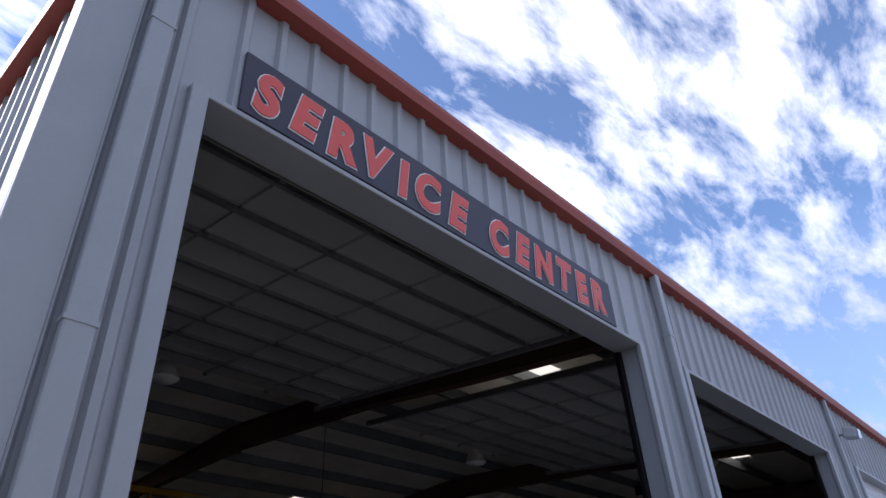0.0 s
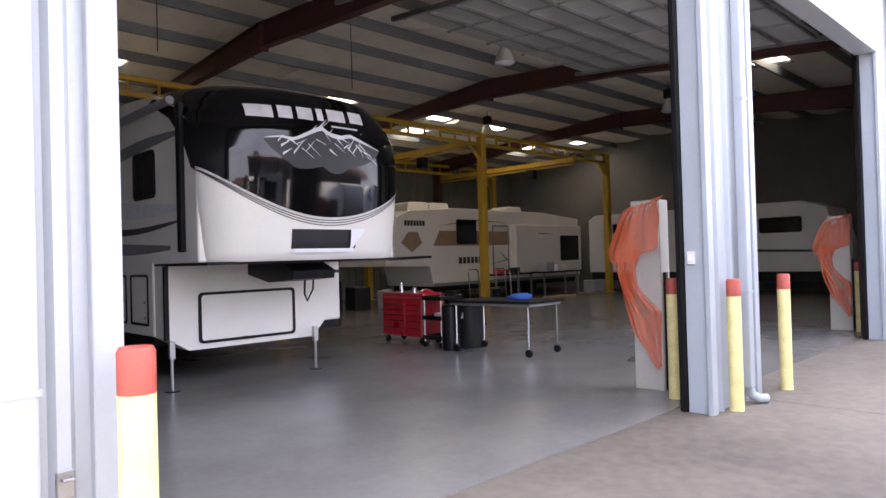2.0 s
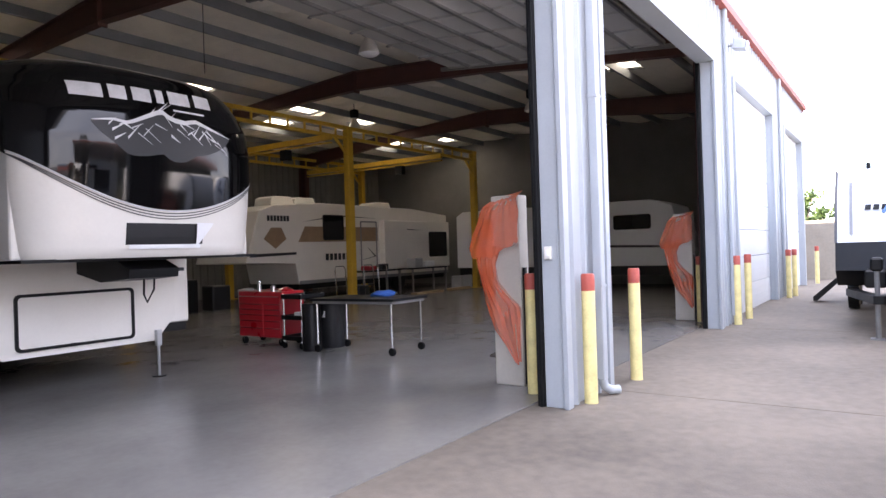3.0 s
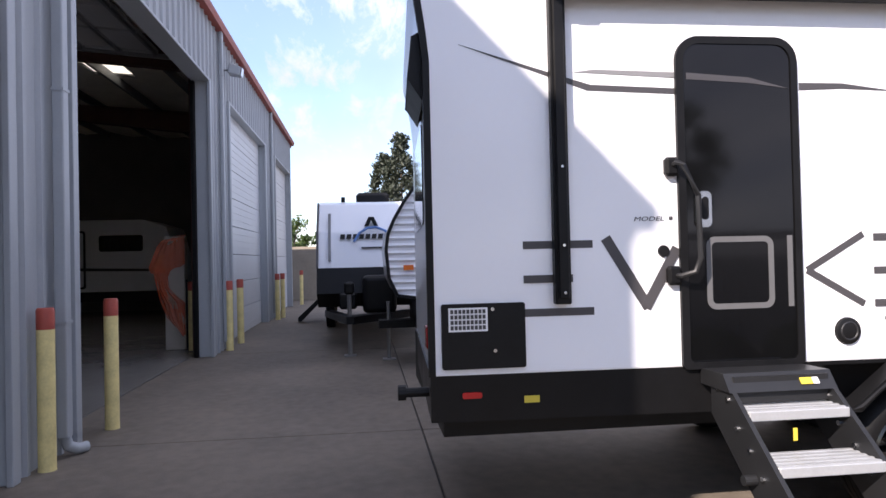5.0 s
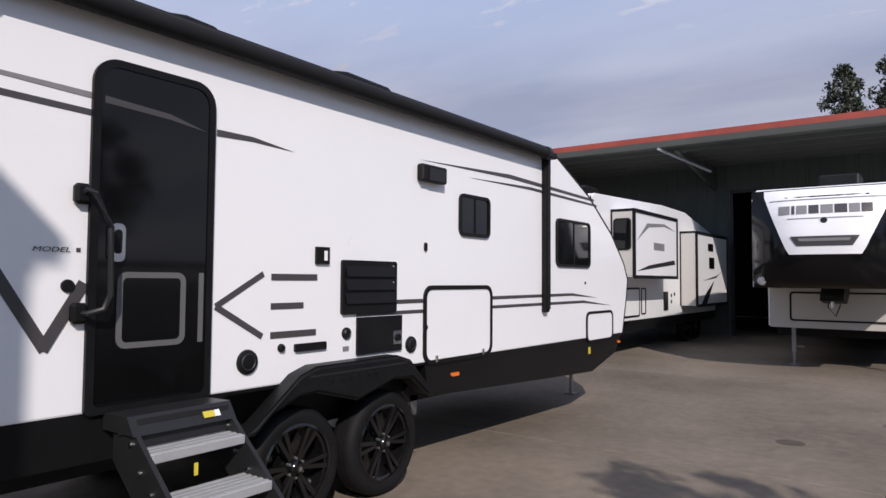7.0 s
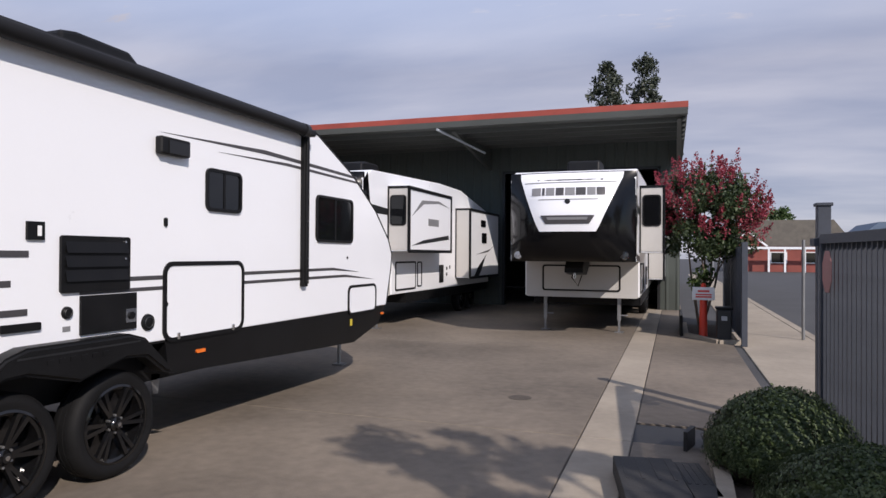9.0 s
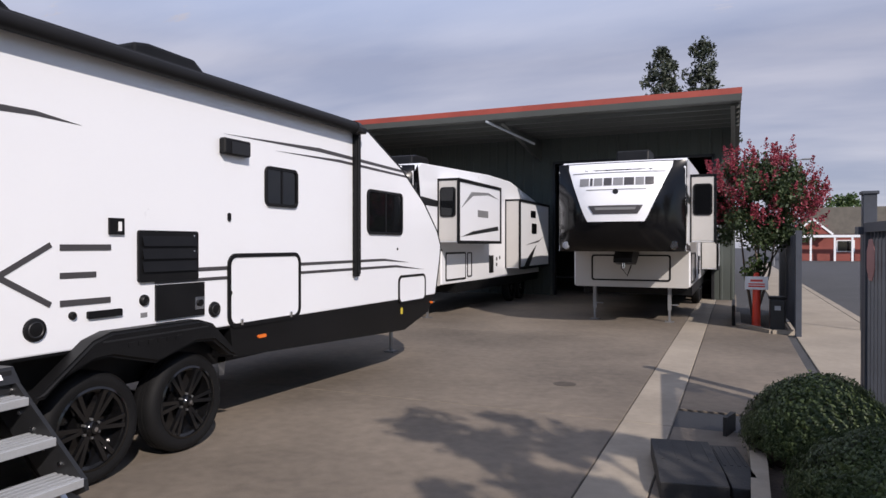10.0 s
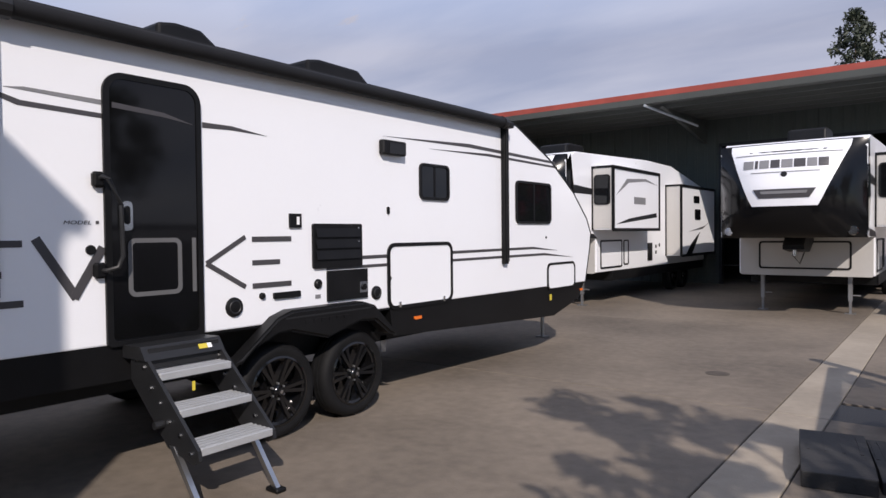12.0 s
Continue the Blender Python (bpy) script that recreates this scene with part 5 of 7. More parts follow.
def glyph(ch, h, bold, depth):
    """The mesh of one upright letter in the built-in font, its lower left corner at the origin."""
    cu = bpy.data.curves.new("glyph", "FONT")
    cu.body, cu.size, cu.shear, cu.offset, cu.extrude = ch, h * 1.36, 0.2, bold * 0.55, depth / 2
    cu.resolution_u = 4
    tmp = bpy.data.objects.new("glyph", cu)
    scene.collection.objects.link(tmp)
    bpy.context.view_layer.update()
    me = bpy.data.meshes.new_from_object(tmp.evaluated_get(bpy.context.evaluated_depsgraph_get()))
    bpy.data.objects.remove(tmp)
    xs = [v.co.x for v in me.vertices]
    me.transform(Matrix.Translation((-(min(xs) + max(xs)) / 2, 0, 0)))
    return me, max(xs) - min(xs)


for word, xa, xb in (("SERVICE", 2.97, 5.02), ("CENTER", 5.31, 7.15)):
    widths = [glyph(c, 0.335, 0.042, 0.006)[1] for c in word]
    gap = 0.06
    k = (xb - xa - gap * (len(word) - 1)) / sum(widths)
    x = xa
    for i, c in enumerate(word):
        x += widths[i] * k / 2
        for bold, depth, lift, material, name in ((0.062, 0.004, 0.0585, M_WHITE, "letter_outline"), (0.042, 0.006, 0.065, M_SIGNRED, "letter")):
            me, w = glyph(c, 0.335, bold, depth)
            me.materials.clear()
            me.materials.append(material)
            me.transform(pose(0, 0, 0, 0, 0, (3, -3, 2, -2, 3)[i % 5]) @ Matrix.Diagonal((k, 1, 1, 1)))
            me.transform(Matrix.Translation(Vector((x, -lift, 4.715 + 0.014 * (i % 2))) - base_of(sg)) @ pose(0, 0, 0, 90, 0, 0))
            ob = new(name, me)
            ob.parent = sg
        x += widths[i] * k / 2 + gap

me, w = glyph("MODEL", 0.024, 0.0, 0.002)
me.materials.clear()
me.materials.append(M_GREYV)
me.transform(Matrix.Diagonal((0.165 / w, 1, 1, 1)))
me.transform(Matrix.Translation(Vector((EX - 0.003, -4.03, 1.72)) - base_of(tt)) @ Matrix(((0, 0, -1, 0), (-1, 0, 0, 0), (0, 1, 0, 0), (0, 0, 0, 1))))
new("lettering", me).parent = tt
part("small_lettering_bar", plate(quad(-4.16, -4.14, 1.722, 1.742), EX, 0.003), M_GREYV, tt)

fl = thing("flood_lamp", (15.4, -0.02, 5.12), "small grey flood lamp on the front wall", "wall lamp")
part("bracket", rod((15.4, 0.0, 5.12), (15.4, -0.16, 5.12), 0.02), M_STEEL, fl)
part("housing", prism([(-0.12, 5.04), (-0.34, 5.0), (-0.36, 5.16), (-0.16, 5.24)], "x", 15.28, 15.52, bevel=0.02), M_TRIM, fl)
part("lens", prism([(-0.35, 5.0), (-0.365, 5.0), (-0.385, 5.15), (-0.37, 5.155)], "x", 15.3, 15.5), M_CHROME, fl)
hp = thing("hasp", (2.50, -0.03, 0.75), "small worn steel hasp bolted to the front wall", "hasp")
part("plate", B((2.47, 2.53, -0.04, -0.002, 0.70, 0.80), bevel=0.004), M_STEEL, hp)
part("staple", tube([(2.485, -0.035, 0.77), (2.485, -0.075, 0.775), (2.515, -0.075, 0.775), (2.515, -0.035, 0.77)], 0.006), M_STEEL, hp)
sw = thing("switch_box", (7.82, 0.12, 1.45), "small cream switch box on the door jamb", "switch")
part("box", B((7.795, 7.828, 0.09, 0.16, 1.39, 1.51), bevel=0.005), M_CREAM, sw)
part("rocker", B((7.789, 7.796, 0.11, 0.14, 1.42, 1.48)), M_WHITE, sw)


def bollard(x, y, h=1.24):
    b = thing("bollard", (x, y, 0), "yellow steel bollard with a faded red top", "bollard", "bollards by the bay doors")
    bm = lathe([(0.066, 0), (0.064, 0.02), (0.064, h - 0.165)], (x, y, 0), seg=20)
    part("post", bm, M_YELLOW, b, smooth=True)
    part("red_top", lathe([(0.0645, h - 0.165), (0.065, h - 0.02), (0.056, h - 0.002), (0.0, h)], (x, y, 0), seg=20), M_BRED, b, "faded red painted top", smooth=True)


for x, y in ((2.67, -0.26), (8.17, -0.11), (9.44, -0.13), (8.29, 0.56), (15.0, -0.14), (16.06, -0.14), (15.19, 0.55), (21.2, -0.2), (21.85, -0.26), (27.4, -0.27)):
    bollard(x, y)

m = bpy.data.materials.new("orange_mesh_netting")
m.use_nodes = True
nb = m.node_tree.nodes["Principled BSDF"]
nb.inputs["Base Color"].default_value, nb.inputs["Roughness"].default_value = (0.80, 0.13, 0.04, 1), 0.7
nmix, ntr = m.node_tree.nodes.new("ShaderNodeMixShader"), m.node_tree.nodes.new("ShaderNodeBsdfTransparent")
nno = m.node_tree.nodes.new("ShaderNodeTexNoise")
nno.inputs["Scale"].default_value = 1.6
nmr = m.node_tree.nodes.new("ShaderNodeMapRange")
nmr.inputs["To Min"].default_value, nmr.inputs["To Max"].default_value = 0.42, 0.60
m.node_tree.links.new(nno.outputs["Fac"], nmr.inputs["Value"])
m.node_tree.links.new(nmr.outputs[0], nmix.inputs[0])
m.node_tree.links.new(ntr.outputs[0], nmix.inputs[1])
m.node_tree.links.new(nb.outputs[0], nmix.inputs[2])
m.node_tree.links.new(nmix.outputs[0], m.node_tree.nodes["Material Output"].inputs[0])
M_NET = m
M_BOARD = mat("beige_board", (0.50, 0.46, 0.40), 0.6, 0, 0.06, 2, 30)


def wrapped_panel(x, y0, y1, h):
    p = thing("insulation_panel", (x, y0, 0), "tall beige board on edge behind a bollard", "panel", "boards beside the bays")
    part("board", B((x, x + 0.20, y0, y1, 0.006, h), bevel=0.008), M_BOARD, p)
    part("edge_strip", B((x + 0.05, x + 0.10, y0 - 0.03, y0, 0.02, h * 0.62)), M_BLK, p)
    n = thing("safety_netting", (x, y1, 0.9), "orange mesh netting draped over the board", "netting", "draped orange nets")
    for name in ("drape", "tail"):
        bm = bmesh.new()
        g = []
        for j in range(33):
            v = j / 32
            row = []
            for i in range(25):
                u = i / 24
                if name == "drape":
                    lo = y0 - 0.03
                    hi = y1 + float(np.interp(v, [0, 0.25, 0.6, 0.85, 1], [-0.02, 0.10, 0.19, 0.25, 0.22]))
                    hem = 0.29 + 0.06 * math.sin(2.6 * u - 0.4) + 0.008 * math.sin(15 * u)
                    z = h + 0.05 - 0.07 * u * (1 - v) - (h * hem) * v
                else:
                    hi = y1 + float(np.interp(v, [0, 0.2, 0.5, 0.75, 1], [0.17, 0.15, 0.07, -0.05, y0 - y1 + 0.04]))
                    lo = min(hi - 0.02, float(np.interp(v, [0, 0.15, 0.30, 0.42, 0.52, 1], [y1 - 0.15, y1 - 0.08, y1 - 0.10, y0 + 0.12, y0 - 0.02, y0 - 0.02])))
                    z = h * (0.73 - 0.60 * v) + 0.02 * math.sin(8 * u)
                y = lo + (hi - lo) * u
                fan = (u - 0.35) * 17 / (1 + 0.6 * v)
                fold = 0.017 * math.sin(fan) * (0.4 + v) + 0.010 * math.sin(fan * 2.7 + 3 * v) + 0.025 * noise.noise(Vector((u * 5, v * 4, x)))
                over = 0.16 * max(0, 1 - v * 7) if name == "drape" else 0
                row.append(bm.verts.new((x - 0.075 + fold + over - (0.02 if name == "drape" else 0), y, z)))
            g.append(row)
        for j in range(32):
            for i in range(24):
                bm.faces.new((g[j][i], g[j][i + 1], g[j + 1][i + 1], g[j + 1][i]))
        part(name, bm, M_NET, n, smooth=True)


wrapped_panel(8.52, 0.80, 1.14, 2.08)
wrapped_panel(15.32, 0.70, 1.05, 2.06)

# ---------------------------------------------------------------- inside the workshop
M_TOOLRED = mat("red_tool_enamel", (0.42, 0.012, 0.022), 0.3, 0, 0.06, 3, 40, coat=0.3)
M_BLUECL = mat("blue_cloth", (0.03, 0.12, 0.42), 0.8, 0, 0.15, 6, 60)
M_WOOD = mat("raw_timber", (0.42, 0.30, 0.17), 0.7, 0, 0.2, 4, 40)
M_PALEGREY = mat("pale_grey_plastic", (0.38, 0.39, 0.40), 0.5, 0, 0.08, 3, 40)
M_BROWNV = mat("tan_graphic", (0.30, 0.20, 0.12), 0.5, 0, 0.1, 3, 40)

tc = thing("tool_chest", (9.85, 6.3, 0), "red enamelled rolling tool chest with many drawers", "tool chest")
part("cabinet", B((9.60, 10.1, 5.78, 6.86, 0.14, 0.90), bevel=0.012), M_TOOLRED, tc)
for k, (z0, z1) in enumerate(((0.17, 0.30), (0.31, 0.42), (0.43, 0.52), (0.53, 0.61), (0.62, 0.70), (0.72, 0.83))):
    for ya, yb in ((5.81, 6.20), (6.23, 6.83)) if k < 5 else ((5.81, 6.83),):
        d = part("drawer", B((9.588, 9.602, ya, yb, z0, z1), bevel=0.004), M_TOOLRED, tc)
        part("pull", B((9.578, 9.589, ya + 0.02, yb - 0.02, z1 - 0.016, z1 - 0.004)), M_CHROME, d)
for y in (5.86, 6.78):
    for x in (9.66, 10.04):
        c = part("caster", rod((x - 0.02, y, 0.066), (x + 0.02, y, 0.066), 0.06, seg=16), M_TYRE, tc)
        part("fork", B((x - 0.03, x + 0.03, y - 0.015, y + 0.015, 0.07, 0.15)), M_CHROME, c)
for y, r, h in ((6.55, 0.04, 0.17), (6.2, 0.05, 0.10)):
    solo("spray_can", lathe([(r, 0), (r, h * 0.8), (r * 0.6, h * 0.9), (r * 0.5, h), (0.0, h)], (9.8, y, 0.902), seg=16), M_CHROME, "bright metal can standing on the tool chest", "can", "cans on the chest", at=(9.8, y, 0.902))
solo("rag_heap", lathe([(0.14, 0), (0.12, 0.03), (0.05, 0.06), (0.0, 0.07)], (9.85, 5.95, 0.902), seg=9), M_TOOLRED, "crumpled red rag on the tool chest", "rag", at=(9.85, 5.95, 0.9))

uc = thing("utility_cart", (9.75, 5.42, 0), "black three-shelf cart with chrome posts", "cart")
for z in (0.14, 0.47, 0.80):
    part("shelf", ring(quad(9.48, 10.0, 5.2, 5.66), quad(9.5, 9.98, 5.22, 5.64), "z", z, z + 0.07, B((9.48, 10.0, 5.2, 5.66, z, z + 0.012))), M_BLK, uc)
for x in (9.51, 9.97):
    for y in (5.23, 5.63):
        p = part("post", rod((x, y, 0.1), (x, y, 0.88), 0.014), M_CHROME, uc)
        part("caster", rod((x - 0.015, y, 0.056), (x + 0.015, y, 0.056), 0.05, seg=14), M_TYRE, p)
solo("parts_box", B((9.6, 9.8, 5.32, 5.5, 0.483, 0.58), bevel=0.01), M_WHITE, "white box on the cart shelf", "box", at=(9.7, 5.4, 0.483))

tb = thing("waste_bin", (9.95, 5.0, 0), "dark grey plastic waste bin with flared rim", "bin")
part("tub", lathe([(0.20, 0.006), (0.21, 0.03), (0.255, 0.74), (0.275, 0.75), (0.275, 0.79), (0.25, 0.79), (0.2, 0.1), (0.0, 0.1)], (9.95, 5.0, 0), seg=28), M_DKGREY, tb, smooth=True)
part("label", B((9.712, 9.716, 4.92, 5.04, 0.5, 0.6)), M_WHITE, tb)
solo("fluid_drum", lathe([(0.15, 0.006), (0.15, 0.7), (0.13, 0.74), (0.0, 0.74)], (9.52, 5.02, 0), seg=22), M_BLK, "black drum beside the waste bin", "drum", at=(9.52, 5.02, 0), smooth=True)

rt = thing("work_table", (9.83, 4.12, 0), "black-topped rolling work table on chrome legs", "table")
part("tabletop", prism([(9.50, 3.36), (10.34, 3.36), (10.14, 4.88), (9.34, 4.88)], "z", 0.79, 0.83, bevel=0.005), M_BLK, rt)
part("apron", prism([(9.53, 3.40), (10.30, 3.40), (10.11, 4.84), (9.38, 4.84)], "z", 0.75, 0.79), M_STEEL, rt)
for x, y in ((9.57, 3.46), (10.26, 3.45), (9.42, 4.79), (10.06, 4.78)):
    l = part("leg", rod((x, y, 0.13), (x, y, 0.78), 0.017), M_CHROME, rt)
    c = part("caster", rod((x - 0.018, y, 0.064), (x + 0.018, y, 0.064), 0.058, seg=16), M_TYRE, l)
bm = lathe([(0.18, 0), (0.2, 0.03), (0.13, 0.07), (0.0, 0.08)], (10.05, 4.0, 0.832), seg=14)
smooth_noise(bm, 0.05, 6.0)
solo("cloth_bundle", bm, M_BLUECL, "blue cloth bundle on the work table", "cloth", at=(10.05, 4.0, 0.83), smooth=True)

# freestanding overhead crane
cr = thing("overhead_crane", (17.1, 11.05, 0), "yellow freestanding overhead bridge crane with lattice runways", "crane")
for x in (10.0, 17.1, 24.2):
    for y in (11.05, 16.8):
        p = part("post", B((x - 0.11, x + 0.11, y - 0.11, y + 0.11, 0.006, 5.28), bevel=0.015), M_CRANE, cr)
        part("base_plate", B((x - 0.2, x + 0.2, y - 0.2, y + 0.2, 0.006, 0.03)), M_CRANE, p)
        part("knee_brace", rod((x, y, 4.4), (x - 0.6, y, 4.95), 0.05), M_CRANE, p)
for y in (11.05, 16.8):
    r = part("runway_beam", B((4.5, 24.4, y - 0.06, y + 0.06, 5.20, 5.30), (4.5, 24.4, y - 0.06, y + 0.06, 4.90, 4.99)), M_CRANE, cr)
    w = bmesh.new()
    x = 4.8
    while x < 24.2:
        bmesh.ops.create_cube(w, size=1, matrix=Matrix.Translation((x, y, 5.095)) @ Matrix.Diagonal((0.05, 0.05, 0.22, 1)))
        x += 0.62
    tagged(part("lattice_bars", w, M_CRANE, r), kind="stuff")
for x in (8.2, 15.9, 21.4):
    b = part("bridge_beam", B((x - 0.06, x + 0.06, 10.6, 17.2, 4.72, 4.88), (x - 0.06, x + 0.06, 10.6, 17.2, 4.62, 4.66)), M_CRANE, cr)
    part("hoist", B((x - 0.12, x + 0.12, 12.3, 12.6, 4.3, 4.62), bevel=0.02), M_BLK, b)


M_LAMPAL = mat("spun_aluminium", (0.66, 0.64, 0.60), 0.4, 0.35, 0.06, 6, 60)


def high_bay(x, y):
    zt = roof_z(y) - 0.05
    l = thing("high_bay_lamp", (x, y, zt), "bell-shaped metal high-bay lamp hanging from the roof", "ceiling lamp", "high-bay lamps")
    part("hook_rod", rod((x, y, zt), (x, y, zt - 0.2), 0.012), M_BLK, l)
    part("ballast", B((x - 0.11, x + 0.11, y - 0.11, y + 0.11, zt - 0.46, zt - 0.2), bevel=0.03), M_BLK, l)
    part("shade", lathe([(0.06, -0.42), (0.075, -0.5), (0.15, -0.62), (0.20, -0.78), (0.205, -0.8), (0.19, -0.78), (0.14, -0.62), (0.05, -0.5)], (x, y, zt), seg=28, caps=False), M_LAMPAL, l, "spun aluminium reflector", smooth=True)
    part("glass_cover", lathe([(0.195, -0.785), (0.15, -0.83), (0.0, -0.85)], (x, y, zt), seg=24, caps=False), M_WHITE, l, smooth=True)


for x, y in ((5.28, 5.6), (11.9, 5.7), (17.7, 11.3), (18.9, 5.8), (5.0, 12.0)):
    high_bay(x, y)
for x, y in ((5.9, 7.6), (9.6, 7.6)):
    solo("pull_cord", rod((x, y, 4.8), (x, y, roof_z(y) - 0.04), 0.008, seg=6), M_BLK, "thin black cord hanging from the roof", "cord", "roof cords")

# parked trailers at the back
pr = thing("fifth_wheel_trailer", (20, 14.4, 0), "old white fifth wheel with tan graphics, parked sideways at the back", "fifth wheel trailer")
part("body", prism([(14.9, 1.28), (15.45, 2.85), (16.0, 3.05), (18, 3.18), (23.0, 3.15), (25.4, 2.95), (25.45, 0.55), (17.0, 0.55), (16.85, 1.22)], "y", 13.2, 15.6, bevel=0.03), M_CREAM, pr, "faded white walls")
PY = 13.2


def pplate(o, name, material, lift=0.006, parent=None):
    return part(name, prism(o, "y", PY - lift, PY), material, parent or pr)


pplate([(17.0, 1.9), (20.9, 1.9), (20.9, 2.4), (17.3, 2.4)], "tan_band", M_BROWNV)
for a, b, z0, z1 in ((18.1, 19.1, 1.95, 2.8), (23.75, 25.05, 1.25, 2.25)):
    f = pplate(rounded(a, b, z0, z1, 0.08), "window_frame", M_BLK, 0.02)
    part("pane", prism(rounded(a + 0.05, b - 0.05, z0 + 0.05, z1 - 0.05, 0.05), "y", PY - 0.024, PY - 0.02), M_GLASS, f)
so = part("slide_out", B((21.0, 25.2, 12.95, 13.3, 0.85, 2.65), bevel=0.015), M_CREAM, pr)
part("slide_window", prism(rounded(23.75, 25.0, 1.25, 2.25, 0.08), "y", 12.93, 12.95), M_GLASS, so)
part("slide_stripe", prism([(22.3, 2.35), (23.4, 2.30), (22.4, 2.31)], "y", 12.944, 12.95), M_DKGREY, so)
for k in range(7):
    pplate(quad(15.75 + 0.13 * k, 15.85 + 0.13 * k, 2.55, 2.72), "emblem_bar", M_DKGREY)
    pplate(quad(18.2 + 0.20 * k, 18.34 + 0.20 * k, 1.28, 1.50), "emblem_bar", M_DKGREY)
pplate([(15.6, 2.0), (15.9, 2.35), (16.3, 2.35), (16.5, 2.0), (16.05, 1.7)], "emblem_shape", M_BROWNV)
part("entry_panel", ring(rounded(19.95, 20.85, 0.95, 2.62, 0.05), rounded(20.0, 20.8, 1.0, 2.57, 0.03), "y", PY - 0.02, PY), M_LGREYV, pr)
part("belly", B((17.1, 25.3, 13.35, 15.4, 0.38, 0.6)), M_BLK, pr)
part("lower_rail", B((17.0, 25.4, PY - 0.012, PY, 0.55, 0.66)), M_LGREYV, pr)
pplate([(15.05, 1.45), (16.9, 1.50), (16.9, 1.58), (15.1, 1.55)], "stripe", M_DKGREY)
pplate([(17.2, 2.55), (18.9, 2.80), (20.9, 2.72), (19.0, 2.75)], "stripe", M_DKGREY)
pplate([(19.8, 1.2), (20.8, 1.35), (20.3, 1.7), (20.7, 1.36)], "swoosh", M_DKGREY)
for x in (16.6, 17.6, 21.7):
    part("roof_unit", prism([(x, 3.1), (x + 0.05, 3.36), (x + 0.2, 3.42), (x + 0.9, 3.42), (x + 1.05, 3.12)], "y", 14.0, 14.8, bevel=0.03), M_CREAM, pr)
for x in (21.3, 22.2):
    part("tyre", lathe([(0.2, 0), (0.36, 0.0), (0.37, 0.1), (0.36, 0.2), (0.2, 0.2)], (x, 13.28, 0.372), "y", 24), M_TYRE, pr)
part("landing_leg", B((17.2, 17.28, 13.5, 13.6, 0.006, 0.6)), M_STEEL, pr)

ot = thing("travel_trailer", (25.6, 8.0, 0), "white travel trailer with dark windows parked by the far wall", "travel trailer")
part("body", prism([(3.4, 0.75), (3.2, 1.3), (3.6, 2.75), (4.3, 2.98), (11.8, 2.98), (12.1, 2.8), (12.1, 0.75)], "x", 24.5, 26.6, bevel=0.03), M_RVW, ot)
part("skirt", B((24.52, 26.55, 3.6, 12.0, 0.45, 0.8)), M_DKGREY, ot)
for a, b, z0, z1 in ((4.3, 5.6, 2.0, 2.5), (10.4, 11.0, 1.9, 2.6), (9.0, 9.8, 2.0, 2.5)):
    window(ot, (a, b, z0, z1, 0.08), 24.5)
part("entry_door", ring(rounded(6.0, 6.8, 0.85, 2.65, 0.08), rounded(6.06, 6.74, 0.91, 2.59, 0.05), "x", 24.48, 24.5), M_BLK, ot)
part("stripe", plate([(3.4, 1.35), (8, 1.45), (8, 1.55), (3.4, 1.42)], 24.5, 0.005), M_GREYV, ot)
for y in (7.4, 8.3):
    part("tyre", lathe([(0.2, 0), (0.36, 0.0), (0.37, -0.1), (0.36, -0.2), (0.2, -0.2)], (24.75, y, 0.372), "x", 24), M_TYRE, ot)

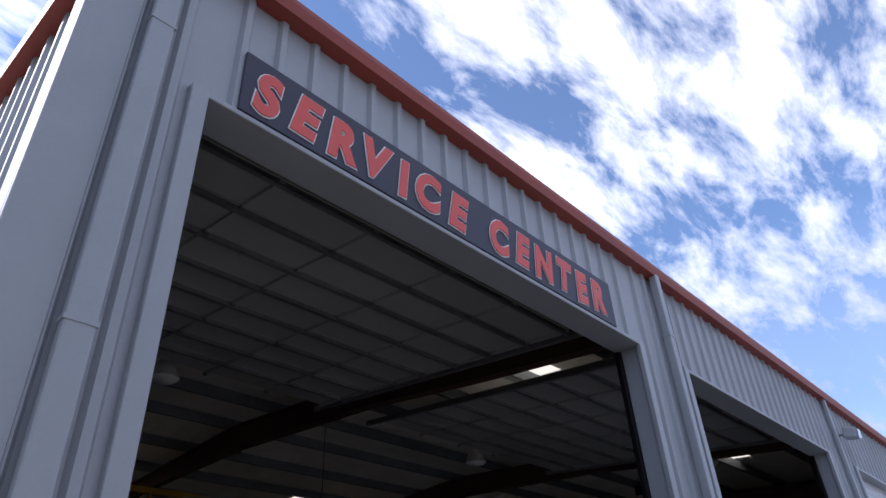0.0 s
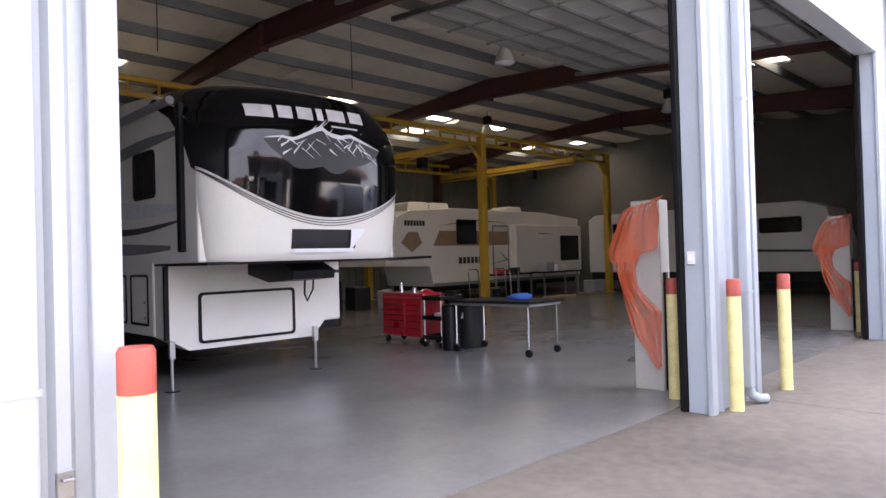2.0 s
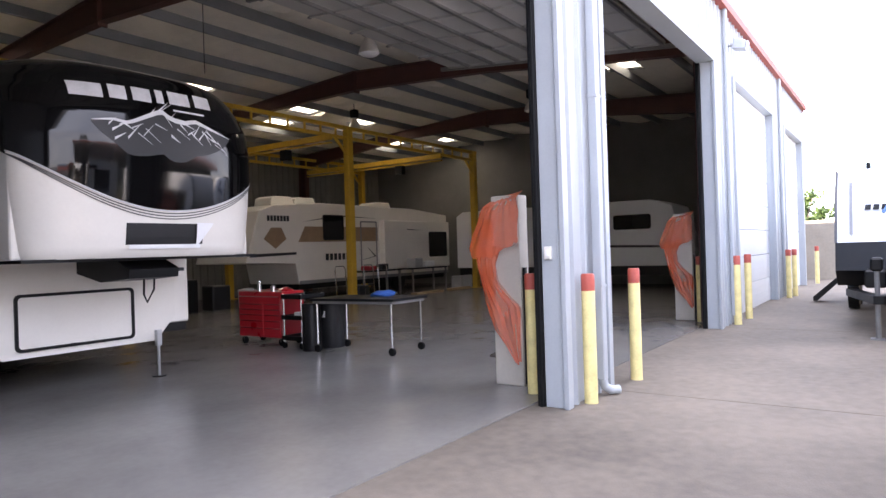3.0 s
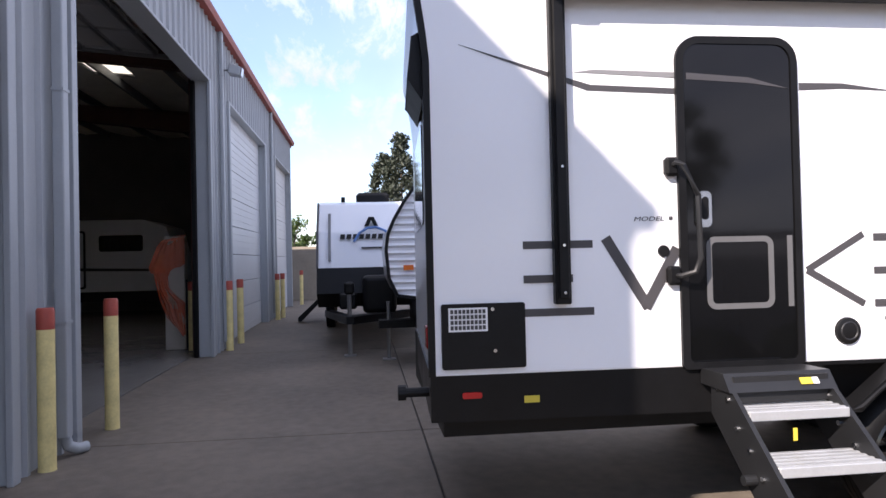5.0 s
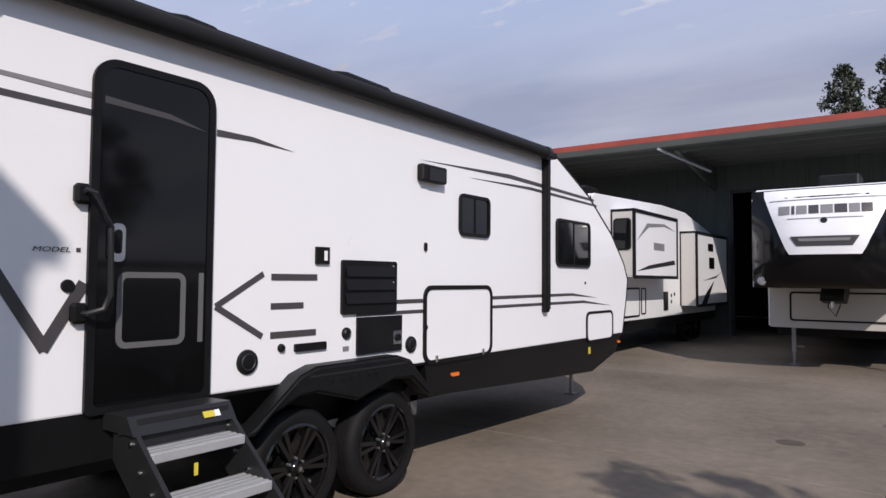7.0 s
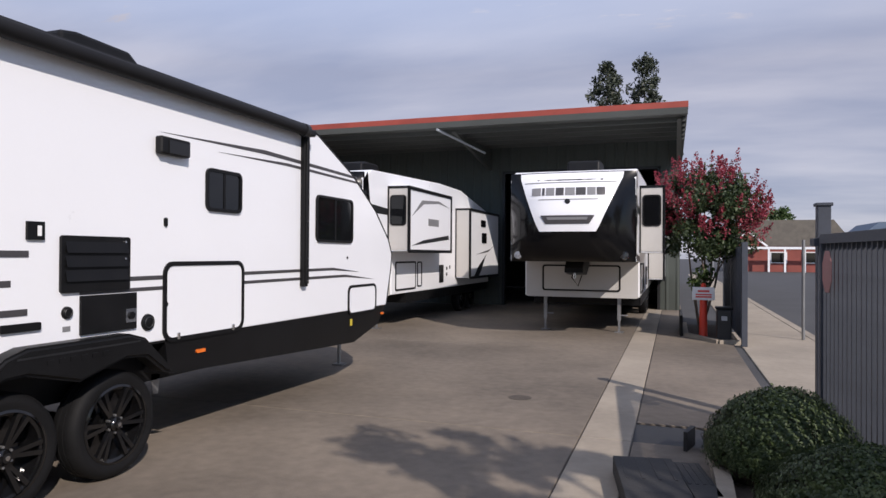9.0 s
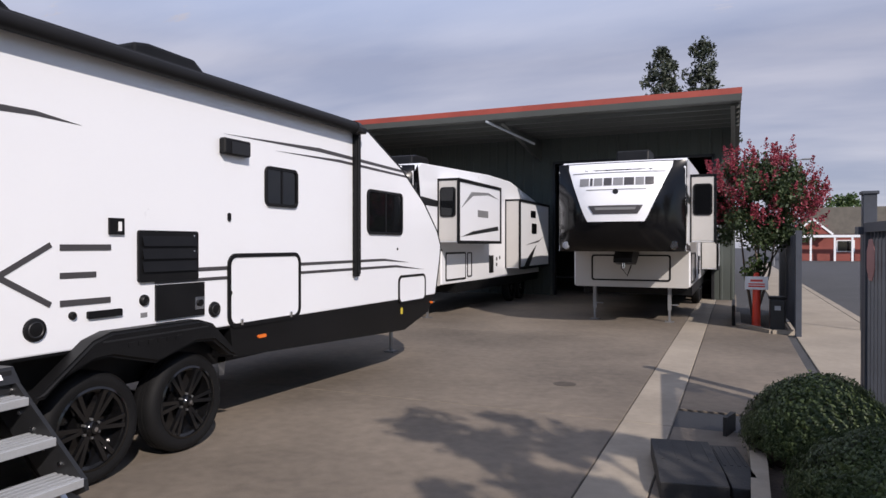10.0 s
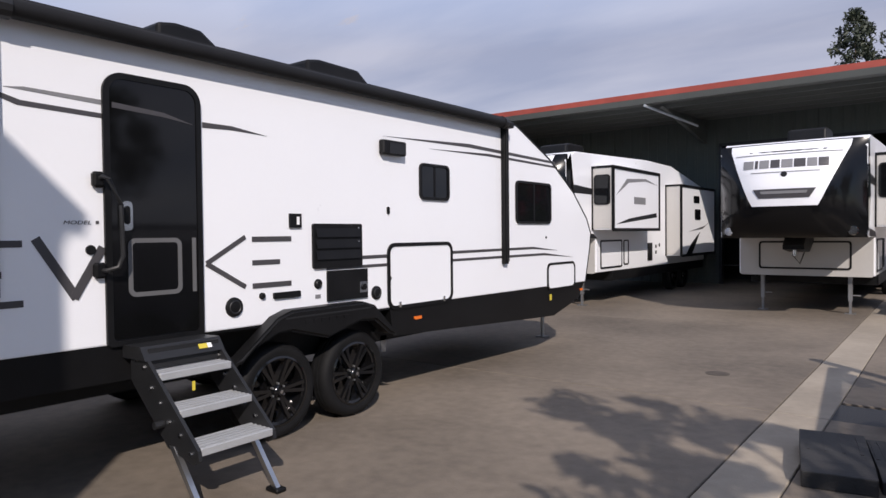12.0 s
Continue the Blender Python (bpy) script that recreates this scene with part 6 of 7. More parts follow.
# benches and clutter in front of the old trailer
for x0, x1, y0 in ((18.6, 20.6, 11.9), (21.0, 23.2, 11.7)):
    w = thing("work_bench", ((x0 + x1) / 2, y0, 0), "dark-topped steel work bench with open frame", "bench", "benches at the back")
    part("benchtop", B((x0, x1, y0, y0 + 0.7, 0.84, 0.89), bevel=0.006), M_BLK, w)
    for x in (x0 + 0.06, x1 - 0.06):
        for y in (y0 + 0.06, y0 + 0.64):
            part("leg", B((x - 0.025, x + 0.025, y - 0.025, y + 0.025, 0.006, 0.84)), M_STEEL, w)
for i, (x, y, z, a, b, h, mm, lab) in enumerate(((21.4, 11.9, 0.892, 0.5, 0.4, 0.35, M_PALEGREY, "pale grey box on the bench"), (22.2, 12.0, 0.892, 0.6, 0.4, 0.22, M_WHITE, "white carton on the bench"),
                                                 (19.0, 12.0, 0.892, 0.4, 0.4, 0.15, M_TOOLRED, "red case on the bench"), (19.8, 12.1, 0.892, 0.35, 0.3, 0.2, M_DKGREY, "dark machine part on the bench"),
                                                 (20.3, 11.0, 0.007, 1.6, 0.3, 0.06, M_WOOD, "loose timber boards on the floor"), (22.4, 11.0, 0.007, 1.3, 0.25, 0.08, M_WOOD, "loose timber boards on the floor"),
                                                 (17.9, 11.5, 0.007, 0.5, 0.4, 0.45, M_DKGREY, "dark crate on the floor"), (15.4, 12.6, 0.007, 0.4, 0.4, 0.5, M_TOOLRED, "red metal can on the floor"),
                                                 (14.6, 12.9, 0.007, 0.35, 0.35, 0.55, M_PALEGREY, "grey plastic jug on the floor"), (13.6, 13.0, 0.007, 0.6, 0.5, 0.7, M_DKGREY, "dark tool box on the floor"),
                                                 (12.6, 13.2, 0.007, 0.7, 0.5, 0.9, M_BLK, "black cabinet against the back"), (23.4, 11.2, 0.007, 0.7, 0.5, 0.5, M_PALEGREY, "grey bundled cover on the floor"))):
    bm = B((x, x + a, y, y + b, z, z + h), bevel=min(0.03, h * 0.2))
    if mm is M_PALEGREY and z < 0.1:
        smooth_noise(bm, 0.06, 3.0)
    solo(("storage_box", "carton", "tool_case", "machine_part", "timber_stack", "timber_stack", "crate", "fuel_can", "jug", "tool_box", "cabinet", "cover_bundle")[i], bm, mm, lab, "box" if "board" not in lab else "timber", "clutter at the back", at=(x, y, z))
for x in (18.2, 18.9, 16.9):
    h = thing("hand_truck", (x, 11.5, 0), "tubular steel hand truck standing upright", "hand truck", "hand trucks at the back")
    part("frame", tube([(x, 11.5, 0.03), (x, 11.55, 1.0), (x + 0.05, 11.57, 1.1), (x + 0.4, 11.57, 1.1), (x + 0.45, 11.55, 1.0), (x + 0.45, 11.5, 0.03)], 0.018), M_CHROME, h)
    part("toe_plate", B((x - 0.02, x + 0.47, 11.3, 11.5, 0.007, 0.03)), M_STEEL, h)
solo("floor_stain", prism([(10.6 + 0.5 * math.cos(a) * (1 + 0.2 * math.sin(3 * a)), 2.0 + 0.3 * math.sin(a)) for a in np.linspace(0, 6.1, 22)], "z", 0.0065, 0.0085), mat("oily_stain", (0.09, 0.085, 0.08), 0.25, 0, 0.2, 3, 30), "dark oil stain on the workshop floor", "stain", kind="structure")

# ---------------------------------------------------------------- foliage
def leaf_mat(name, a, b, trans=0.25):
    m = bpy.data.materials.new(name)
    m.use_nodes = True
    t = m.node_tree
    p = t.nodes["Principled BSDF"]
    geo, ramp = t.nodes.new("ShaderNodeNewGeometry"), t.nodes.new("ShaderNodeValToRGB")
    ramp.color_ramp.elements[0].color, ramp.color_ramp.elements[1].color = (*a, 1), (*b, 1)
    t.links.new(geo.outputs["Random Per Island"], ramp.inputs[0])
    t.links.new(ramp.outputs[0], p.inputs["Base Color"])
    p.inputs["Roughness"].default_value = 0.55
    tr, mx = t.nodes.new("ShaderNodeBsdfTranslucent"), t.nodes.new("ShaderNodeMixShader")
    t.links.new(ramp.outputs[0], tr.inputs[0])
    mx.inputs[0].default_value = trans
    t.links.new(p.outputs[0], mx.inputs[1])
    t.links.new(tr.outputs[0], mx.inputs[2])
    t.links.new(mx.outputs[0], t.nodes["Material Output"].inputs[0])
    return m


M_LEAF = leaf_mat("green_leaves", (0.035, 0.07, 0.018), (0.10, 0.15, 0.045))
M_MYRTLE = leaf_mat("dark_green_leaves", (0.022, 0.042, 0.016), (0.065, 0.095, 0.035))
M_BOX = leaf_mat("hedge_leaves", (0.022, 0.042, 0.014), (0.075, 0.108, 0.034), 0.2)
M_BLOOM = leaf_mat("crimson_blossom", (0.20, 0.018, 0.035), (0.36, 0.06, 0.085))
M_PINE = leaf_mat("pine_needles", (0.022, 0.030, 0.018), (0.055, 0.065, 0.040), 0.1)
M_BARK = mat("grey_brown_bark", (0.17, 0.13, 0.10), 0.85, 0, 0.2, 8, 40, 0.3, 30)
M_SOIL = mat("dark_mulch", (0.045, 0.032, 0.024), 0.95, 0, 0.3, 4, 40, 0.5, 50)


def leaves(points, size, seed, normals=None, stretch=1.8):
    """A mesh of single leaves at the points, each a small bent quad."""
    rng = np.random.default_rng(seed)
    n = len(points)
    d = rng.normal(size=(n, 3))
    if normals is not None:
        d = normals * 0.9 + d * 0.55
    d /= np.linalg.norm(d, axis=1)[:, None]
    a = np.cross(d, rng.normal(size=(n, 3)))
    a /= np.linalg.norm(a, axis=1)[:, None]
    b = np.cross(d, a)
    s = (size * (0.65 + 0.7 * rng.random(n)))[:, None]
    P = np.stack([points - a * s * stretch, points + b * s - d * s * 0.25, points + a * s * stretch, points - b * s - d * s * 0.25], 1).reshape(-1, 3)
    me = bpy.data.meshes.new("leaves")
    me.from_pydata(P.tolist(), [], np.arange(n * 4).reshape(n, 4).tolist())
    return me


def add_leaves(name, points, size, material, parent, seed, normals=None, stretch=1.8, label=""):
    me = leaves(np.array(points) - np.array(base_of(parent)), size, seed, normals, stretch)
    me.materials.append(material)
    ob = new(name, me)
    ob.parent = parent
    return tagged(ob, label) if label else ob


def clumps(centres, per, spread, seed):
    rng = np.random.default_rng(seed)
    out = []
    for c, r in centres:
        v = rng.normal(size=(per, 3))
        v /= np.linalg.norm(v, axis=1)[:, None]
        out.append(np.array(c) + v * (r * spread * rng.random(per) ** 0.45)[:, None])
    return np.concatenate(out)


def limbs(base, tips, r0, seed, mid=0.5):
    """Tapered stems from a base to each tip, with a bend."""
    rng = random.Random(seed)
    bm = bmesh.new()
    for tip in tips:
        b, t = Vector(base), Vector(tip)
        m1 = b.lerp(t, 0.4) + Vector((rng.uniform(-1, 1), rng.uniform(-1, 1), 0.4)) * (t - b).length * 0.07
        rod(b, m1, r0, bm, 8, r0 * 0.65)
        rod(m1, t, r0 * 0.65, bm, 7, r0 * 0.15)
    return bm


# flowering tree beside the canopy
rng = random.Random(5)
TB = (1.78, -17.75, 0.0)
tree = thing("crape_myrtle", TB, "multi-stemmed tree covered in crimson blossom by the canopy", "tree")
cen = []
for k in range(64):
    a, u = rng.uniform(0, 6.283), rng.random() ** 0.55
    zz = rng.uniform(1.75, 3.25)
    rad = 0.98 * math.sin(math.pi * min(1, (zz - 1.15) / 2.5)) ** 0.6
    cen.append(((1.62 + rad * u * math.cos(a), -17.6 + rad * u * math.sin(a) * 0.9, zz), rng.uniform(0.14, 0.28)))
part("trunk", limbs((TB[0], TB[1], 0.0), [(1.3, -17.5, 2.4), (1.7, -17.8, 2.7), (2.1, -17.6, 2.5), (1.9, -17.3, 2.3), (1.5, -18.0, 2.5), (1.0, -17.6, 2.2)], 0.035, 3), M_BARK, tree, "slender grey stems")
add_leaves("crown", clumps(cen, 200, 1.15, 1), 0.025, M_MYRTLE, tree, 1, label="dark green leaves")
tips = []
for k in range(135):
    a = rng.uniform(0, 6.283)
    el = rng.uniform(-0.55, 1.5)
    r = rng.uniform(0.66, 1.12)
    tips.append(Vector((1.62 + 1.0 * r * math.cos(a) * math.cos(el * 0.8), -17.6 + 0.95 * r * math.sin(a) * math.cos(el * 0.8), 2.42 + 0.98 * r * math.sin(el))))
pts = []
gr = np.random.default_rng(8)
for t in tips:
    out = (t - Vector((1.62, -17.6, 2.0))).normalized()
    ax = np.array((out * 0.6 + Vector((0, 0, 0.8))).normalized())
    n = 75
    s = gr.random(n)
    pts.append(np.array(t) + ax * (s * 0.40)[:, None] + gr.normal(size=(n, 3)) * (0.062 * (1 - s * 0.85))[:, None])
add_leaves("blossom", np.concatenate(pts), 0.018, M_BLOOM, tree, 2, stretch=1.2, label="crimson flower spikes")
part("low_shoots", limbs(TB, [(1.62, -17.6, 1.2), (1.95, -17.5, 1.3), (1.75, -17.45, 1.25)], 0.012, 6), M_BARK, tree)
add_leaves("low_leaves", clumps([((1.70, -17.5, 1.25), 0.22), ((1.85, -17.45, 1.05), 0.2)], 160, 1.0, 3), 0.026, M_LEAF, tree, 4)


def hedge_ball(x, y, r, h, n, seed, label):
    b = thing("round_bush", (x, y, 0), label, "bush", "clipped bushes by the gate")
    g = np.random.default_rng(seed)
    v = g.normal(size=(n, 3))
    v[:, 2] = np.abs(v[:, 2]) * 0.95 - 0.12
    v /= np.linalg.norm(v, axis=1)[:, None]
    lump = np.array([1 + 0.09 * noise.noise(Vector(p * 2.6)) + 0.06 * noise.noise(Vector(p * 7.0)) for p in v])
    rad = (lump * (0.86 + 0.16 * g.random(n)))[:, None]
    P = np.array((x, y, h * 0.28)) + v * rad * np.array((r, r, h * 0.74))
    P[:, 2] = np.maximum(P[:, 2], 0.03)
    add_leaves("foliage", P, 0.0082, M_BOX, b, seed, v, 1.6)
    # solid mulch-dark ball, stands in for the shade deep between the leaves
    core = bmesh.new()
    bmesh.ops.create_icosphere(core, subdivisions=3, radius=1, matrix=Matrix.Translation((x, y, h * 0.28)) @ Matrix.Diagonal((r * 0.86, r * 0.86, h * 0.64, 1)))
    part("shade_core", core, M_SOIL, b)


hedge_ball(1.57, -8.05, 0.52, 0.64, 26000, 11, "clipped round green bush beside the gate")
hedge_ball(1.30, -6.95, 0.55, 0.54, 24000, 12, "low spreading green bush in the planting bed")
bed = solo("planting_bed", prism([(0.78, -9.35), (1.25, -9.35), (1.75, -9.15), (1.95, -8.7), (1.93, -7.6), (1.95, -6.2), (0.78, -6.2)], "z", -0.02, 0.03), M_SOIL, "dark mulch bed under the bushes", "planting bed", kind="structure")
kb = bmesh.new()
kp = [(1.22, -9.40), (1.78, -9.2), (2.0, -8.75), (1.98, -7.6), (2.0, -6.2)]
for p, q in zip(kp, kp[1:]):
    prism(stroke(p, q, 0.11), "z", -0.02, 0.10, kb)
solo("kerb_bed", kb, M_WALKC, "pale concrete edging round the planting bed", "kerb", kind="structure")
solo("planting_strip", prism([(1.2, -16.15), (1.5, -16.05), (2.05, -17.0), (2.05, -19.3), (1.2, -19.3)], "z", -0.02, 0.02), M_SOIL, "dark soil strip under the flowering tree", "planting bed", kind="structure")
kb = bmesh.new()
for p, q in zip([(1.15, -16.1), (1.52, -16.0), (2.08, -17.0)], [(1.52, -16.0), (2.08, -17.0), (2.08, -19.3)]):
    prism(stroke(p, q, 0.10), "z", -0.02, 0.07, kb)
solo("kerb_strip", kb, M_WALKC, "pale concrete edging of the soil strip", "kerb", kind="structure")
solo("rubber_stop", B((2.14, 2.20, -18.6, -16.95, 0.0, 0.42), bevel=0.02), M_BLK, "dark low guard board at the bed's edge", "guard board", at=(2.17, -17.8, 0))

# rubber kerb ramp left by the walk
M_RUBBER = mat("weathered_rubber", (0.024, 0.023, 0.023), 0.7, 0, 0.25, 4, 40, 0.3, 60)
for (ax, ay), L, W, turn, hh in (((2.45, -7.36), 0.42, 0.92, 10, 0.13), ((2.14, -7.46), 0.19, 0.88, 11, 0.10)):
    bm = prism([(-W / 2, 0.0), (W / 2, 0.0), (W / 2, hh * 0.82), (W * 0.3, hh), (-W / 2, hh)], "x", -L / 2, L / 2, bevel=0.006)
    for k in range(4):
        bmesh.ops.create_cube(bm, size=1, matrix=Matrix.Translation((-L / 2 + L * (k + 0.5) / 4, -W * 0.2, hh)) @ Matrix.Diagonal((0.02, W * 0.5, 0.006, 1)))
    bmesh.ops.transform(bm, verts=bm.verts, matrix=Matrix.Translation((ax, ay, 0)) @ pose(0, 0, 0, 0, 0, turn))
    solo("kerb_ramp", bm, M_RUBBER, "weathered black rubber ramp block lying on the concrete", "ramp", "rubber ramps", at=(ax, ay, 0))
solo("leaning_board", prism([(2.13, -8.78), (2.17, -8.80), (2.23, -8.55), (2.20, -8.54)], "z", 0.0, 0.16), M_RUBBER, "thin dark board standing on edge", "board", at=(2.18, -8.67, 0))

# gate, fence and street furniture
M_GATE = mat("dark_blue_grey_steel", (0.055, 0.062, 0.078), 0.5, 0.1, 0.12, 3, 40)
g = thing("sliding_gate", (0.9, -7.8, 0), "tall dark steel gate with close upright bars, standing open", "gate")
GA, GB = Vector((1.06, -9.25, 0)), Vector((0.74, -6.1, 0))


def gate_rail(name, z0, z1, w):
    part(name, prism(stroke((GA.x, GA.y), (GB.x, GB.y), w), "z", z0, z1), M_GATE, g)


gate_rail("top_rail", 1.74, 1.82, 0.09)
gate_rail("bottom_rail", 0.06, 0.14, 0.06)
part("end_post", B((GA.x - 0.04, GA.x + 0.04, GA.y - 0.04, GA.y + 0.04, 0.0, 1.80), bevel=0.006), M_GATE, g)
bar = finish(B((-0.016, 0.016, -0.016, 0.016, 0.0, 1.62)), "bar", M_GATE)
n = 32
for k in range(1, n):
    ob = new("bar", bar)
    ob.parent, ob.location = g, GA.lerp(GB, k / n) + Vector((0, 0, 0.13)) - base_of(g)
part("stop_plate", prism([(-9.02 + 0.19 * math.cos(radians(22.5 + 45 * i)), 1.50 + 0.19 * math.sin(radians(22.5 + 45 * i))) for i in range(8)], "x", 1.085, 1.09), mat("faded_red_plate", (0.36, 0.16, 0.15), 0.5, 0, 0.1), g, "faded eight-sided plate")
part("catch_arm", B((0.98, 1.14, -9.47, -9.28, 1.72, 1.79)), M_GATE, g)
solo("gate_post", B((0.96, 1.07, -9.62, -9.51, 0, 2.10), (0.945, 1.085, -9.635, -9.495, 2.09, 2.12), bevel=0.005), M_GATE, "square dark steel gate post with cap", "post", at=(1.02, -9.57, 0))
f = thing("fence", (1.1, -18, 0), "dark steel fence with solid infill behind the flowering tree", "fence")
for y in (-15.75, -18.2, -20.6):
    part("post", B((1.06, 1.16, y - 0.05, y + 0.05, 0, 1.88), bevel=0.006), M_GATE, f)
part("infill_panel", ribbed(4.7, 1.7, place=Matrix.Translation((1.13, -20.5, 0.1)) @ pose(0, 0, 0, 0, 0, 90), pitch=0.12, depth=0.02), M_GATE, f)
part("rail", B((1.08, 1.14, -20.6, -15.75, 1.70, 1.76), (1.08, 1.14, -20.6, -15.75, 0.15, 0.21)), M_GATE, f)
solo("chain_link_post", rod((-0.07, -17.2, 0), (-0.07, -17.2, 1.95), 0.03), M_STEEL, "thin galvanised post by the kerb", "post", at=(-0.07, -17.2, 0))
wb = thing("litter_bin", (1.42, -16.25, 0), "small grey plastic bin by the fence", "bin")
part("tub", prism([(1.29, -16.38), (1.55, -16.38), (1.55, -16.12), (1.29, -16.12)], "z", 0.02, 0.62, bevel=0.02), M_DKGREY, wb)
part("lid", B((1.27, 1.57, -16.40, -16.10, 0.62, 0.67), bevel=0.012), M_BLK, wb)
part("label", B((1.37, 1.47, -16.118, -16.112, 0.42, 0.5)), M_PALEGREY, wb)
M_CONE = mat("orange_red_plastic", (0.75, 0.06, 0.03), 0.45, 0, 0.05)
rp = thing("delineator_post", (1.75, -17.05, 0), "orange-red plastic post carrying a small white notice", "post")
part("tube", lathe([(0.085, 0.02), (0.08, 0.06), (0.065, 0.9), (0.05, 1.06), (0.0, 1.08)], (1.75, -17.05, 0), seg=20), M_CONE, rp, smooth=True)
nt2 = part("notice", B((1.54, 1.96, -16.965, -16.955, 0.74, 1.0), bevel=0.004), M_WHITE, rp, "white notice board")
part("notice_bars", B((1.64, 1.86, -16.955, -16.95, 0.90, 0.94), (1.60, 1.90, -16.955, -16.95, 0.84, 0.865), (1.60, 1.90, -16.955, -16.95, 0.79, 0.82)), M_SIGNRED, nt2)

# far side of the street
M_HRED = mat("brick_red_boards", (0.24, 0.06, 0.045), 0.7, 0, 0.12, 1, 20)
M_SHING = mat("brown_shingles", (0.13, 0.115, 0.095), 0.85, 0, 0.15, 2, 20)
hs = thing("house", (-9, -82, 0), "low red house with white trim and brown roof", "house")
part("wall", B((-14, -3.5, -86, -80, 0, 2.7)), M_HRED, hs)
part("roof", prism([(-15, 2.7), (-2.5, 2.7), (-5.5, 5.4), (-13, 5.4)], "y", -87, -79.6), M_SHING, hs)
part("gable", prism([(-6.6, 2.7), (-3.4, 2.7), (-5.0, 4.1)], "y", -79.6, -78.9), M_HRED, hs)
part("gable_trim", prism(stroke((-6.8, 2.65), (-5.0, 4.2), 0.18), "y", -78.9, -78.8, prism(stroke((-5.0, 4.2), (-3.2, 2.65), 0.18), "y", -78.9, -78.8)), M_WHITE, hs)
part("porch_beam", B((-13, -3.4, -78.6, -78.4, 2.35, 2.6)), M_WHITE, hs)
for x in (-12, -10.2, -8.4, -6.9, -4.8, -3.5):
    part("porch_post", B((x - 0.09, x + 0.09, -78.6, -78.42, 0, 2.4)), M_WHITE, hs)
for x in (-11, -8.0):
    w = part("window", B((x - 0.8, x + 0.8, -80.0, -79.9, 0.9, 2.1)), M_WHITE, hs)
    part("pane", B((x - 0.68, x + 0.68, -79.9, -79.86, 1.0, 2.0)), M_GLASS, w)
h2 = thing("house", (-24, -86, 0), "low grey house with a bluish roof across the street", "house")
part("wall", B((-32, -15.5, -92, -84, 0, 2.8)), M_HRED, h2)
part("roof", prism([(-33, 2.8), (-15, 2.8), (-18, 5.3), (-31, 5.3)], "y", -93, -83.5), mat("slate_blue_roof", (0.10, 0.14, 0.20), 0.7), h2)
sl = thing("street_lamp", (-0.6, -60, 0), "tall grey street lamp with a long arm", "street lamp")
part("pole", rod((-0.6, -60, 0), (-0.6, -60, 8.0), 0.08, r2=0.05), M_STEEL, sl)
part("arm", rod((-0.6, -60, 7.95), (-2.7, -60, 8.15), 0.04), M_STEEL, sl)
part("head", B((-3.3, -2.5, -60.12, -59.88, 8.08, 8.2), bevel=0.03), M_STEEL, sl)


def conifer(x, y, z0, h, r, n, seed, label, name="conifer_tree", thin=0.0):
    t = thing(name, (x, y, 0), label, "tree")
    part("trunk", rod((x, y, 0), (x, y, h * 0.96), 0.05 * r + 0.05, r2=0.02, seg=8), M_BARK, t)
    g = random.Random(seed)
    cs = []
    for k in range(n):
        s = g.random()
        z = z0 + (h - z0) * s
        rr = r * (1 - s) ** 0.55 * (0.35 + 0.75 * g.random()) + 0.06
        a = g.uniform(0, 6.283)
        cs.append(((x + rr * math.cos(a), y + rr * math.sin(a), z), 0.16 * r + 0.12))
    add_leaves("crown", clumps(cs, 46, 1.0, seed), 0.045 * (1 + r * 0.25), M_PINE, t, seed, stretch=2.4)


conifer(7.7, -60, 10, 17.6, 2.3, 90, 21, "tall dark pine rising behind the canopy roof", "pine_tree")
conifer(4.7, -61, 10, 18.2, 2.5, 90, 22, "tall dark pine rising behind the canopy roof", "pine_tree")
conifer(45, -5.0, 2.0, 9.4, 1.5, 120, 23, "dense columnar cypress beyond the yard wall", "cypress_tree")
conifer(46, -3.9, 2.0, 8.2, 1.4, 110, 24, "dense columnar cypress beyond the yard wall", "cypress_tree")


def broadleaf(x, y, h, r, n, seed, label, per=70, size=0.055, low=0.35, name="broadleaf_tree"):
    t = thing(name, (x, y, 0), label, "tree")
    g = random.Random(seed)
    cs = []
    for k in range(n):
        a, el, u = g.uniform(0, 6.283), g.uniform(-0.6, 1.45), g.random() ** 0.4
        cs.append(((x + r * u * math.cos(a) * math.cos(el), y + r * u * math.sin(a) * math.cos(el), h - r * 0.9 + r * 0.9 * u * math.sin(el)), r * g.uniform(0.12, 0.24)))
    part("trunk", limbs((x, y, 0), [c[0] for c in cs[::max(1, n // 14)]], 0.05 + 0.03 * r, seed), M_BARK, t)
    add_leaves("crown", clumps(cs, per, 1.0, seed), size, M_LEAF, t, seed)


broadleaf(36, 1.2, 3.6, 1.9, 50, 31, "round green shrub tree beyond the yard wall")
broadleaf(-10, -95, 7.5, 3.5, 50, 32, "leafy green tree behind the red house", size=0.12)
broadleaf(-1.9, -2.0, 6.2, 1.55, 34, 33, "small open-crowned tree at the building's corner", per=60, size=0.05)
for i, (x, y, h, r) in enumerate(((-9.5, -4.5, 6.5, 2.6), (-10, -10.5, 7.0, 2.8), (-9, 1.5, 6.0, 2.4))):
    broadleaf(x, y, h, r, 55, 40 + i, "leafy street tree across from the yard", per=80, size=0.09)
solo("wall_block", B((30.0, 30.2, -14, 3.0, 0, 2.05)), M_WALKC, "plain grey block wall at the yard's end", "wall", kind="structure")

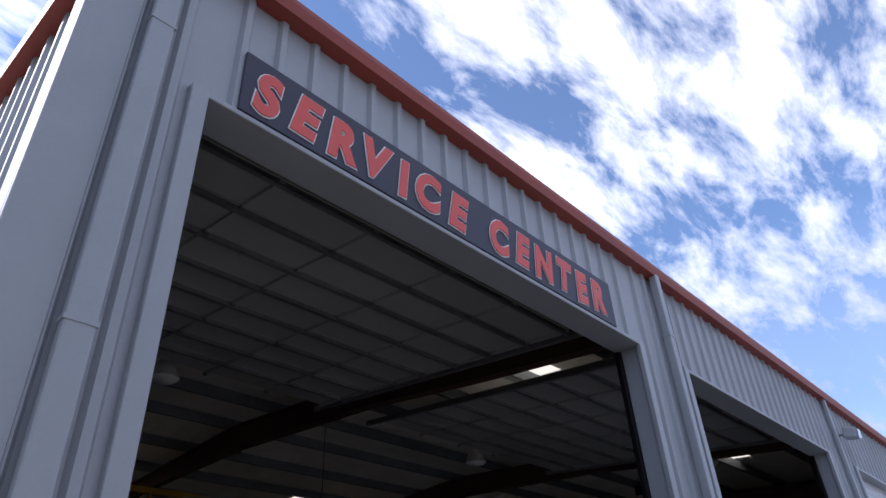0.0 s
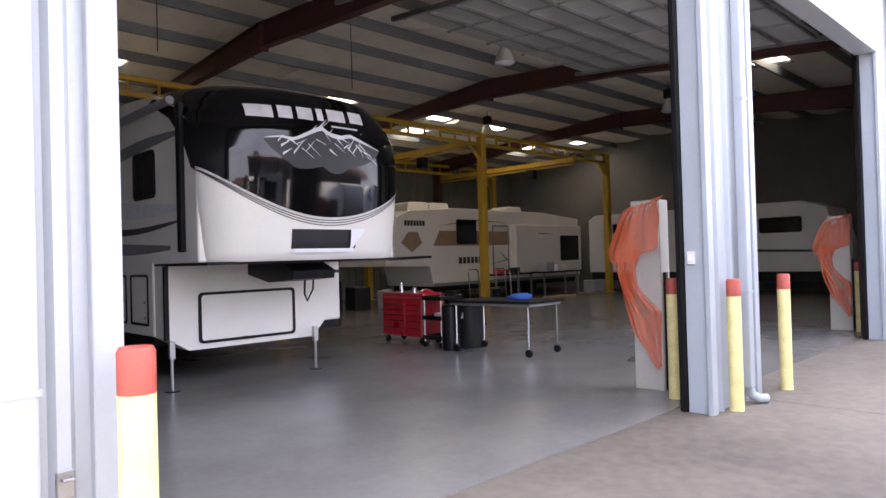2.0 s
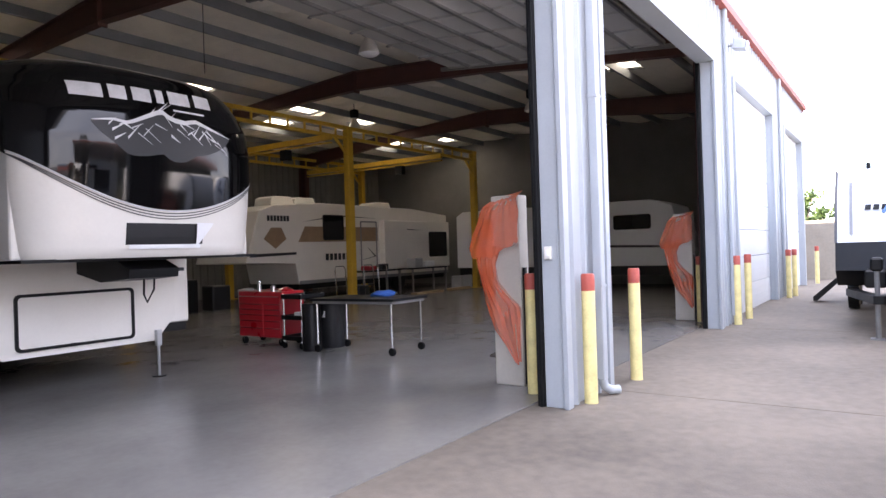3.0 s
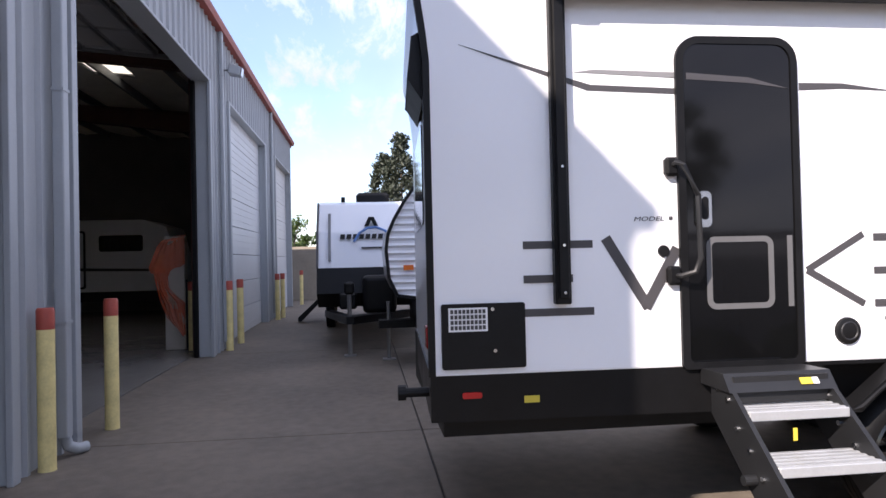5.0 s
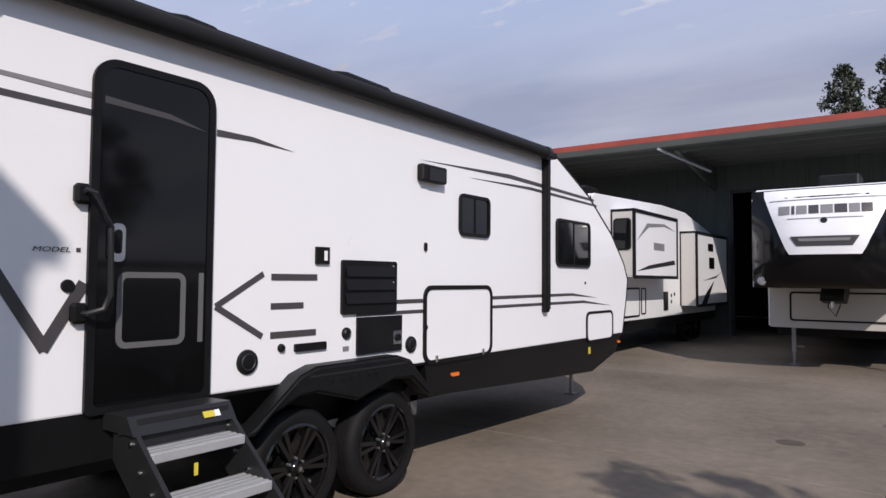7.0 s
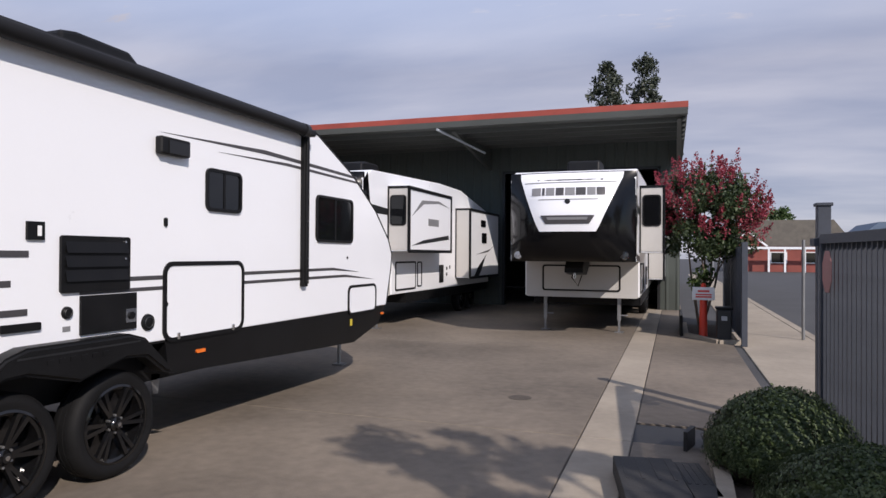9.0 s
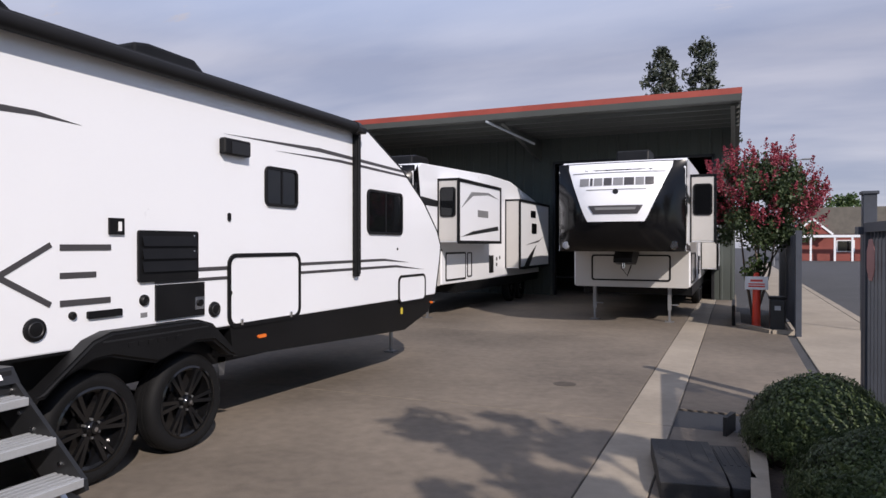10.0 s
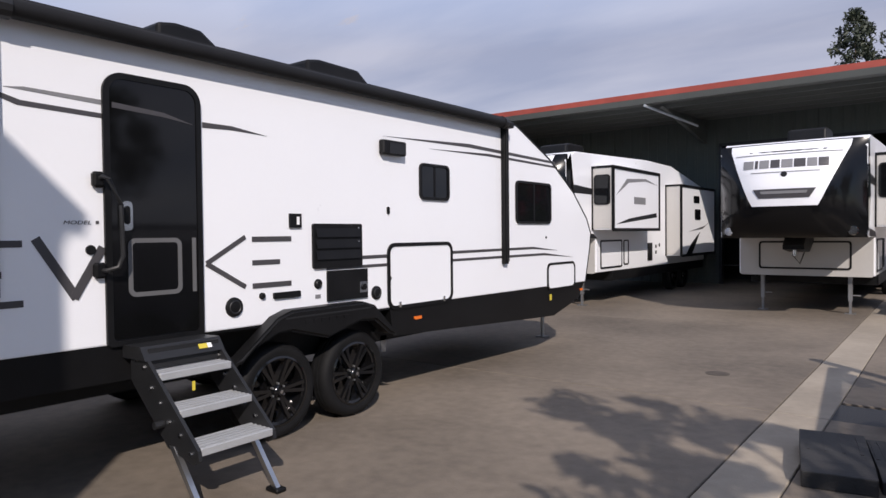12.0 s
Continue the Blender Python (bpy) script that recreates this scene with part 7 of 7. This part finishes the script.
# ---------------------------------------------------------------- trailers further along the yard
at = thing("travel_trailer", (18.5, -2.9, 0), "white travel trailer with dark lower nose at the yard's end", "travel trailer", turn=0)
part("body", prism([(15.25, 1.42), (15.45, 2.1), (15.9, 2.66), (16.2, 2.72), (22, 2.78), (22, 0.7), (15.5, 0.7), (15.2, 1.0)], "y", -4.05, -1.68, bevel=0.03), M_RVW, at)
part("nose_apron", prism([(15.10, 0.95), (15.22, 1.42), (15.27, 1.42), (15.5, 0.68)], "y", -4.06, -1.67), M_BLK, at)
part("nose_edge", prism([(15.2, 1.42), (15.42, 2.1), (15.87, 2.68), (15.9, 2.66), (15.46, 2.1), (15.25, 1.42)], "y", -1.70, -1.66), M_GREYV, at)
for k in range(9):
    ya = -2.10 - 0.118 * k
    part("emblem_bar", prism([(ya, 1.955), (ya - 0.085, 1.955), (ya - 0.10, 2.045), (ya - 0.015, 2.045)], "x", 15.355, 15.40), M_DKGREY, at)
part("small_lettering_bar", B((15.31, 15.34, -3.0, -2.5, 1.77, 1.80)), M_GREYV, at)
part("emblem_arch", tube([(15.30, -2.36, 1.90), (15.35, -2.46, 2.06), (15.38, -2.62, 2.16), (15.39, -2.78, 2.17), (15.37, -2.95, 2.10), (15.32, -3.08, 1.92)], 0.024), mat("blue_emblem", (0.10, 0.22, 0.50), 0.4), at)
part("emblem_peak", prism([(-2.56, 2.20), (-2.64, 2.37), (-2.74, 2.37), (-2.82, 2.20), (-2.74, 2.20), (-2.69, 2.31), (-2.64, 2.20)], "x", 15.44, 15.56), M_BLK, at)
part("side_pinstripe", prism([(15.24, 1.55), (15.30, 1.55), (15.62, 2.45), (15.56, 2.45)], "y", -1.93, -1.88), M_LGREYV, at)
part("entry_steps", prism([(-1.70, 0.80), (-1.62, 0.84), (-0.86, 0.14), (-0.86, 0.04), (-0.94, 0.04)], "x", 19.9, 20.5), M_BLK, at, "black fold-down entry steps")
part("roof_air_conditioner", B((16.9, 17.9, -3.1, -2.4, 2.72, 2.98), bevel=0.06), M_BLK, at)
part("roof_vent", rod((16.2, -2.15, 2.7), (16.2, -2.15, 2.82), 0.04), M_BLK, at)
part("propane_cover", B((14.45, 15.05, -3.1, -2.5, 0.62, 1.28), bevel=0.09, seg=3), M_BLK, at)
part("battery_box", B((14.5, 14.95, -2.4, -2.1, 0.7, 0.98), bevel=0.03), M_BLK, at)
part("hitch_tongue", prism([(15.3, -3.9), (13.6, -2.36), (13.6, -2.24), (15.3, -1.8), (15.3, -1.95), (14.0, -2.3), (15.3, -3.7)], "z", 0.52, 0.64), M_BLK, at)
part("tongue_jack", rod((13.7, -2.29, 0.02), (13.7, -2.29, 1.15), 0.035, B((13.6, 13.8, -2.39, -2.19, 0, 0.02))), M_STEEL, at)
part("jack_head", B((13.62, 13.78, -2.37, -2.21, 1.0, 1.2), bevel=0.03), M_BLK, at)
for y in (-4.0, -1.75):
    for x in (18.6, 19.5):
        part("tyre", lathe([(0.2, -0.1), (0.36, -0.1), (0.37, 0.0), (0.36, 0.1), (0.2, 0.1)], (x, y, 0.372), "y", 24), M_TYRE, at)

rt2 = thing("travel_trailer", (13.0, -6.0, 0), "white corrugated-sided travel trailer with a rounded nose", "travel trailer")
RP = [(-3.33, 1.0), (-2.99, 1.05), (-2.88, 1.29), (-2.845, 1.68), (-2.875, 1.9), (-2.965, 2.11), (-3.10, 2.34), (-3.25, 2.55), (-3.5, 2.72), (-10.0, 2.8), (-10.0, 1.0)]
bm = bmesh.new()
zz = [1.0 + (2.72 - 1.0) * k / 51 for k in range(52)]
front_y = lambda z: float(np.interp(z, [p[1] for p in RP[:9]], [p[0] for p in RP[:9]]))
rows2 = []
for k, z in enumerate(zz):
    x = 12.0 - (0.03 if k % 3 == 1 else 0.0)
    rows2.append((bm.verts.new((x, front_y(z), z)), bm.verts.new((x, -9.9, z))))
for a, b in zip(rows2, rows2[1:]):
    bm.faces.new((a[0], a[1], b[1], b[0]))
part("corrugated_side", bm, M_RVW, rt2, "white corrugated aluminium side")
part("body", prism(RP, "x", 12.03, 14.3, bevel=0.02), M_RVW, rt2)
eb = bmesh.new()
for p, q in zip(RP[:9], RP[1:9]):
    prism(stroke(p, q, 0.045), "x", 11.95, 12.04, eb)
part("nose_trim", eb, M_BLK, rt2)
part("side_marker", plate(rounded(-3.22, -3.08, 1.40, 1.47, 0.01), 11.965, 0.015), M_ORANGEM, rt2)
part("underbody", B((12.1, 14.2, -9.8, -3.3, 0.5, 0.95)), M_BLK, rt2)
part("hitch_tongue", B((13.0, 13.3, -3.5, -2.75, 0.5, 0.62)), M_BLK, rt2)
part("jack", rod((13.15, -2.9, 0.02), (13.15, -2.9, 0.9), 0.03, B((13.05, 13.25, -3.0, -2.8, 0.0, 0.02))), M_STEEL, rt2)
for y in (-6.4, -7.2):
    part("tyre", lathe([(0.2, 0), (0.36, 0.0), (0.37, -0.1), (0.36, -0.2), (0.2, -0.2)], (12.3, y, 0.372), "x", 24), M_TYRE, rt2)
